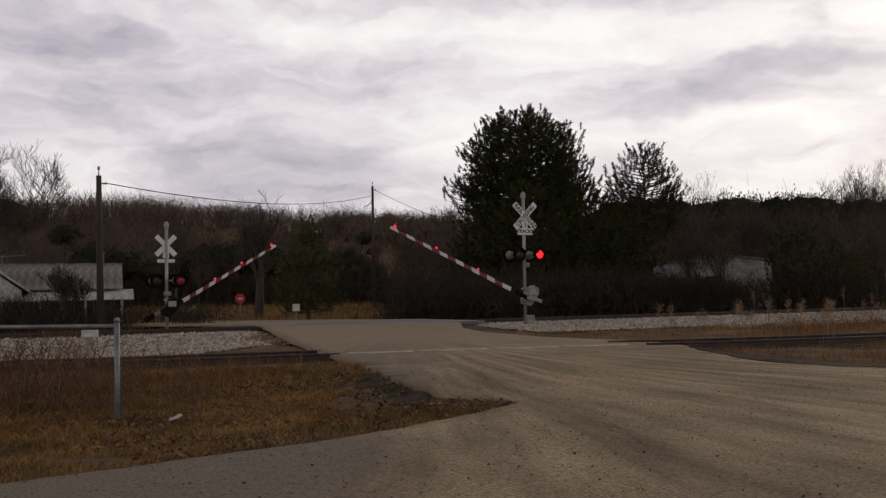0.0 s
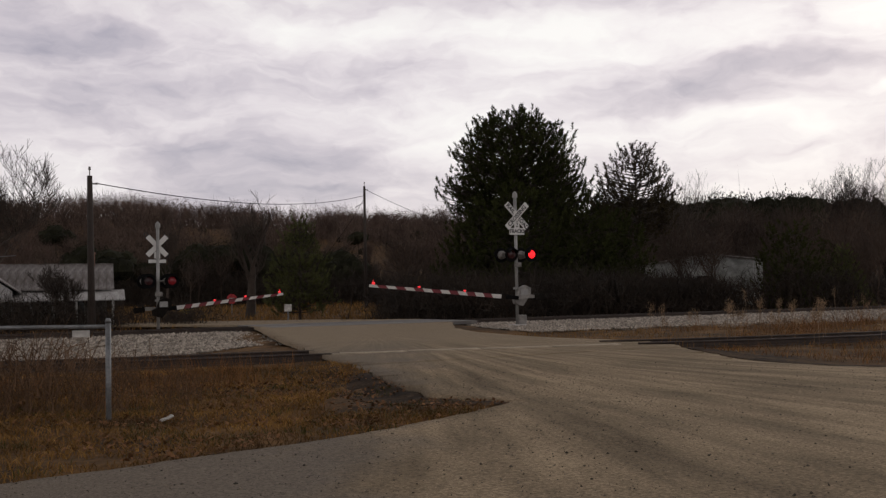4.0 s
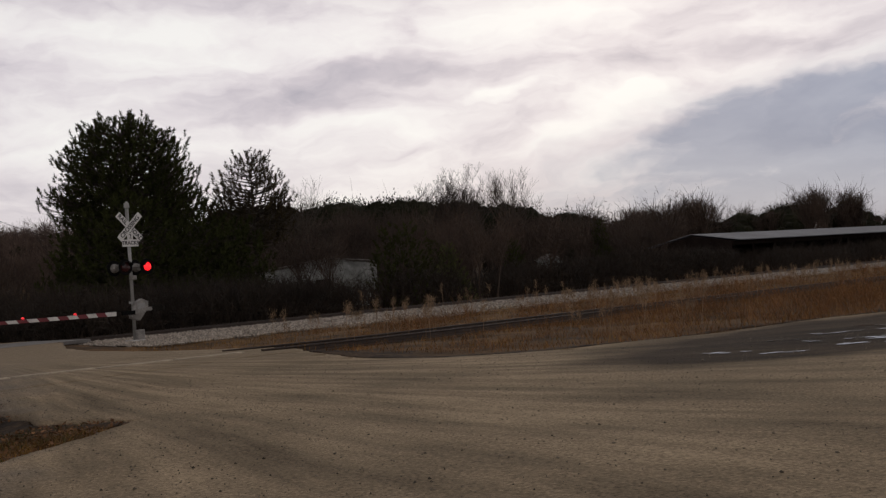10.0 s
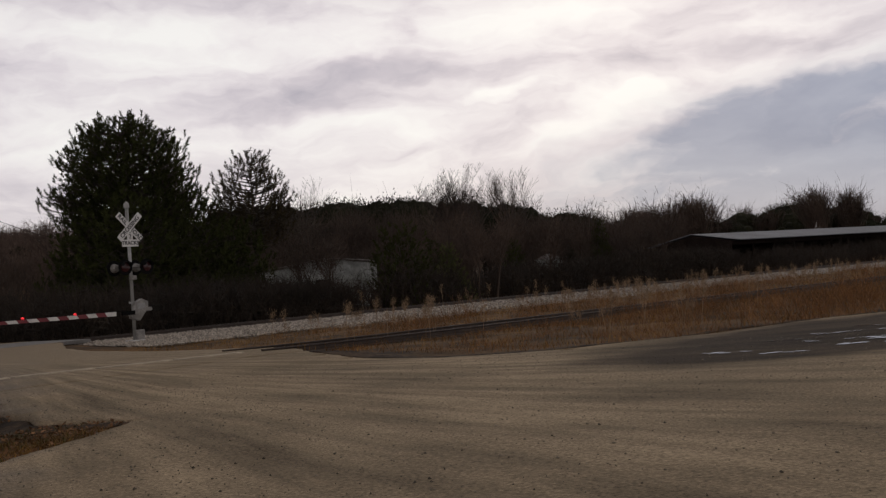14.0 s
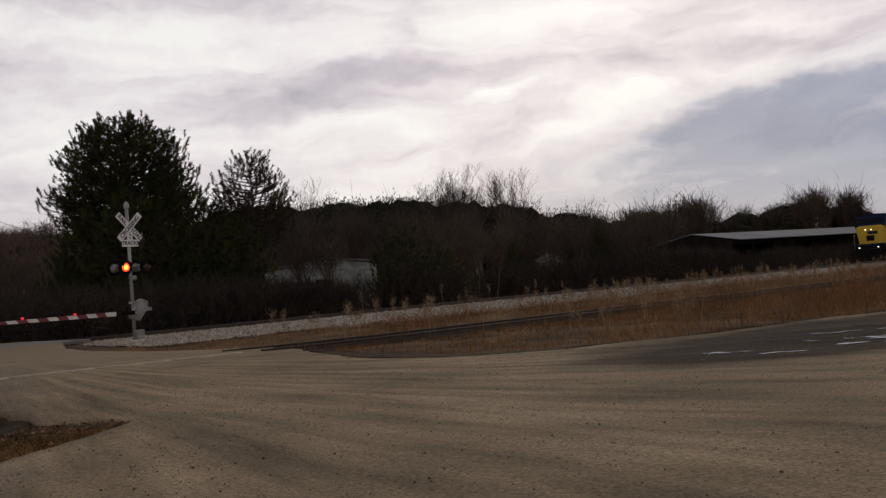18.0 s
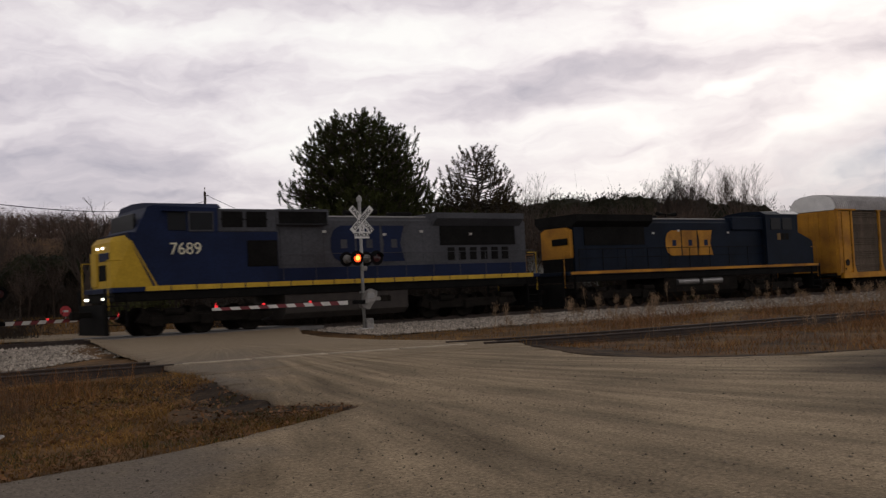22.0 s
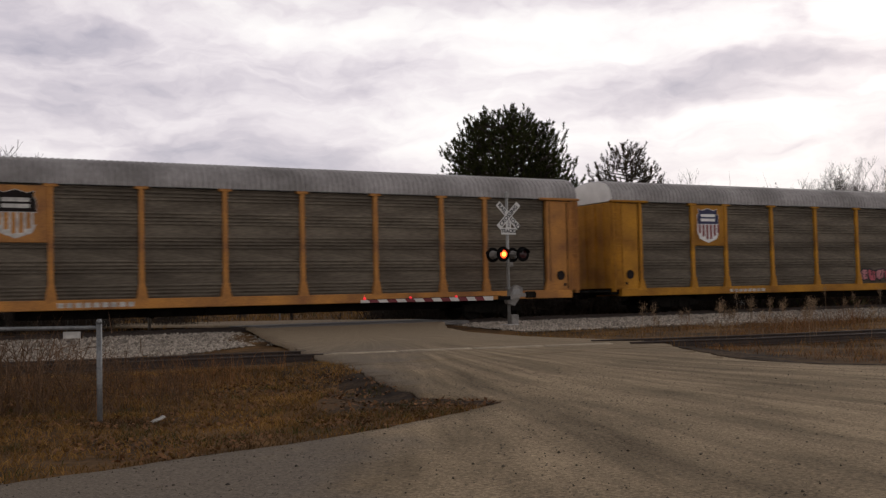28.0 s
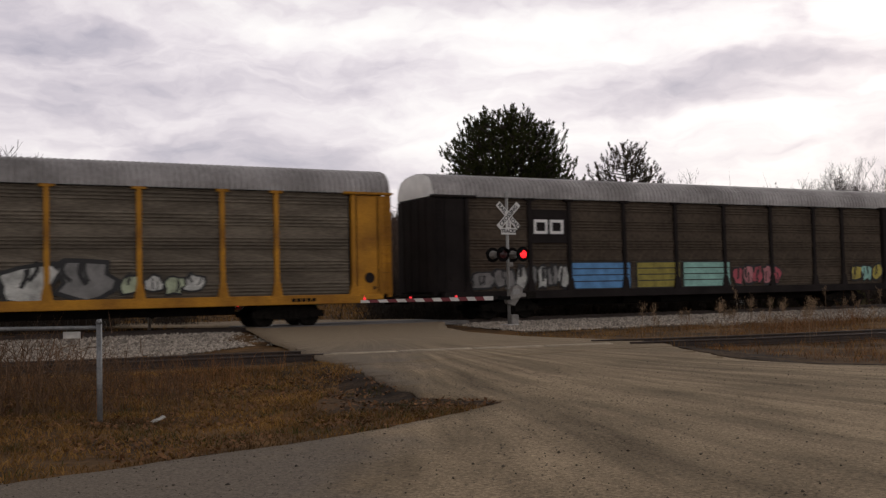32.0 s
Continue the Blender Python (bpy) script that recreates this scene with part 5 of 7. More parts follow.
    for x0, x1, col, sd_ in ((7.2, 10.3, "blue", 15), (10.7, 13.1, "olive", 16), (13.35, 16.1, "mint", 17)):
        part("graffiti_outline", Mesh().box(x0 - .06, x1 + .06, -1.533, -1.527, 1.12, 2.32), SPRAY["black"], c)
        part("graffiti_fill", Mesh().box(x0, x1, -1.54, -1.534, 1.18, 2.26), SPRAY[col], c, col + " sprayed block graffiti")
        for q in (1.45, 1.72, 1.99):
            part("graffiti_line", Mesh().box(x0 + .05, x1 - .05, -1.544, -1.5405, q, q + .045), SPRAY["black"], c)
    graffiti(c, 16.3, 19.4, 1.15, 2.2, ("red", "pink"), 18, 5)
    graffiti(c, 24.2, 26.5, 1.2, 2.2, ("yellow", "mint"), 19, 3)
    cars.append((c, 7))
    return cars


TRAIN = build_train()
PITCH = 29.55
# the coupling behind the second locomotive: seconds, metres along the track; an even 24.4 m/s through the crossing
RUN = ((0, 18, 19, 20, 21, 22, 23, 24, 25, 28, 32), (592.0, 150.55, 126.8, 103.15, 79.5, 55.35, 31.4, 7.08, -17.4, -90.8, -188.3))


def lead_s(t):
    """Where the coupling behind the second locomotive stands along the track."""
    return float(np.interp(t, RUN[0], RUN[1]))


def train_motion():
    for k, (car, o) in enumerate(TRAIN):
        off = o if o < 0 else PITCH * o
        rows = []
        for t in list(range(0, 18, 2)) + list(range(18, 33)):
            s = lead_s(t) + off
            rows.append((t, track_pose(s, main_d(s), 0, math.degrees(math.atan2(main_d(s + 24) - main_d(s), 24)))))
        walk(car, rows)


# ---- crossing signals ----
MAST = mat("galvanised_mast", (0.30, 0.295, 0.28), 0.5, metal=0.4, vary=0.2, scale=3)
SIGN_W = mat("reflective_white_sign", (0.66, 0.65, 0.62), 0.55, vary=0.08, scale=2)
INK = mat("black_sign_ink", (0.02, 0.02, 0.02), 0.6, vary=0.1)
HOOD = mat("matt_black_housing", (0.007, 0.007, 0.007), 0.9, spec=.08, vary=0.2)
ALU = mat("cast_aluminium", (0.25, 0.235, 0.215), 0.6, metal=0.3, vary=0.35, scale=5)
ARM_W = mat("white_arm_sheeting", (0.62, 0.60, 0.56), 0.55, vary=0.15, scale=3)
ARM_R = mat("red_arm_sheeting", (0.16, 0.012, 0.018), 0.5, vary=0.15, scale=3)
LENS_HOT = glow_mat("hot_signal_lens", (1.0, 0.060, 0.012), 2.6)
LENS_CORE = glow_mat("glowing_lamp_core", (1.0, 0.36, 0.05), 3.0)
LENS_RED = glow_mat("red_signal_lens", (1.0, 0.015, 0.02), 1.6)
LENS_OFF = mat("unlit_red_lens", (0.035, 0.004, 0.005), 0.35, vary=0.2)
LENS_DIM = glow_mat("dim_signal_lens", (0.10, 0.003, 0.006), 0.35)
ARM_LAMP = glow_mat("red_arm_lamp", (1.0, 0.03, 0.04), 0.7)
MAT_WOODPOLE = mat("old_pole_wood", (0.045, 0.033, 0.026), 0.9, vary=0.35, scale=2, fine=30, stretch=(1, 1, .15), bump=.4)

FLASHERS, ARMS = [], []


def two_faced_lens(lit):
    """Signal drum: one face lit, the other dark; it turns on its upright axis."""
    m = Mesh()
    n, r = 18, .155
    ring = [(r * math.cos(2 * math.pi * i / n), r * math.sin(2 * math.pi * i / n)) for i in range(n)]
    v = [(a, -.012, b) for a, b in ring] + [(a, .012, b) for a, b in ring] + [(0, -.05, 0), (0, .05, 0)] + [(a * .62, -.036, b * .62) for a, b in ring]
    c = 2 * n + 2
    f = [(c + i, c + (i + 1) % n, 2 * n) for i in range(n)] + [(i, (i + 1) % n, c + (i + 1) % n, c + i) for i in range(n)] + [(n + (i + 1) % n, n + i, 2 * n + 1) for i in range(n)] + [(i, n + i, n + (i + 1) % n, (i + 1) % n) for i in range(n)]
    me = m.add(v, f).data("lens")
    me.materials.append(lit)
    me.materials.append(LENS_OFF)
    me.materials.append(LENS_CORE if lit == LENS_HOT else lit)
    for p in me.polygons:
        p.material_index = 2 if p.center.y < -.037 else 0 if p.center.y < -.015 else 1
    return me


def lamp_unit(sig, x, y, face, lit, phase, zl):
    """face -1 looks to -y, +1 to +y."""
    m = Mesh().tube((x, y + face * .03, zl), (x, y - face * .20, zl), .17, .12, 16)
    unit = part("lamp_housing", m, ALU, sig, "silver-backed flashing lamp")
    bk = Mesh()
    n = 24
    for r0, r1, q0, q1 in ((.02, .29, .0, .012),):
        v, f = [], []
        for i in range(n):
            a = 2 * math.pi * i / n
            for r, q in ((r0, q0), (r1, q0), (r1, q1), (r0, q1)):
                v.append((x + r * math.cos(a), y + face * (.04 + q), zl + r * math.sin(a)))
        for i in range(n):
            j = (i + 1) % n
            f += [(i * 4 + k, j * 4 + k, j * 4 + (k + 1) % 4, i * 4 + (k + 1) % 4) for k in range(4)]
        bk.add(v, f)
    part("backing_disc", bk, HOOD, unit, "round black backing")
    vis = Mesh()
    v, f = [], []
    n = 12
    for i in range(n + 1):
        a = radians(15 + 150 * i / n)
        for r, q in ((.19, .05), (.205, .05), (.205, .27), (.19, .27)):
            v.append((x + r * math.cos(a), y + face * q, zl + r * math.sin(a)))
    for i in range(n):
        f += [(i * 4 + k, i * 4 + 4 + k, i * 4 + 4 + (k + 1) % 4, i * 4 + (k + 1) % 4) for k in range(4)]
    part("visor", vis.add(v, f), HOOD, unit, "black visor")
    lens = new("lens", two_faced_lens(lit))
    lens.parent = unit
    FLASHERS.append((lens, x, y + face * .075, zl, face, phase))


def signal(at, label, arm_out, words_face, lits, drop=0.0, rise=0.0, board=1.0, pivot=(-.13, 1.07), reach=(.85, 6.32), swing=1.0, case=None):
    """Mast with crossbuck, flashing lamps and a gate arm; arm_out is the side (+x or -x) to which the arm reaches."""
    sig = thing("crossing_signal", label, "crossing signal", at, group="crossing signals")
    part("foundation", Mesh().box(-.28, .28, -.28, .28, -.5, .06, .03), MAT_CONCRETE, sig)
    part("mast", Mesh().tube((0, 0, 0), (0, 0, 5.0 - drop), .065, .06, 12), MAST, sig, "grey metal mast", smooth=True)
    part("finial", Mesh().tube((0, 0, 4.95 - drop), (0, 0, 5.12 - drop), .10, .10, 12).tube((0, 0, 5.10 - drop), (0, 0, 5.20 - drop), .09, .02, 12), MAST, sig, "dark mast cap")
    part("junction_box", Mesh().box(-.02, .30, -.22, .08, .02, .42, .02), ALU, sig, "pale metal base box")
    part("relay_box", Mesh().box(-.14, .14, -.17, -.06, 2.26 - drop, 2.44 - drop, .02), ALU, sig)
    f = words_face
    for k, a in enumerate((45, -45)):
        m = Matrix.Translation((0, f * (.10 + .025 * k), 4.24 - drop)) @ Matrix.Rotation(radians(a), 4, "Y")
        b = part("crossbuck_blade", Mesh().box(-.66 * board, .66 * board, -.008, .008, -.12 * board, .12 * board, .004), SIGN_W, sig, "white crossbuck board", at=m)
        for txt, o in ((("RAIL", -.385), ("ROAD", .385)), (("CROSSING", 0),))[k]:
            part("lettering", words(txt, .225, bold=.02), INK, b, "black sign lettering", at=pose(o, -.012, 0, 90, 0, 0) if f < 0 else pose(-o, .012, 0, 90, 0, 180))
    ph = .13 * board ** 3
    pl = part("track_count_plate", Mesh().box(-.34, .34, -.006, .006, -ph, ph, .004), SIGN_W, sig, "white plate under the crossbuck", at=pose(0, f * .10, 3.64 - drop))
    part("lettering", words("TRACKS", .19, bold=.02), INK, pl, at=pose(0, -.01, 0, 90, 0, 0) if f < 0 else pose(0, .01, 0, 90, 0, 180))
    pn = part("track_count_plate", Mesh().box(-.12, .12, -.006, .006, -.13, .13, .004), SIGN_W, sig, "small numbered plate", at=pose(0, f * .105, 3.88 - drop))
    part("lettering", words("2", .24), INK, pn, at=pose(0, -.01, 0, 90, 0, 0) if f < 0 else pose(0, .01, 0, 90, 0, 180))
    part("cross_arm", Mesh().tube((-.50, 0, 2.74 - drop + rise), (.50, 0, 2.74 - drop + rise), .04, .04, 8).tube((-.42, -.3, 2.80 - drop + rise), (-.42, .3, 2.80 - drop + rise), .03, .03, 6).tube((.42, -.3, 2.80 - drop + rise), (.42, .3, 2.80 - drop + rise), .03, .03, 6), ALU, sig)
    for face in (-1, 1):
        for k, x in enumerate((-.45, .45)):
            lamp_unit(sig, x, face * .33, face, lits[k], k, 2.74 - drop + rise)
    # gate machine, counterweight and arm
    g = arm_out
    dz = pivot[1] - 1.07
    part("gate_machine", Mesh().prism([(-.24, .86), (.08, .76), (.24, .96), (.44, 1.20), (.46, 1.46), (.20, 1.56), (.02, 1.46), (-.10, 1.16), (-.28, 1.06)], "y", -.30, -.08), case or ALU, sig, "grimy grey gate machine case", at=pose(0, 0, dz))
    part("machine_cover", Mesh().box(-.02, .30, -.335, -.30, 1.18, 1.40, .015), MAST, sig, at=pose(0, 0, dz))
    for z0, z1 in ((.95, 1.05), (1.40, 1.48)):
        part("machine_bracket", Mesh().box(-.1, .1, -.12, .1, z0, z1), MAST, sig, at=pose(0, 0, dz))
    PV = (pivot[0], f * .42, pivot[1])
    arm_mesh = Mesh().box(min(g * .0, g * .62), max(g * .0, g * (reach[0] + .05)), -.045, .045, -.075, .075, .02)
    bm_arm = part("gate_arm", arm_mesh, HOOD, sig, "red and white striped gate arm")
    bm_arm.matrix_basis = pose(*PV)
    ARMS.append((bm_arm, PV, g, swing))
    part("counterweight_arm", Mesh().prism([(g * .1, -.07), (g * .1, .09), (-g * .45, .17), (-g * .80, .16), (-g * .84, .04), (-g * .40, .03)], "y", -.10, -.06), ALU, bm_arm)
    for q in (.66, .80, .94):
        part("counterweight", Mesh().prism([(-g * (q - .06), .0), (-g * (q + .06), -.02), (-g * (q + .08), .16), (-g * q, .23), (-g * (q - .07), .18)], "y", -.17, -.01), UNDER, bm_arm, "dark iron counterweight")
    lo, hi = reach
    n = 15
    for k in range(n):
        a, b = lo + (hi - lo) * k / n, lo + (hi - lo) * (k + 1) / n
        w0, w1 = .078 - .03 * k / n, .078 - .03 * (k + 1) / n
        sl = .10
        q = [(g * (a + (sl if k else 0)), w0), (g * (b + (sl if k < n - 1 else 0)), w1), (g * (b - (sl if k < n - 1 else 0) * 0), -w1), (g * (a - 0), -w0)]
        part("stripe", Mesh().prism(q, "y", -.022, .022), ARM_R if k % 2 and k else ARM_W, bm_arm)
    for x in (lo + 1.6, lo + (hi - lo) * .64, hi - .15):
        part("arm_lamp", Mesh().box(g * x - .05, g * x + .05, -.035, .035, .05, .13, .015).tube((g * x, -.04, .11), (g * x, .04, .11), .026, .026, 10), ARM_LAMP, bm_arm, "small red arm lamp")
    part("tip_stalk", Mesh().tube((g * (hi - .12), 0, .05), (g * (hi - .14), 0, .22), .011, .008, 6), ARM_LAMP, bm_arm, "red lamp on a short stalk at the arm's tip")
    part("arm_cable", Mesh().tube((g * .5, -.03, .09), (g * (hi - .2), -.03, .06), .010, .010, 5), HOOD, bm_arm)
    return sig


near_sig = signal(track_pose(21.35, 33.2, -0.2), "railroad crossing signal with crossbuck, flashing red lamps and lowered gate arm", -1, -1, (LENS_HOT, LENS_RED))
far_sig = signal(track_pose(9.3, 40.3, -0.75), "crossing signal seen from behind, with white crossbuck and gate arm", 1, 1, (LENS_DIM, LENS_DIM), .32, .12, .80, (.15, 1.41), (.63, 5.15), 1.22, UNDER)


def flasher_motion():
    """Left lamp lit 0.5 s in every 1.455 s, the right one between; both rest dark at three short spells."""
    dark = ((4.55, 5.75), (13.85, 15.2), (25.42, 26.6))
    for lens, x, y, zl, face, phase in FLASHERS:
        def lit(t):
            if any(a <= t <= b for a, b in dark):
                return False
            left = (t - 0.15) % 1.455 < 0.5
            return left if phase == 0 else not left
        rest = 0 if face < 0 else 180
        turn, rows = (0.0 if lit(0) else 180.0), []
        rows.append((0.0, turn))
        for k in range(1, 321):
            t = k / 10
            want = lit(t)
            now = turn % 360 == 0
            if want != now:
                rows += [(t - .1, turn), (t - .1 + 1 / 30, turn + 60), (t - .1 + 2 / 30, turn + 120), (t, turn + 180)]
                turn += 180
        rows.append((32.0, turn))
        seen, clean = -1, []
        for t, a in rows:
            if frame(t) > seen:
                clean.append((t, a))
                seen = frame(t)
        walk(lens, [(t, pose(x, y, zl, 0, 0, rest + a)) for t, a in clean])


def arm_motion():
    fall = ((0, 24.5), (.5, 21.2), (1.0, 18.6), (1.5, 16.2), (2.0, 13.9), (2.5, 11.6), (3.0, 9.4), (3.5, 7.1), (4.0, 5.0), (4.5, 3.0), (4.8, 1.6), (5.1, .6), (5.4, 0), (8, 0), (32, 0))
    for arm, pv, g, swing in ARMS:
        walk(arm, [(t, pose(*pv, 0, -g * a * swing, 0)) for t, a in fall])


# ---- trees ----
BARK = mat("grey_brown_bark", (0.056, 0.041, 0.031), 0.95, vary=0.3, scale=2, rand=0.25)
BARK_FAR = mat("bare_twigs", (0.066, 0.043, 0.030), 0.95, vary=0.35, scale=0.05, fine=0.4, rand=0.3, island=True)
# paler copy of the twig colour: the hill's distance haze is put into it
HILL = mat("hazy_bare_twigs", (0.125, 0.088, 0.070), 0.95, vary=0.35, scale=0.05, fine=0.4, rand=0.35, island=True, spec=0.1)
NEEDLE = mat("pine_needles", (0.050, 0.056, 0.019), 0.9, vary=0.35, scale=0.6, fine=3, rand=0.35, island=True, spec=0.05)
RIDGE = mat("far_pine_foliage", (0.024, 0.024, 0.013), 0.9, vary=0.35, scale=0.15, fine=1.5, rand=0.35, island=True, spec=0.1)
CEDAR = mat("cedar_foliage", (0.095, 0.100, 0.034), 0.85, vary=0.35, scale=0.8, fine=3, rand=0.35, island=True, spec=0.2)
CEDAR_DRY = mat("brownish_pine_needles", (0.060, 0.046, 0.022), 0.85, vary=0.35, scale=0.6, fine=3, rand=0.35, island=True, spec=0.2)
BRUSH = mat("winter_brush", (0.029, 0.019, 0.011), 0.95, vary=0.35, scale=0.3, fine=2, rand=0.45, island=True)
GREENISH = mat("dull_green_grass", (0.085, 0.080, 0.026), 0.9, vary=0.35, scale=0.8, rand=0.4, island=True, spec=0.1)
STRAW = mat("dry_straw", (0.31, 0.166, 0.043), 0.9, vary=0.4, scale=0.7, tint=(0.095, 0.055, 0.024), fine=6, rand=0.45, island=True, spec=0.15)
STALK = mat("pale_weed_stalks", (0.30, 0.205, 0.125), 0.9, vary=0.3, scale=2, rand=0.4, island=True, spec=0.1)
SEDGE = mat("rust_brown_sedge", (0.265, 0.128, 0.048), 0.9, vary=0.35, scale=0.5, tint=(0.11, 0.055, 0.026), fine=4, rand=0.5, island=True, spec=0.15)
LEAF = mat("dead_leaves", (0.20, 0.10, 0.045), 0.9, vary=0.3, scale=4, rand=0.5, island=True, spec=0.15)


def seg_arrays(segs, n=3):
    """Tapered n-sided limbs from rows (p0, p1, r0, r1) as vertex and face arrays."""
    p0, p1 = np.array([s[0] for s in segs], float), np.array([s[1] for s in segs], float)
    r0, r1 = np.array([s[2] for s in segs]), np.array([s[3] for s in segs])
    w = p1 - p0
    w /= np.linalg.norm(w, axis=1)[:, None] + 1e-9
    ref = np.where(np.abs(w[:, 2:3]) < .9, (0, 0, 1.0), (1.0, 0, 0))
    a = np.cross(w, ref)
    a /= np.linalg.norm(a, axis=1)[:, None] + 1e-9
    b = np.cross(w, a)
    ang = 2 * np.pi * np.arange(n) / n
    ring = np.cos(ang)[None, :, None] * a[:, None] + np.sin(ang)[None, :, None] * b[:, None]
    v = np.concatenate([p0[:, None] + ring * r0[:, None, None], p1[:, None] + ring * r1[:, None, None]], 1)
    f = np.array([(i, (i + 1) % n, n + (i + 1) % n, n + i) for i in range(n)])
    f = (f[None] + (np.arange(len(segs)) * 2 * n)[:, None, None]).reshape(-1, 4)
    return v.reshape(-1, 3), f


def limb_segs(g, h, levels, kids, spread=0.6, r=None, up=0.5, trunk=0.35):
    """Forking limbs of a bare broadleaf tree, base at the origin."""
    segs = []
    def grow(p, w, length, rad, level):
        steps = 3 if level < 2 else 2
        q, d = p, w
        for i in range(steps):
            d = (d + Vector((g.uniform(-1, 1), g.uniform(-1, 1), g.uniform(-.3, 1) * up)) * .18).normalized()
            e = q + d * (length / steps)
            ra, rb = rad * (1 - .45 * i / steps), rad * (1 - .45 * (i + 1) / steps)
            segs.append((tuple(q), tuple(e), ra, rb))
            q = e
            if level < levels and (i > 0 or level > 0):
                for k in range(kids if i == steps - 1 else max(1, kids - 1)):
                    side = Vector((g.uniform(-1, 1), g.uniform(-1, 1), g.uniform(-.1, .9))).normalized()
                    nd = (d * (1 - spread) + side * spread + Vector((0, 0, up * .25))).normalized()
                    grow(q, nd, length * g.uniform(.5, .72), rb * .62, level + 1)
    grow(Vector((0, 0, 0)), Vector((g.uniform(-.06, .06), g.uniform(-.06, .06), 1)), h * trunk * 1.3, r or h * .016, 0)
    return segs


def bare_tree(name, at, h, seed, label, levels=4, kids=3, r=None, up=0.6, spread=.55, group="bare trees"):
    g = random.Random(seed)
    segs = limb_segs(g, h, levels, kids, spread, r, up)
    k = max(s[1][2] for s in segs) / h
    segs = [(tuple(c / k for c in a), tuple(c / k for c in b), max(ra, .011), max(rb, .008)) for a, b, ra, rb in segs]
    tree = thing(name, label, "tree", Matrix.Translation(at), group=group)
    big = [s for s in segs if s[2] > .05]
    small = [s for s in segs if s[2] <= .05]
    for nm, ss, n in (("trunk", big or segs[:3], 6), ("crown", small, 3)):
        if ss:
            v, f = seg_arrays(ss, n)
            part(nm, raw_mesh(nm, v, f), BARK, tree)
    return tree


def tufts(g, centres, dirs, count, length, width, droop=0.0, candle=0.0):
    """Needle tufts: thin blades that fan out round each twig end."""
    c = np.repeat(np.asarray(centres, float), count, 0)
    d = np.repeat(np.asarray(dirs, float), count, 0)
    n = len(c)
    w = g.normal(0, 1, (n, 3)) * .75 + d * .9
    w[:, 2] += .25 - droop
    w /= np.linalg.norm(w, axis=1)[:, None] + 1e-9
    side = np.cross(w, g.normal(0, 1, (n, 3)))
    side /= np.linalg.norm(side, axis=1)[:, None] + 1e-9
    l = length * g.uniform(.6, 1.2, n)[:, None]
    base = c + g.normal(0, .045, (n, 3)) + d * (candle * g.uniform(0, 1, n)[:, None])
    v = np.stack([base - side * width, base + side * width, base + w * l], 1).reshape(-1, 3)
    return v, np.arange(3 * n).reshape(-1, 3)


def bottlebrush(g, base, way, count, length, needle, width):
    """Needle candles: blades that stand out all round along each twig end."""
    n = len(base)
    b, d = np.repeat(base, count, 0), np.repeat(way, count, 0)
    ln = np.repeat(length, count)[:, None]
    u = g.uniform(0, 1, (n * count, 1)) ** .8
    side = np.cross(d, g.normal(0, 1, (n * count, 3)))
    side /= np.linalg.norm(side, axis=1)[:, None] + 1e-9
    w = d * .75 + side * (.95 - .35 * u)
    w /= np.linalg.norm(w, axis=1)[:, None]
    flat = np.cross(w, g.normal(0, 1, w.shape))
    flat /= np.linalg.norm(flat, axis=1)[:, None] + 1e-9
    p = b + d * ln * u
    q = needle * g.uniform(.7, 1.15, (n * count, 1))
    v = np.stack([p - flat * width, p + flat * width, p + w * q], 1).reshape(-1, 3)
    return v, np.arange(len(v)).reshape(-1, 3)


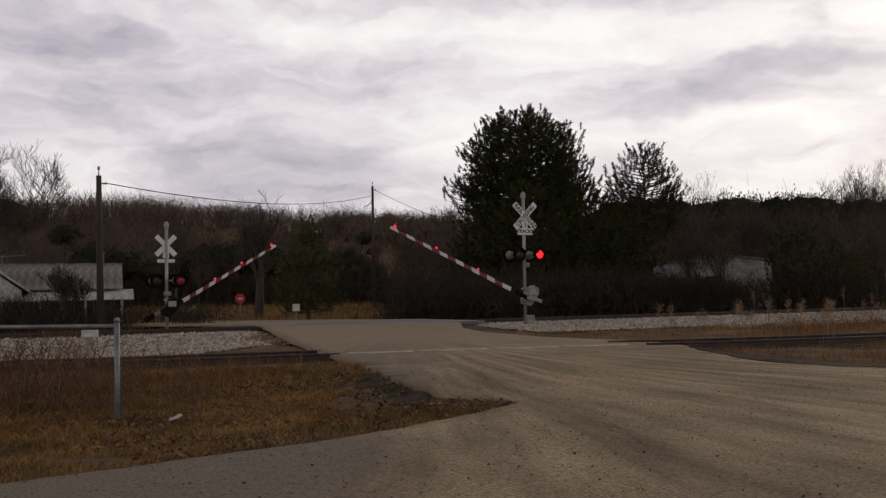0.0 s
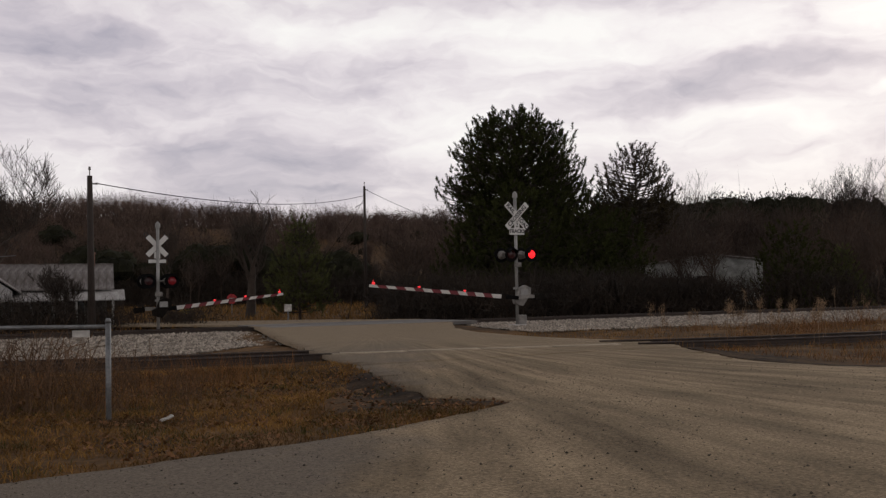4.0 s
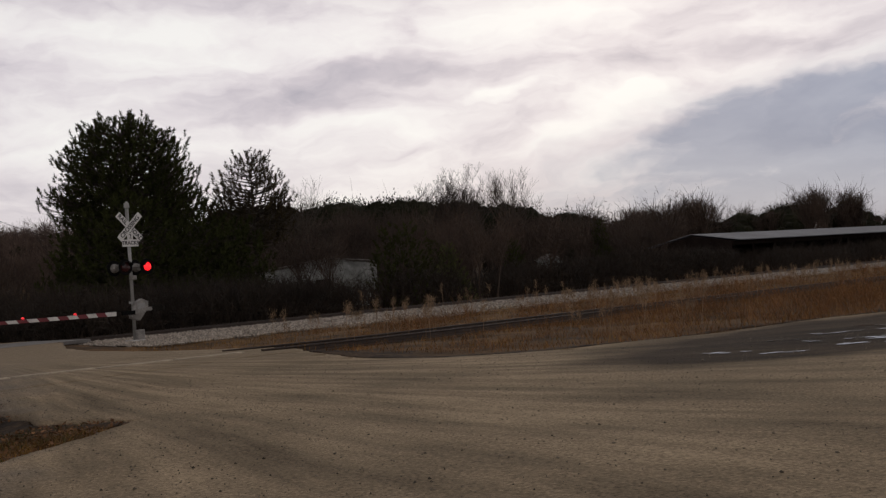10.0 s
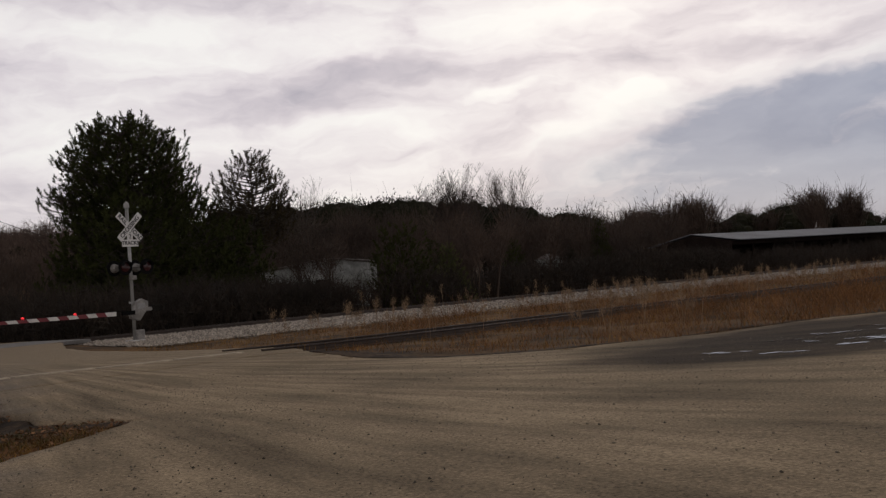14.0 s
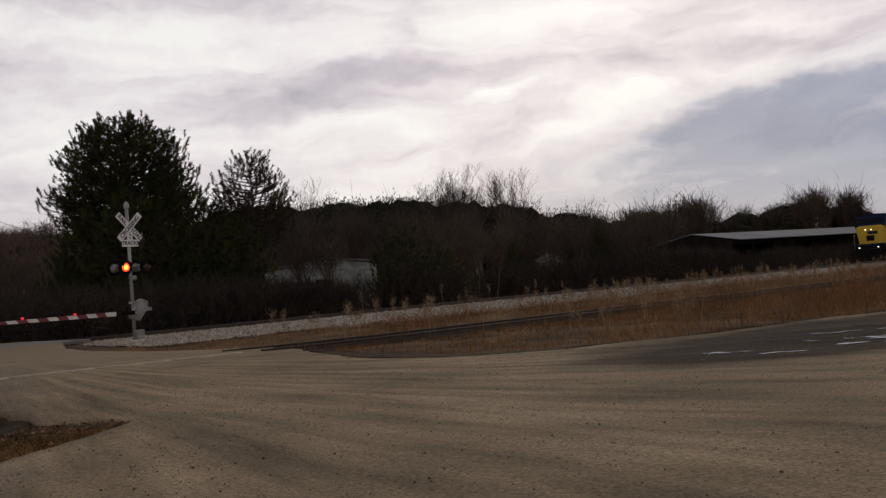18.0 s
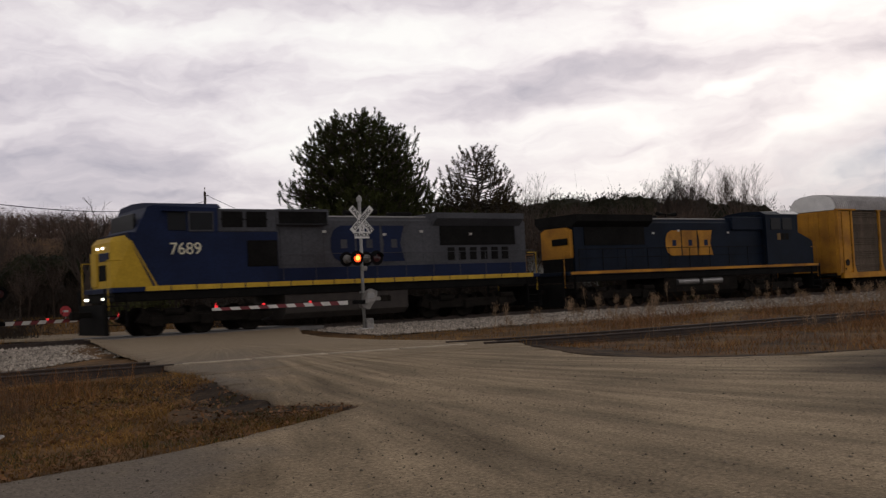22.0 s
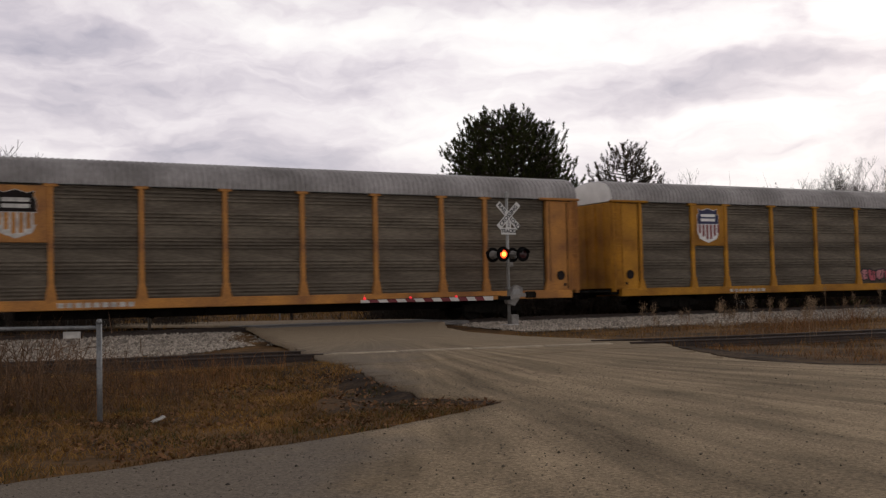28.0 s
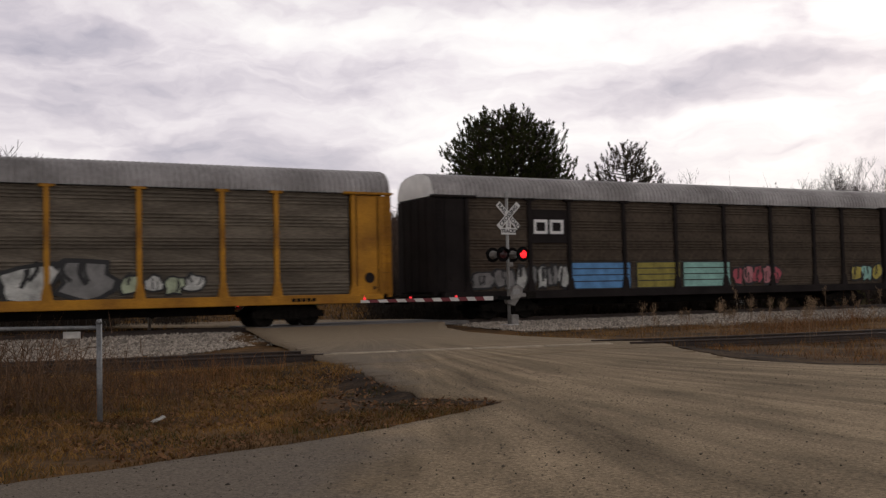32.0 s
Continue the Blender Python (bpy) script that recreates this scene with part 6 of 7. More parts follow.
def pine(at, h, seed, label, shape, n_limb, per=7, candle=.5, needle=.2, width=.017, count=34, loose=.5, material=None, name="pine_tree", upright=1.0, spread=1.0):
    """Evergreen: trunk, limbs to the crown's outline and clusters of needle candles. shape: (metres below the top, radius)."""
    g = np.random.default_rng(seed)
    deep, rad = np.array([a for a, _ in shape]), np.array([b for _, b in shape])
    lean = g.uniform(-.012, .012, 2)
    axis = lambda z: np.array([lean[0] * z, lean[1] * z, z])
    trunk = [(axis(h * .97 * i / 10), axis(h * .97 * (i + 1) / 10), h * .016 * (1 - i / 10.6), h * .016 * (1 - (i + 1) / 10.6)) for i in range(10)]
    segs, base, way = [], [], []
    grid = np.linspace(deep[0], deep[-1], 200)
    wgt = np.interp(grid, deep, rad) + .9
    ds = np.interp((np.arange(n_limb) + g.uniform(0, 1, n_limb)) / n_limb, np.cumsum(wgt) / wgt.sum(), grid)
    for i, dp in enumerate(ds):
        az = i * 2.39996 + g.uniform(-.5, .5)
        R = np.interp(dp, deep, rad) * g.uniform(.80, 1.06)
        z = h - dp
        reach = R * g.uniform(.45, 1.0) ** .35
        e = axis(z) + np.array([np.cos(az) * reach, np.sin(az) * reach, 0])
        root = axis(max(h * .12, min(h * .94, z - .35 * reach * (1.0 - .5 * dp / deep[-1]))))
        mid = root * .45 + e * .55 - np.array([0, 0, .04 * reach])
        segs += [(root, mid, h * .0045, h * .003), (mid, e, h * .003, h * .0012)]
        out = np.array([np.cos(az), np.sin(az), 0])
        k = max(2, int(per * (.5 + .5 * reach / max(rad))))
        for j in range(k):
            b = e - (e - mid) * g.uniform(0, 1.1) * .9 + np.clip(g.normal(0, loose, 3), -1.5 * loose, 1.5 * loose) * np.array([1, 1, .7])
            segs.append((mid + (e - mid) * g.uniform(.2, .9), b, .014, .008))
            w = out * .45 * spread + np.array([0, 0, upright]) + g.normal(0, .28, 3)
            base.append(b)
            way.append(w / np.linalg.norm(w))
    tree = thing(name, label, "tree", Matrix.Translation(at), group="evergreens")
    v, f = seg_arrays(trunk, 8)
    part("trunk", raw_mesh("trunk", v, f), BARK, tree)
    v, f = seg_arrays(segs, 3)
    part("branchwork", raw_mesh("branchwork", v, f), BARK, tree)
    base, way = np.array(base), np.array(way)
    v, f = bottlebrush(g, base, way, count, candle * g.uniform(.6, 1.25, len(base)), needle, width)
    part("crown", raw_mesh("crown", v, f, False), material or NEEDLE, tree, "dark green tufted needles")
    return tree


def cedar(at, h, seed, label, wide=.26, material=None, name="cedar_tree"):
    return pine(at, h, seed, label, ((0, .05), (h * .3, wide * h * .45), (h * .7, wide * h * .85), (h * .93, wide * h)), int(30 * h), 6, .3, .16, .02, 20, .22, material or CEDAR, name)


def gz(x, y):
    return float(ground_z(np.array([x]), np.array([y]))[0])


def at_az(az, r, dz=0.0):
    p = azr(az, r)
    return Vector((p.x, p.y, gz(p.x, p.y) + dz))


# evergreens behind the track
DOME = ((0, 1.0), (.3, 2.2), (1.0, 3.2), (2.75, 4.3), (4.6, 5.1), (5.8, 5.0), (6.8, 3.8))
pine(at_az(3.85, 66), 13.25, 11, "tall round-crowned dark green pine behind the track", DOME, 400, 11, .46, .19, .021, 40, .34)
pine(at_az(10.5, 70), 11.4, 12, "thinner brownish-green pine with open crown", ((0, .4), (.6, 1.3), (2.1, 2.6), (3.5, 3.3), (4.8, 3.1), (6.2, 2.2)), 150, 8, .5, .18, .019, 36, .30, CEDAR_DRY)
THICKET = lambda w: ((0, .6), (1.2, w * .75), (3.0, w), (5.0, w), (7.4, w * .9))
pine(at_az(7.0, 74), 9.4, 13, "dark pine filling between two taller ones", THICKET(3.4), 130, 8, .6, .26, .034, 26, .5)
pine(at_az(1.7, 64), 6.9, 14, "low dark pine under the tall crown", THICKET(2.6), 120, 8, .6, .26, .034, 26, .5)
pine(at_az(4.0, 62), 8.0, 15, "low dark pine behind the signal mast", THICKET(3.4), 150, 8, .6, .26, .034, 26, .5)
pine(at_az(7.4, 64), 6.6, 21, "bushy dark pine in the shade of taller ones", THICKET(2.6), 110, 8, .6, .26, .034, 26, .5)
pine(at_az(9.3, 66), 6.4, 22, "shaded green pine below the open crown", THICKET(2.3), 100, 8, .6, .26, .034, 26, .5)
pine(at_az(18.4, 68), 5.4, 16, "low shaded evergreen at the wood's edge", THICKET(2.0), 80, 8, .5, .24, .032, 24, .45)
pine(at_az(-8.4, 63), 6.3, 17, "bushy olive-green young pine at the field's edge", ((0, .1), (.8, .75), (2.2, 1.6), (3.6, 2.2), (4.9, 2.25), (5.5, 1.7)), 120, 8, .42, .18, .019, 34, .3, CEDAR)
cedar(at_az(29.6, 92), 6.3, 18, "dark pointed cedar by the woods", wide=.27, material=NEEDLE)
cedar(at_az(24.8, 85), 4.6, 19, "small dark cedar in the brush", wide=.34, material=NEEDLE)
cedar(at_az(21.2, 72), 4.2, 20, "squat olive cedar in the brush", wide=.45)
cedar(at_az(20.2, 80), 5.0, 23, "dull green cedar behind the brush", wide=.4, material=NEEDLE)
# single bare trees on the skyline
bare_tree("bare_tree", at_az(14.1, 120), 15.8, 31, "slender bare tree above the woods", 4, 3)
bare_tree("bare_tree", at_az(21.3, 125), 16.2, 32, "pale bare tree with a fan of fine twigs", 5, 3, up=1.1)
bare_tree("bare_tree", at_az(24.6, 110), 14.2, 33, "bare tree with thick bent limbs above the woods", 4, 3, r=.24, up=.9)
bare_tree("bare_tree", at_az(22.8, 122), 15.0, 34, "bare tree with upright limbs", 4, 3, up=1.0)
bare_tree("bare_tree", at_az(-25.4, 64), 11.6, 35, "spreading bare tree by the old house", 5, 3, up=.35)
bare_tree("bare_tree", at_az(-21.6, 53), 3.6, 36, "small twiggy bare tree before the old house", 4, 3, up=.5)
bare_tree("bare_tree", at_az(-20.6, 54), 3.0, 39, "small twiggy bare tree before the old house", 4, 3, up=.5)
bare_tree("bare_tree", at_az(-15.6, 95), 9.0, 37, "gnarled bare tree behind the far signal", 4, 3, up=.4)


def woods(name, spots, protos, material, label, seed):
    """Many small trees in one mesh: turned and scaled copies of a few limb meshes."""
    g = np.random.default_rng(seed)
    vs, fs, k = [], [], 0
    for (x, y, z, h) in spots:
        v, f = protos[g.integers(len(protos))]
        a = g.uniform(0, 6.28)
        c, s_ = np.cos(a), np.sin(a)
        q = v * np.array([h * g.uniform(.85, 1.25)] * 2 + [h])
        vs.append(np.stack([q[:, 0] * c - q[:, 1] * s_ + x, q[:, 0] * s_ + q[:, 1] * c + y, q[:, 2] + z], -1))
        fs.append(f + k)
        k += len(v)
    return solid(name, raw_mesh(name, np.concatenate(vs), np.concatenate(fs), False), material, label, "woods", kind="stuff")


def proto_bare(seed, twigs=6, r=.013, up=.7):
    """Light tree for far woods: forked limbs and a haze of thin twig blades."""
    g = random.Random(seed)
    segs = limb_segs(g, 1.0, 2, 3, .5, r, up)
    k = max(s[1][2] for s in segs) * 1.12
    segs = [(np.array(a) / k, np.array(b) / k, max(ra / k, .003), max(rb / k, .002)) for a, b, ra, rb in segs]
    v, f = seg_arrays(segs, 3)
    tri = np.concatenate([f[:, [0, 1, 2]], f[:, [0, 2, 3]]])
    h = np.random.default_rng(seed)
    ends = [s for s in segs if s[2] < .0085]
    c = np.array([np.array(s[0]) + (np.array(s[1]) - np.array(s[0])) * h.random() for s in ends for _ in range(twigs)])
    d = np.array([(np.array(s[1]) - np.array(s[0])) / (np.linalg.norm(np.array(s[1]) - np.array(s[0])) + 1e-9) for s in ends for _ in range(twigs)])
    w, q = tufts(h, c, d, 1, .085, .0024)
    return np.concatenate([v, w]), np.concatenate([tri, q + len(v)])


def ribbons(segs, g):
    """Thin flat twigs, one triangle each."""
    p0, p1 = np.array([s[0] for s in segs], float), np.array([s[1] for s in segs], float)
    r = np.array([s[2] for s in segs])[:, None] * 1.3
    side = np.cross(p1 - p0, g.normal(0, 1, p0.shape))
    side /= np.linalg.norm(side, axis=1)[:, None] + 1e-9
    v = np.stack([p0 - side * r, p0 + side * r, p1], 1).reshape(-1, 3)
    return v, np.arange(len(v)).reshape(-1, 3)


def proto_brush(seed, n=70):
    g = np.random.default_rng(seed)
    segs = []
    for i in range(n):
        p = np.array([g.normal(0, .35), g.normal(0, .35), 0])
        w = np.array([g.normal(0, .35), g.normal(0, .35), 1]) * g.uniform(.4, 1.0)
        m = p + w * .5 + g.normal(0, .05, 3)
        segs += [(p, m, .008, .006), (m, p + w + g.normal(0, .08, 3), .006, .003)]
        for j in range(3):
            q = m + (w * .5) * g.uniform(0, .8)
            segs.append((q, q + g.normal(0, .16, 3) + np.array([0, 0, .1]), .005, .002))
    return ribbons(segs, g)


def proto_puff(seed, n=900):
    """Round-topped far pine: a dark lumpy heart of the crown and a fringe of needle tufts."""
    g = np.random.default_rng(seed)
    lumps = [(0, 0, .70, .24)] + [(.20 * math.cos(a), .20 * math.sin(a), g.uniform(.52, .74), g.uniform(.15, .21)) for a in np.arange(6) * 1.047]
    vs, fs, k = [], [], 0
    for x, y, z, r in lumps:
        lat, lon = np.linspace(-1.35, 1.4, 6), np.arange(9) * 2 * np.pi / 9
        A, B = np.meshgrid(lat, lon, indexing="ij")
        q = np.stack([np.cos(A) * np.cos(B), np.cos(A) * np.sin(B), np.sin(A)], -1) * r * .86 * g.uniform(.8, 1.15, A.shape + (1,))
        vs.append(q.reshape(-1, 3) + (x, y, z))
        i = np.arange(54).reshape(6, 9)
        j = np.roll(i, -1, 1)
        f = np.concatenate([np.stack([i[:-1], j[:-1], j[1:]], -1).reshape(-1, 3), np.stack([i[:-1], j[1:], i[1:]], -1).reshape(-1, 3)])
        fs.append(f + k)
        k += 54
        c = g.normal(0, 1, (n // 7, 3))
        c /= np.linalg.norm(c, axis=1)[:, None]
        w, t = tufts(g, c * r * .92 + (x, y, z), c + (0, 0, .4), 2, .036, .006)
        vs.append(w)
        fs.append(t + k)
        k += len(w)
    w, t = seg_arrays([(np.array([0, 0, 0]), np.array([0, 0, .6]), .016, .010)], 4)
    vs.append(w)
    fs.append(np.concatenate([t[:, [0, 1, 2]], t[:, [0, 2, 3]]]) + k)
    return np.concatenate(vs), np.concatenate(fs)


def proto_fan(seed, n=46, lean=.55):
    """Far bare tree: a trunk that splits into a rounded fan of fine twigs."""
    g = np.random.default_rng(seed)
    segs = [(np.array([0, 0, 0]), np.array([0, 0, .45]), .012, .008), (np.array([0, 0, .45]), np.array([0, 0, .8]), .008, .003)]
    for i in range(n):
        z = g.uniform(.22, .72)
        a, o = i * 2.4, g.uniform(.25, 1.0) * lean
        w = np.array([np.cos(a) * o, np.sin(a) * o, 1.0])
        ln = (.98 - z) * g.uniform(.65, 1.0)
        p = np.array([0, 0, z])
        e = p + w * ln * .8
        segs.append((p, e, .0042, .002))
        for j in range(5):
            q = p + (e - p) * g.uniform(.3, 1.0)
            w2 = w * .6 + g.normal(0, .4, 3) + (0, 0, .25)
            t = q + w2 * g.uniform(.08, .2)
            segs.append((q, t, .0026, .001))
            for l_ in range(2):
                m = q + (t - q) * g.uniform(.3, 1)
                segs.append((m, m + (w2 + g.normal(0, .5, 3)) * .08, .0018, .001))
    return ribbons(segs, g)


rngw = np.random.default_rng(77)
PB = [proto_bare(s) for s in (1, 2, 3, 4, 5)]
PFAN = [proto_fan(s) for s in (1, 2, 3, 4)]
PBR = [proto_brush(s) for s in (5, 6, 7)]
PPF = [proto_puff(s) for s in (8, 9, 10)]


def spots(n, az0, az1, r0, r1, h0, h1, dmin=43.5, avoid=None):
    out = []
    for _ in range(n * 60):
        if len(out) == n:
            break
        az, r = rngw.uniform(az0, az1), math.sqrt(rngw.uniform(r0 * r0, r1 * r1))
        x, y = math.sin(radians(az)) * r, math.cos(radians(az)) * r
        s, d = sd(x, y)
        if d < dmin or (avoid and avoid(x, y, az, r)):
            continue
        out.append((x, y, 0, rngw.uniform(h0, h1)))
    z = ground_z(np.array([o[0] for o in out]), np.array([o[1] for o in out]))
    return [(x, y, float(q) - .05, h) for (x, y, _, h), q in zip(out, z)]


clear_field = lambda x, y, az, r: (-21 < az < -3.2 and r < 104) or (10.3 < az < 17.2 and r < 96 and (x * 7.3) % 1 > .15)
# height of the skyline over the horizon along the view: azimuth, degrees
SKYLINE = ((-36, -24, -17, -12.8, -9, -3.5, -1.5, 0, 13, 16.5, 18.5, 21, 24, 27, 28.5, 34, 37, 42, 44, 46, 62), (5.3, 5.2, 4.7, 4.9, 4.4, 4.5, 4.8, 4.9, 5.0, 4.95, 4.9, 4.75, 4.3, 3.8, 3.25, 3.2, 3.05, 3.1, 2.3, 2.1, 2.1))


def skyline(n, az0, az1, r0, r1, lo, hi):
    """Trees whose tops stay between two shares of the skyline's height."""
    out = []
    for x, y, z, _ in spots(n, az0, az1, r0, r1, 1, 2):
        r, az = math.hypot(x, y), math.degrees(math.atan2(x, y))
        top = EYE[2] + r * math.tan(radians(np.interp(az, *SKYLINE) * rngw.uniform(lo, hi)))
        out.append((x, y, z, max(3.0, top - z)))
    return out


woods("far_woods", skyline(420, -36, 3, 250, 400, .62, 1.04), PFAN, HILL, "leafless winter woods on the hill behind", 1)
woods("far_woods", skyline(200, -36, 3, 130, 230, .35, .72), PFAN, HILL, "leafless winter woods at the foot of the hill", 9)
woods("woods", spots(220, -3, 34, 66, 150, 5, 9.5, avoid=clear_field) + spots(120, -34, -4, 106, 190, 4.5, 7.5), PB, BARK_FAR, "dark leafless woods behind the track", 2)
woods("woods", skyline(150, 2, 34, 110, 170, .55, .9), PFAN, BARK_FAR, "brown bare trees below the pine ridge", 10)
woods("woods", skyline(70, 28, 60, 190, 260, .7, 1.0) + skyline(9, 34.2, 36.2, 180, 200, 1.06, 1.16) + skyline(12, 40.3, 43.3, 170, 190, 1.0, 1.18) + skyline(6, 31.2, 33, 180, 200, .95, 1.06), PFAN, BARK_FAR, "bare trees behind the long shed", 8)
woods("evergreen_woods", skyline(74, 8, 28.2, 165, 200, .90, 1.10) + skyline(80, 4, 30, 130, 165, .6, .8), PPF, RIDGE, "dark rounded pine tops along the ridge", 3)
woods("evergreen_woods", skyline(46, 27, 60, 190, 260, .68, .98) + skyline(40, -34, 0, 220, 330, .55, .9) + skyline(26, -20, -5, 110, 130, .45, .72), PPF, RIDGE, "scattered dark evergreens among bare woods", 4)
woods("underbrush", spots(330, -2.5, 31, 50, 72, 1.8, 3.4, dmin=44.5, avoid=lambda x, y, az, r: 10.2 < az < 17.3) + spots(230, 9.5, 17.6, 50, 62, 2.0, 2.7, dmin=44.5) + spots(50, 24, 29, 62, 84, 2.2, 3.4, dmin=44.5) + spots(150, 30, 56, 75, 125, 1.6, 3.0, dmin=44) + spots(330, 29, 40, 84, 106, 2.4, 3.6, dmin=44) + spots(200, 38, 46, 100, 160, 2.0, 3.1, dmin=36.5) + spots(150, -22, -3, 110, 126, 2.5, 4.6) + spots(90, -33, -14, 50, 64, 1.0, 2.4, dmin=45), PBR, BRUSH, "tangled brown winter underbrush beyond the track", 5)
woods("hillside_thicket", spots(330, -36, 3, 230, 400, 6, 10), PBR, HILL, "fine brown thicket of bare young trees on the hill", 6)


# ---- buildings, poles, fence and signs ----
TIN = mat("weathered_tin_roof", (0.24, 0.225, 0.215), 0.6, metal=0.3, vary=0.4, scale=0.9, tint=(0.10, 0.078, 0.065), fine=4, stretch=(3, .6, .6))
TIN_PALE = mat("pale_tin_roof", (0.40, 0.39, 0.38), 0.6, metal=0.3, vary=0.25, scale=0.9, tint=(0.24, 0.22, 0.20), fine=4, stretch=(3, .6, .6))
CLAP = mat("grey_board_wall", (0.11, 0.10, 0.095), 0.9, vary=0.3, scale=1.5, fine=8)
CLAPW = mat("flaking_white_wall", (0.42, 0.41, 0.39), 0.85, vary=0.25, scale=1.2, fine=6)
SHEDW = mat("dark_shed_boards", (0.020, 0.014, 0.012), 0.95, spec=.05, vary=0.3, scale=1.0)
METALW = mat("pale_metal_siding", (0.32, 0.33, 0.31), 0.65, metal=0.2, vary=0.4, scale=0.6, fine=2)
DARKWIN = mat("dark_window_glass", (0.015, 0.016, 0.018), 0.15, vary=0.1)
PIPE = mat("galvanised_pipe", (0.20, 0.205, 0.205), 0.5, metal=0.5, vary=0.25, scale=6)
STOPRED = mat("faded_red_sign", (0.42, 0.03, 0.035), 0.55, vary=0.1)
SIGNYEL = mat("yellow_sign", (0.50, 0.33, 0.03), 0.55, vary=0.1)


def house(at):
    h = thing("house", "small old house with tin roof and porch beyond the track", "house", at)
    part("wall", Mesh().box(-5.2, 4.0, 0, 6.0, -.3, 2.5), CLAP, h, "grey board walls")
    part("gable_wall", Mesh().prism([(-3.6, 2.3), (-.6, 2.3), (-2.1, 3.40)], "y", -1.6, .2), CLAPW, h, "flaking white gable")
    part("wing_wall", Mesh().box(-3.6, -.6, -1.6, .1, -.3, 2.32), CLAPW, h)
    sheet_f = Mesh().prism([(-.5, 2.30), (3.0, 3.72), (3.0, 3.77), (-.5, 2.35)], "x", 0, .40).tube((.405, -.5, 2.35), (.405, 3.0, 3.77), .025, .025, 5).data("roof_sheet")
    sheet_b = Mesh().prism([(6.5, 2.30), (3.0, 3.72), (3.0, 3.77), (6.5, 2.35)], "x", 0, .40).data("roof_sheet")
    roof = part("roof", Mesh().tube((-5.6, 3.0, 3.77), (4.36, 3.0, 3.77), .05, .05, 6), TIN, h, "rusty standing-seam tin roof")
    for me in (sheet_f, sheet_b):
        me.materials.append(TIN)
        for i in range(24):
            ob = new("roof_sheet", me)
            ob.parent = roof
            ob.matrix_basis = pose(-5.6 + i * .415, 0, 0)
    wing = Mesh().prism([(-4.0, 2.16), (-2.1, 3.50), (-2.1, 3.56), (-4.0, 2.22)], "y", -1.9, 2.4).prism([(-.2, 2.16), (-2.1, 3.50), (-2.1, 3.56), (-.2, 2.22)], "y", -1.9, 2.4)
    part("wing_roof", wing, TIN, h)
    part("antenna", Mesh().tube((-1.9, 2.6, 3.5), (-1.9, 2.6, 4.3), .02, .02, 5).tube((-3.2, 2.6, 4.1), (-.7, 2.6, 4.28), .018, .018, 5).tube((-2.6, 2.3, 4.14), (-2.6, 2.9, 4.14), .012, .012, 4).tube((-1.4, 2.3, 4.23), (-1.4, 2.9, 4.23), .012, .012, 4), PIPE, h, "old television antenna")
    part("porch_roof", Mesh().prism([(-2.3, 1.72), (-.05, 2.25), (-.05, 2.30), (-2.3, 1.77)], "x", -3.9, 4.9), TIN_PALE, h, "pale tin porch roof")
    for x in (-1.5, .3, 1.4, 2.5, 4.3):
        part("porch_post", Mesh().box(x - .06, x + .06, -2.2, -2.08, -.3, 1.76), CLAPW, h)
    part("porch_floor", Mesh().box(-1.7, 4.6, -2.3, 0, -.35, -.15), CLAP, h)
    for x in (-.6, 2.4):
        w = part("window", Mesh().box(x - .45, x + .45, -.06, .02, .5, 1.7), DARKWIN, h)
        part("window_frame", Mesh().box(x - .52, x + .52, -.08, -.02, 1.7, 1.78).box(x - .52, x + .52, -.08, -.02, .42, .5).box(x - .52, x - .45, -.08, -.02, .5, 1.7).box(x + .45, x + .52, -.08, -.02, .5, 1.7), CLAPW, w)
    part("door", Mesh().box(.55, 1.35, -.06, .02, -.25, 1.75), CLAPW, h)
    part("window", Mesh().box(-2.5, -1.7, -1.66, -1.58, .5, 1.6), DARKWIN, h)
    part("chimney", Mesh().box(3.2, 3.4, 2.7, 2.9, 3.2, 4.45, .02).box(3.17, 3.43, 2.67, 2.93, 4.35, 4.42), mat("old_brick", (0.20, 0.11, 0.08), 0.9, vary=0.3), h)
    return h


p = at_az(-22.6, 58)
house(Matrix.Translation((p.x, p.y, p.z + .0)) @ pose(0, 0, 0, 0, 0, 19))


def utility_pole(at, h, label, arm, lean=0.0):
    p = thing("utility_pole", label, "utility pole", Matrix.Translation(at) @ pose(0, 0, 0, 0, lean, 0), group="utility poles")
    part("pole", Mesh().tube((0, 0, -.3), (0, 0, h), .17, .11, 12), MAT_WOODPOLE, p, smooth=True)
    part("pole_pin", Mesh().tube((0, 0, h), (0, 0, h + .35), .03, .02, 6).tube((0, 0, h + .25), (0, 0, h + .40), .06, .05, 8), ALU, p)
    part("insulator", Mesh().tube((.12, 0, h - .35), (.34, 0, h - .35), .03, .05, 8), ALU, p)
    if arm:
        part("guy_bracket", Mesh().tube((0, 0, h - 1.5), (-.9, 0, h - 2.0), .03, .03, 6), HOOD, p)
    return p


pole_a, pole_b = at_az(-19.4, 46.5), at_az(-4.72, 96)
HA, HB = 6.48 - pole_a.z, 11.35 - pole_b.z
utility_pole(pole_a, HA, "dark weathered wooden utility pole by the track", False, -.6)
utility_pole(pole_b, HB, "tall thin wooden utility pole beyond the field", True)
utility_pole(at_az(-10.3, 118), 9.6, "distant wooden pole in front of bare woods", False)


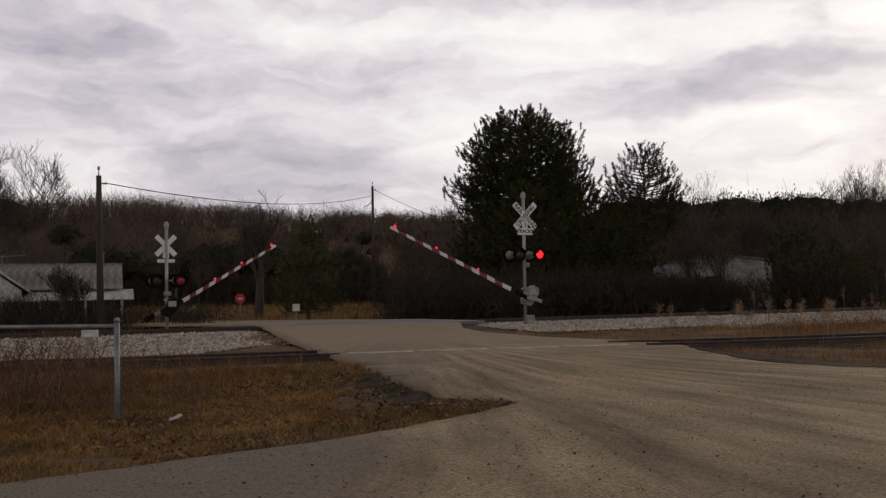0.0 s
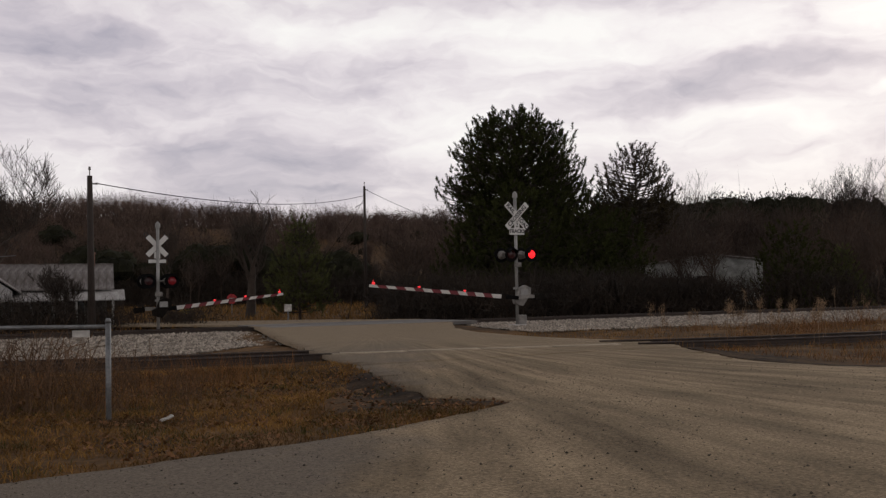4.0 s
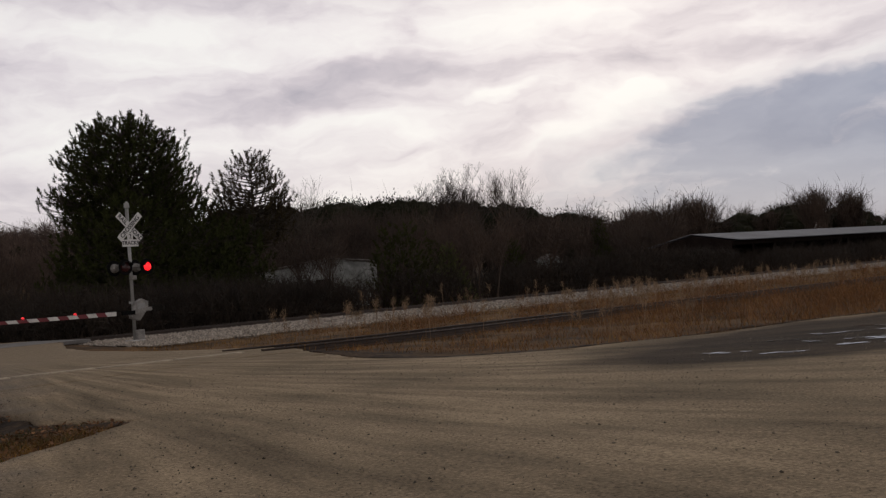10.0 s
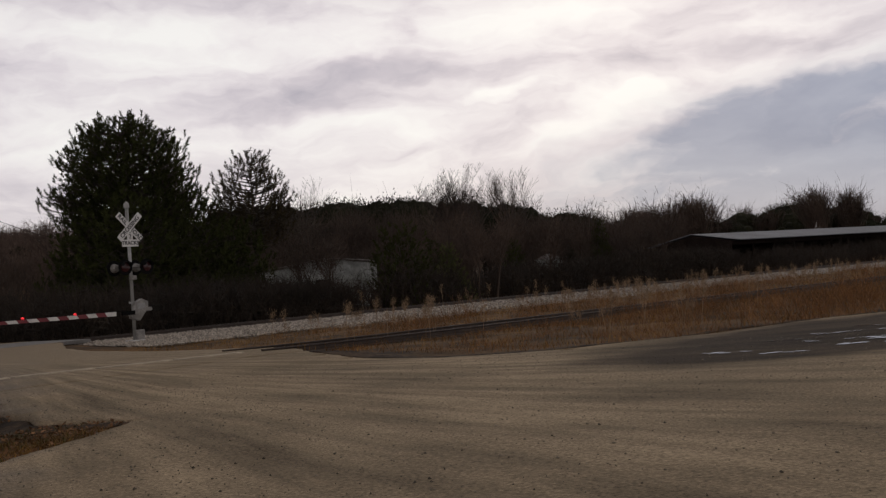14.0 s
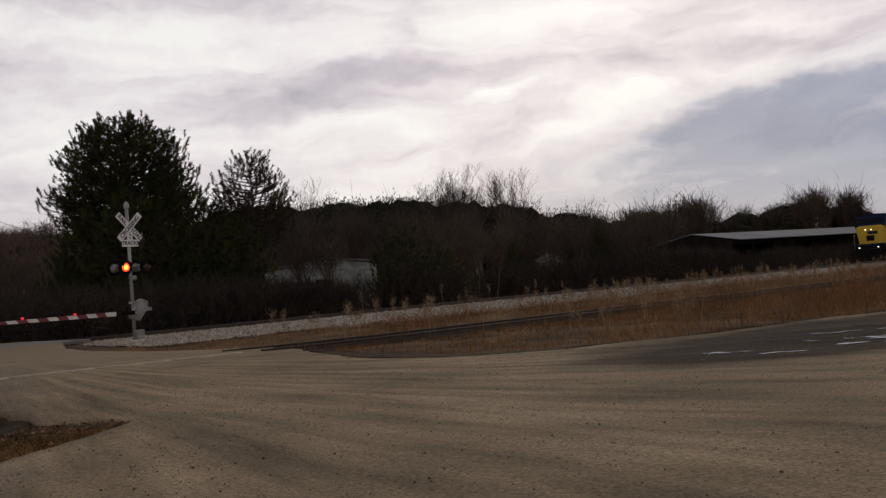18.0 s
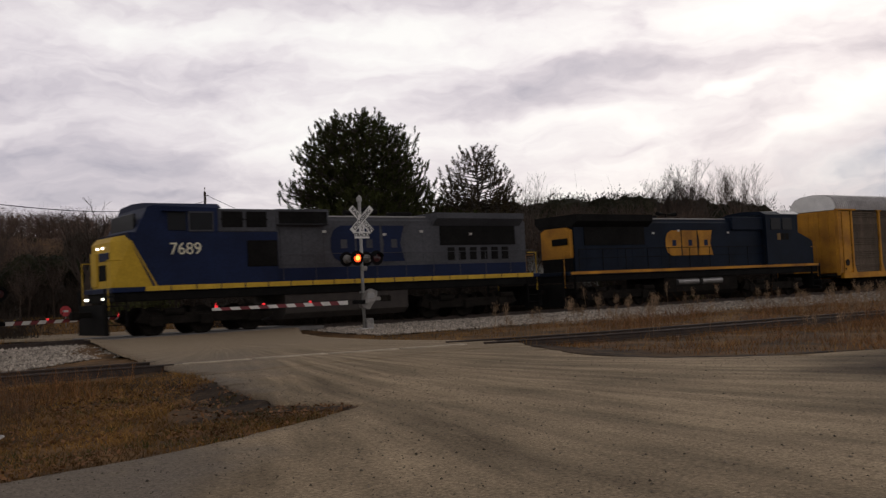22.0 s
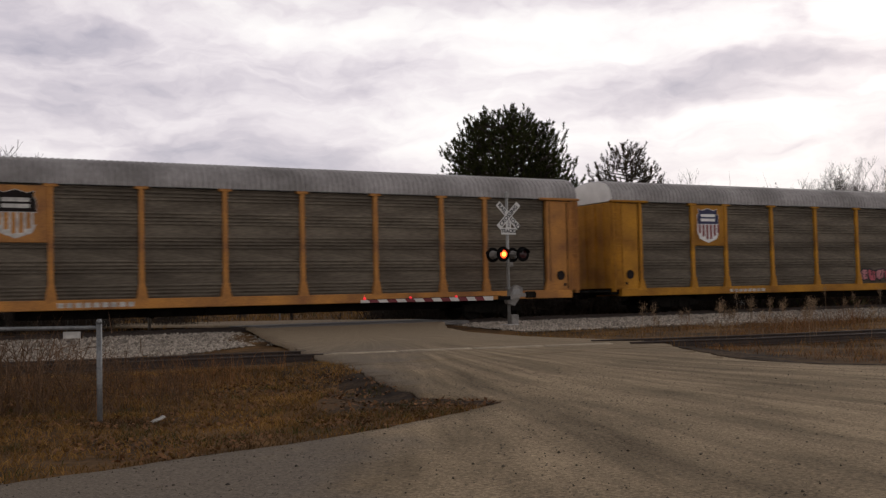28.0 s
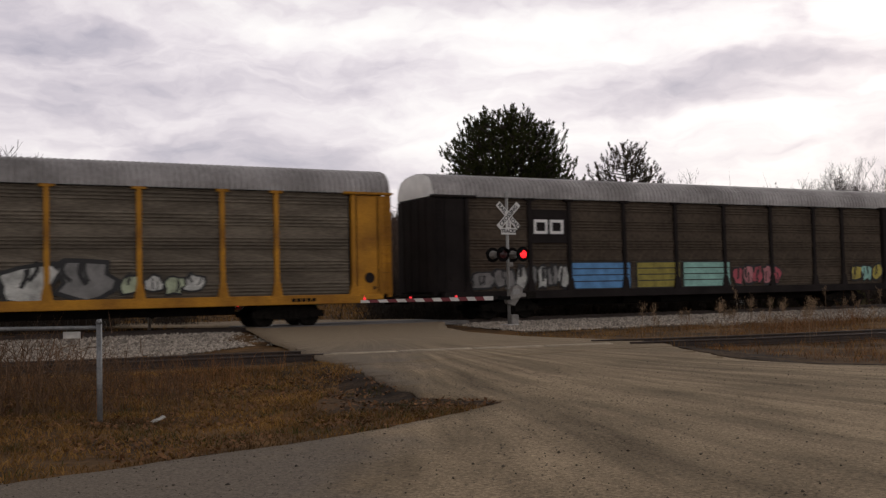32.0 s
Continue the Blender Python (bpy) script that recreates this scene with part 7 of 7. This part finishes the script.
def wire(a, b, sag, label):
    pts = [Vector(a).lerp(Vector(b), k / 24) - Vector((0, 0, sag * 4 * (k / 24) * (1 - k / 24))) for k in range(25)]
    side = (Vector(b) - Vector(a)).cross(Vector((0, 0, 1))).normalized()
    v = [tuple(q + side * (.022 * math.cos(1.2566 * j)) + Vector((0, 0, .022 * math.sin(1.2566 * j)))) for q in pts for j in range(5)]
    f = [(k * 5 + j, k * 5 + (j + 1) % 5, k * 5 + 5 + (j + 1) % 5, k * 5 + 5 + j) for k in range(24) for j in range(5)]
    return solid("overhead_wire", Mesh().add(v, f), HOOD, label, "wire", group="overhead wires")


wire(pole_a + Vector((.3, 0, HA - .35)), pole_b + Vector((-.1, 0, HB - .9)), 0.85, "sagging overhead wire between two wooden poles")
wire(pole_b + Vector((.1, 0, HB - .3)), at_az(4.0, 140, 9.0), 1.2, "overhead wire running off behind the pines")
wire(pole_b + Vector((-.1, 0, HB - 1.3)), at_az(-7.0, 100, 5.0), .3, "guy wire of the far pole")

# long open shed beyond the track
A, B = azr(36.6, 112), azr(49.6, 172)
ax = math.degrees(math.atan2(B.y - A.y, B.x - A.x))
shed = thing("long_shed", "long low farm shed with pale metal roof and open dark side", "shed", Matrix.Translation((A.x, A.y, -.5)) @ pose(0, 0, 0, 0, 0, ax))
LN = (B - A).length
roofm = Mesh()
for i in range(int(LN / 1.0)):
    roofm.prism([(-1.2, 3.75), (5.0, 4.78), (5.0, 4.84), (-1.2, 3.82)], "x", i * 1.0, i * 1.0 + .97).prism([(11.2, 3.75), (5.0, 4.78), (5.0, 4.84), (11.2, 3.82)], "x", i * 1.0, i * 1.0 + .97)
part("roof", roofm, mat("pale_shed_roof", (0.19, 0.195, 0.21), 0.85, spec=.15, vary=0.15, scale=0.2, rand=0), shed, "pale ribbed metal roof")
part("back_wall", Mesh().box(0, LN, 9.8, 10, 0, 3.8), SHEDW, shed)
part("end_wall", Mesh().prism([(0, 0), (10, 0), (10, 3.8), (5, 4.66), (0, 3.8)], "x", .1, .25), SHEDW, shed, "dark boarded gable end")
part("eave_beam", Mesh().box(0, LN, -.15, .1, 3.3, 3.75), SHEDW, shed)
for i in range(int(LN / 4) + 1):
    part("shed_post", Mesh().box(i * 4 - .1, i * 4 + .1, -.1, .1, 0, 3.4), SHEDW, shed)

# pale metal building among the trees
A = azr(10.4, 92)
bl = thing("metal_building", "pale metal-sided building half hidden behind bare trees", "building", Matrix.Translation((A.x, A.y, -.4)) @ pose(0, 0, 0, 0, 0, -22))
for i in range(18):
    part("siding_panel", Mesh().box(i * .55, i * .55 + .53, 0, .1, 0, 3.55 + .075 * i if i < 12 else 4.3 - .07 * (i - 12)), METALW, bl, "pale vertical metal siding")
part("side_wall", Mesh().box(9.75, 9.9, .1, 9, 0, 3.85), METALW, bl)
part("roof", Mesh().prism([(-.3, 3.55), (6.4, 4.42), (10.1, 3.95), (10.1, 4.05), (6.4, 4.52), (-.3, 3.65)], "y", -.3, 9.2), TIN, bl)
part("door", Mesh().box(5.2, 6.6, -.06, -.01, 0, 2.6), SHEDW, bl)
A = azr(26.0, 104)
sb = thing("small_building", "small pale building beyond the brush", "building", Matrix.Translation((A.x, A.y, -.4)) @ pose(0, 0, 0, 0, 0, -26))
part("wall", Mesh().box(0, 2.6, 0, 3.0, 0, 3.1), METALW, sb)
part("roof", Mesh().prism([(-.2, 3.1), (2.8, 3.1), (1.3, 3.7)], "y", -.2, 3.2), TIN, sb)


def post_sign(at, rz, shape, material, size, h, label):
    sg = thing("road_sign", label, "road sign", Matrix.Translation(at) @ pose(0, 0, 0, 0, 0, rz), group="road signs")
    part("sign_post", Mesh().tube((0, .03, -.2), (0, .03, h + size * .4), .035, .035, 6), PIPE, sg)
    n = {"stop": 8, "diamond": 4, "plate": 4}[shape]
    off = {"stop": 22.5, "diamond": 0, "plate": 45}[shape]
    out = [(size / 2 * math.cos(radians(off + 360 * i / n)) * 1.08, h + size / 2 * math.sin(radians(off + 360 * i / n)) * 1.08) for i in range(n)]
    part("sign_face", Mesh().prism(out, "y", -.01, .01), material, sg)
    if shape == "stop":
        part("lettering_bar", Mesh().box(-.26 * size, .26 * size, -.016, -.011, h - .1 * size, h + .1 * size), OFFWHITE, sg)
    return sg


post_sign(at_az(-12.1, 86), 12, "stop", STOPRED, .80, 1.28, "red octagonal stop sign at the far road")
post_sign(at_az(-14.6, 66), 14, "diamond", SIGNYEL, .66, .95, "yellow diamond road sign in the dry field")
plate_at = at_az(-9.05, 57)
post_sign(plate_at, 9, "plate", OFFWHITE, .52, .47 - plate_at.z, "small white plate sign by the field")
bare_tree("bare_tree", at_az(-11.1, 78), 9.5, 38, "bare tree with a thick dark trunk at the field's edge", 4, 3, r=.42, up=.5)

# pipe fence at the verge
fz = gz(-4.0, 11.9)
fence = thing("pipe_fence", "low galvanised pipe fence ending at a post in the grass", "fence")
part("end_post", Mesh().tube((-4.0, 11.9, fz - .3), (-4.0, 11.9, fz + 1.17), .032, .032, 12).tube((-4.0, 11.9, fz + 1.17), (-4.0, 11.9, fz + 1.22), .042, .02, 12), PIPE, fence, smooth=True)
part("top_rail", Mesh().tube((-4.0, 11.9, fz + 1.12), (-9.5, 12.9, fz + 1.13), .024, .024, 10), PIPE, fence, smooth=True)
part("post", Mesh().tube((-7.2, 12.48, fz - .3), (-7.2, 12.48, fz + 1.12), .028, .028, 10), PIPE, fence)
part("post", Mesh().tube((-9.4, 12.88, fz - .3), (-9.4, 12.88, fz + 1.13), .028, .028, 10), PIPE, fence)
part("name_plate", Mesh().box(-.11, .11, -.006, .006, -.04, .04, .004), OFFWHITE, fence, "small pale plate hung on the rail", at=pose(-4.33, 11.93, fz + 1.04, 0, 0, -10))
# puddles at the far side of the lot
WATER = mat("standing_water", (0.03, 0.028, 0.025), 0.06, vary=0.1, spec=0.8)


def puddle(cx, cy, rx, ry, rot, seed):
    g = random.Random(seed)
    v = []
    for i in range(44):
        a = 2 * math.pi * i / 44
        k = g.uniform(.45, 1.15)
        x, y = rx * k * math.cos(a), ry * k * math.sin(a)
        c, s_ = math.cos(radians(rot)), math.sin(radians(rot))
        v.append((cx + x * c - y * s_, cy + x * s_ + y * c))
    v = np.array([(cx, cy)] + v)
    z = road_z(v[:, 0], v[:, 1]) + .012
    n = len(v) - 1
    f = np.array([(0, 1 + i, 1 + (i + 1) % n) for i in range(n)])
    solid("puddle", raw_mesh("puddle", np.column_stack([v, z]), f), WATER, "shallow puddle of rainwater on gravel", "puddle", group="puddles")


gp = random.Random(4)
for i, (cx, cy, rx, ry, rot) in enumerate(((9.36, 12.98, .35, .05, -42), (9.85, 12.15, .42, .06, -40), (11.45, 13.87, .45, .05, -30), (13.0, 14.2, .7, .07, -20), (11.7, 13.0, .6, .09, -30), (11.4, 12.2, .45, .08, -36), (12.7, 12.7, .7, .12, -34), (14.6, 14.6, .8, .1, -30))):
    for k in range(8):
        a = gp.uniform(-1.0, 1.0) * rx
        b = gp.uniform(-1.0, 1.0) * ry * 1.8
        c_, s_ = math.cos(radians(rot)), math.sin(radians(rot))
        puddle(cx + a * c_ - b * s_, cy + a * s_ + b * c_, rx * gp.uniform(.12, .34), ry * gp.uniform(.35, 1.1), rot + gp.uniform(-12, 12), 30 + 8 * i + k)


# ---- grass, weeds and litter ----
def blades(name, x, y, h, width, lean, material, label, category, seed, zf=ground_z, bend=.4):
    g = np.random.default_rng(seed)
    n = len(x)
    z = zf(x, y)
    a, t = g.uniform(0, 6.28, n), g.uniform(0, 6.28, n)
    l = lean * g.uniform(.2, 1.2, n) * h
    sx, sy = np.cos(a) * width, np.sin(a) * width
    mx, my, mz = x + np.cos(t) * l * bend, y + np.sin(t) * l * bend, z + h * .6
    tx, ty, tz = x + np.cos(t) * l, y + np.sin(t) * l, z + h
    v = np.stack([np.stack([x - sx, y - sy, z - .02], -1), np.stack([x + sx, y + sy, z - .02], -1), np.stack([mx + sx * .7, my + sy * .7, mz], -1),
                  np.stack([mx - sx * .7, my - sy * .7, mz], -1), np.stack([tx, ty, tz], -1)], 1).reshape(-1, 3)
    k = (np.arange(n) * 5)[:, None]
    f = np.concatenate([np.array([[0, 1, 2]]) + k, np.array([[0, 2, 3]]) + k, np.array([[3, 2, 4]]) + k])
    return solid(name, raw_mesh(name, v, f, False), material, label, category, kind="stuff")


gg = np.random.default_rng(55)


def pick(n, box, test):
    x, y = gg.uniform(box[0], box[1], n), gg.uniform(box[2], box[3], n)
    out = ~in_poly(x, y, ROAD_POLY)
    s, d = sd(x, y)
    k = out & test(x, y, s, d)
    return x[k], y[k]


def clump(x, y, scale, cut, seed):
    return vnoise(x, y, scale, seed) + .5 * vnoise(x, y, scale * .37, seed + 1) > cut


# short straw on the near verge
x, y = pick(150000, (-16, 1.5, 7.5, 24), lambda x, y, s, d: (d < np.minimum(siding_d(s) - 1.4, 24)) & (clump(x, y, 1.1, -.95, 31)) & ~((x > -1.7) & (y > 12.4) & (y < 21) & (vnoise(x, y, .8, 91) > -.55)))
k = gg.random(len(x)) < np.clip(14.5 / np.hypot(x, y), .25, 1)
x, y = x[k], y[k]
blades("dry_grass", x, y, gg.uniform(.02, .095, len(x)) * (1 + .6 * vnoise(x, y, 1.5, 33)), .0055, 1.9, STRAW, "short dry straw-coloured grass on the verge", "grass", 61)
x, y = pick(26000, (-12, 0.5, 8, 16), lambda x, y, s, d: clump(x, y, .55, .62, 36))
blades("green_grass", x, y, gg.uniform(.03, .10, len(x)), .005, 1.2, GREENISH, "patches of dull green winter grass on the verge", "grass", 68)
x, y = pick(14000, (-16, 0, 12, 26), lambda x, y, s, d: (d > 13.5) & (d < 25.5) & (d < siding_d(s) - 2.2) & clump(x, y, 1.4, .15, 41))
blades("dry_weeds", x, y, gg.uniform(.12, .5, len(x)), .005, .6, SEDGE, "brown dry weeds along the siding", "weeds", 62)
# rust-brown sedge beside the lot and between the tracks
x, y = pick(260000, (5, 62, 14, 62), lambda x, y, s, d: (d < 26.8) & (s > 15.5) & ((np.abs(d - siding_d(s)) > .5) | ((s > 17.5) & clump(x, y, .9, -.1, 58))) & clump(x, y, 1.1, -.3, 51) & ((d < siding_d(s)) | clump(x, y, 2.2, .15, 57)))
k = gg.random(len(x)) < np.clip(26 / np.hypot(x, y), .3, 1)
x, y = x[k], y[k]
edge = np.clip((sd(x, y)[0] - 15.5) / 10, .4, 1.55)
hh = gg.uniform(.06, .46, len(x)) * (1 + .9 * vnoise(x, y, 1.6, 53)) * edge
blades("tall_sedge", x, y, hh * gg.uniform(.5, 1.25, len(x)), .005, 1.3, SEDGE, "tall rust-brown winter sedge beside the gravel lot", "weeds", 63)
x, y = pick(60000, (2, 60, 16, 62), lambda x, y, s, d: (d < 29.5) & (s > 15.5) & ((np.abs(d - siding_d(s)) > .3) | (s > 17)))
blades("dry_grass", x, y, gg.uniform(.05, .22, len(x)), .006, 1.0, STRAW, "pale dry grass between the two tracks", "grass", 64)
x, y = pick(40000, (-60, 5, 44, 120), lambda x, y, s, d: d > 43.5)
blades("field_grass", x, y, gg.uniform(.15, .5, len(x)), .02, .7, STRAW, "dry grass of the field beyond the track", "grass", 65)


def seed_heads():
    """Tall stalks with feathery heads that stand over the sedge."""
    x, y = pick(5200, (5, 60, 18, 62), lambda x, y, s, d: (d < 28.5) & (d > 10) & (s > 17.5) & clump(x, y, 3.0, .35, 71))
    x, y = x[:330], y[:330]
    own = [(26.0, 25.8, 1.3), (27.6, 26, 1.0), (30.6, 26, 1.35), (31.4, 25.4, 1.1), (24.4, 25.2, .8), (33.0, 25.5, 1.2), (34.5, 24.8, 1.0), (29.2, 24.0, .9), (36.4, 25.6, 1.25)]
    for k_, (s_, d_, h_) in enumerate(own):
        x[k_], y[k_] = P(s_, d_).x, P(s_, d_).y
    z, segs, tc, td = ground_z(x, y), [], [], []
    for i in range(len(x)):
        h = own[i][2] if i < len(own) else gg.uniform(.5, 1.1)
        l = gg.normal(0, .08, 2)
        a, b = np.array([x[i], y[i], z[i] - .05]), np.array([x[i] + l[0], y[i] + l[1], z[i] + h])
        segs.append((a, b, .006, .004))
        for j in range(7):
            tc.append(a + (b - a) * (1 - .035 * j))
            td.append(np.array([l[0] * 3, l[1] * 3, 1.0]))
    v, f = seg_arrays(segs, 3)
    w, q = tufts(gg, tc, td, 10, .10, .006)
    tri = np.concatenate([f[:, [0, 1, 2]], f[:, [0, 2, 3]], q + len(v)])
    solid("weed_stalks", raw_mesh("weed_stalks", np.concatenate([v, w]), tri, False), STALK, "tall dry weed stalks with feathery heads", "weeds", kind="stuff")


seed_heads()
TWIG = mat("brown_shrub_twigs", (0.15, 0.09, 0.052), 0.95, vary=0.3, scale=1.5, rand=0.3, island=True, spec=0.15)
# twiggy bush by the fence and along the siding
vs, fs, k = [], [], 0
for bx, by, h in ((-5.0, 12.6, 1.05), (-5.7, 13.2, 1.2), (-6.4, 12.9, 1.0), (-4.6, 13.4, .8), (-7.3, 13.6, 1.3), (-8.4, 13.4, 1.2), (-3.6, 14.0, .6), (-6.8, 15.0, 1.1), (-8.2, 16.2, 1.2), (-5.3, 15.8, .8), (-9.6, 15.0, 1.2), (-4.3, 12.9, .9), (-5.4, 14.2, 1.1), (-6.0, 14.8, 1.2), (-3.4, 12.6, .55), (-7.8, 14.6, 1.3), (-4.2, 15.2, .8), (-6.9, 13.0, 1.2)):
    v, f = proto_brush(int(abs(bx * 100)), 42)
    v = v * np.array([h * .9, h * .9, h])
    vs.append(v + np.array([bx, by, gz(bx, by) - .02]))
    fs.append(f + k)
    k += len(v)
solid("twiggy_shrubs", raw_mesh("twiggy_shrubs", np.concatenate(vs), np.concatenate(fs)), TWIG, "bare twiggy shrubs behind the pipe fence", "shrubs", kind="stuff")


def leaf_litter():
    x, y = pick(26000, (-14, 1.5, 7.5, 18), lambda x, y, s, d: clump(x, y, .9, -.1, 81))
    n = len(x)
    z = ground_z(x, y) + gg.uniform(.01, .05, n)
    a, t = gg.uniform(0, 6.28, n), gg.normal(0, .35, (n, 2))
    l = gg.uniform(.014, .042, n)
    c, s_ = np.cos(a), np.sin(a)
    v = []
    for p, q in ((-1, 0), (0, -.6), (1, 0), (0, .6)):
        dx, dy = (p * c - q * s_) * l, (p * s_ + q * c) * l
        v.append(np.stack([x + dx, y + dy, z + dx * t[:, 0] + dy * t[:, 1]], -1))
    v = np.stack(v, 1).reshape(-1, 3)
    solid("leaf_litter", raw_mesh("leaf_litter", v, np.arange(4 * n).reshape(-1, 4), False), LEAF, "scattered dead brown leaves on the verge", "leaves", kind="stuff")


leaf_litter()
PEB = mat("dark_road_pebbles", (0.20, 0.165, 0.125), 0.9, vary=0.3, scale=3, rand=0.75, island=True, spec=0.2)
n = 22000
r, az = np.sqrt(gg.uniform(4.3 ** 2, 19 ** 2, n)), gg.uniform(-30, 50, n)
x, y = np.sin(np.radians(az)) * r, np.cos(np.radians(az)) * r
k = in_poly(x, y, ROAD_POLY) & (gg.random(n) < np.where(x < 2.5, 1.0, .45))
x, y = x[k], y[k]
scatter_stones("loose_stones", x, y, road_z(x, y) + .004, np.minimum(gg.exponential(.0032, len(x)), .014) + .003, PEB, "loose small stones on the gravel lot", "stones", 66)
litter = thing("litter_scrap", "curled pale scrap of litter in the grass", "litter")
part("scrap", Mesh().prism([(-.09, .01), (-.05, .025), (.0, .02), (.06, .035), (.08, .02), (.03, .01), (-.03, .008)], "y", -.03, .03), OFFWHITE, litter, at=pose(-3.30, 11.85, gz(-3.30, 11.85) + .05, 12, -16, 30))


def motions():
    train_motion()
    arm_motion()
    flasher_motion()


motions()
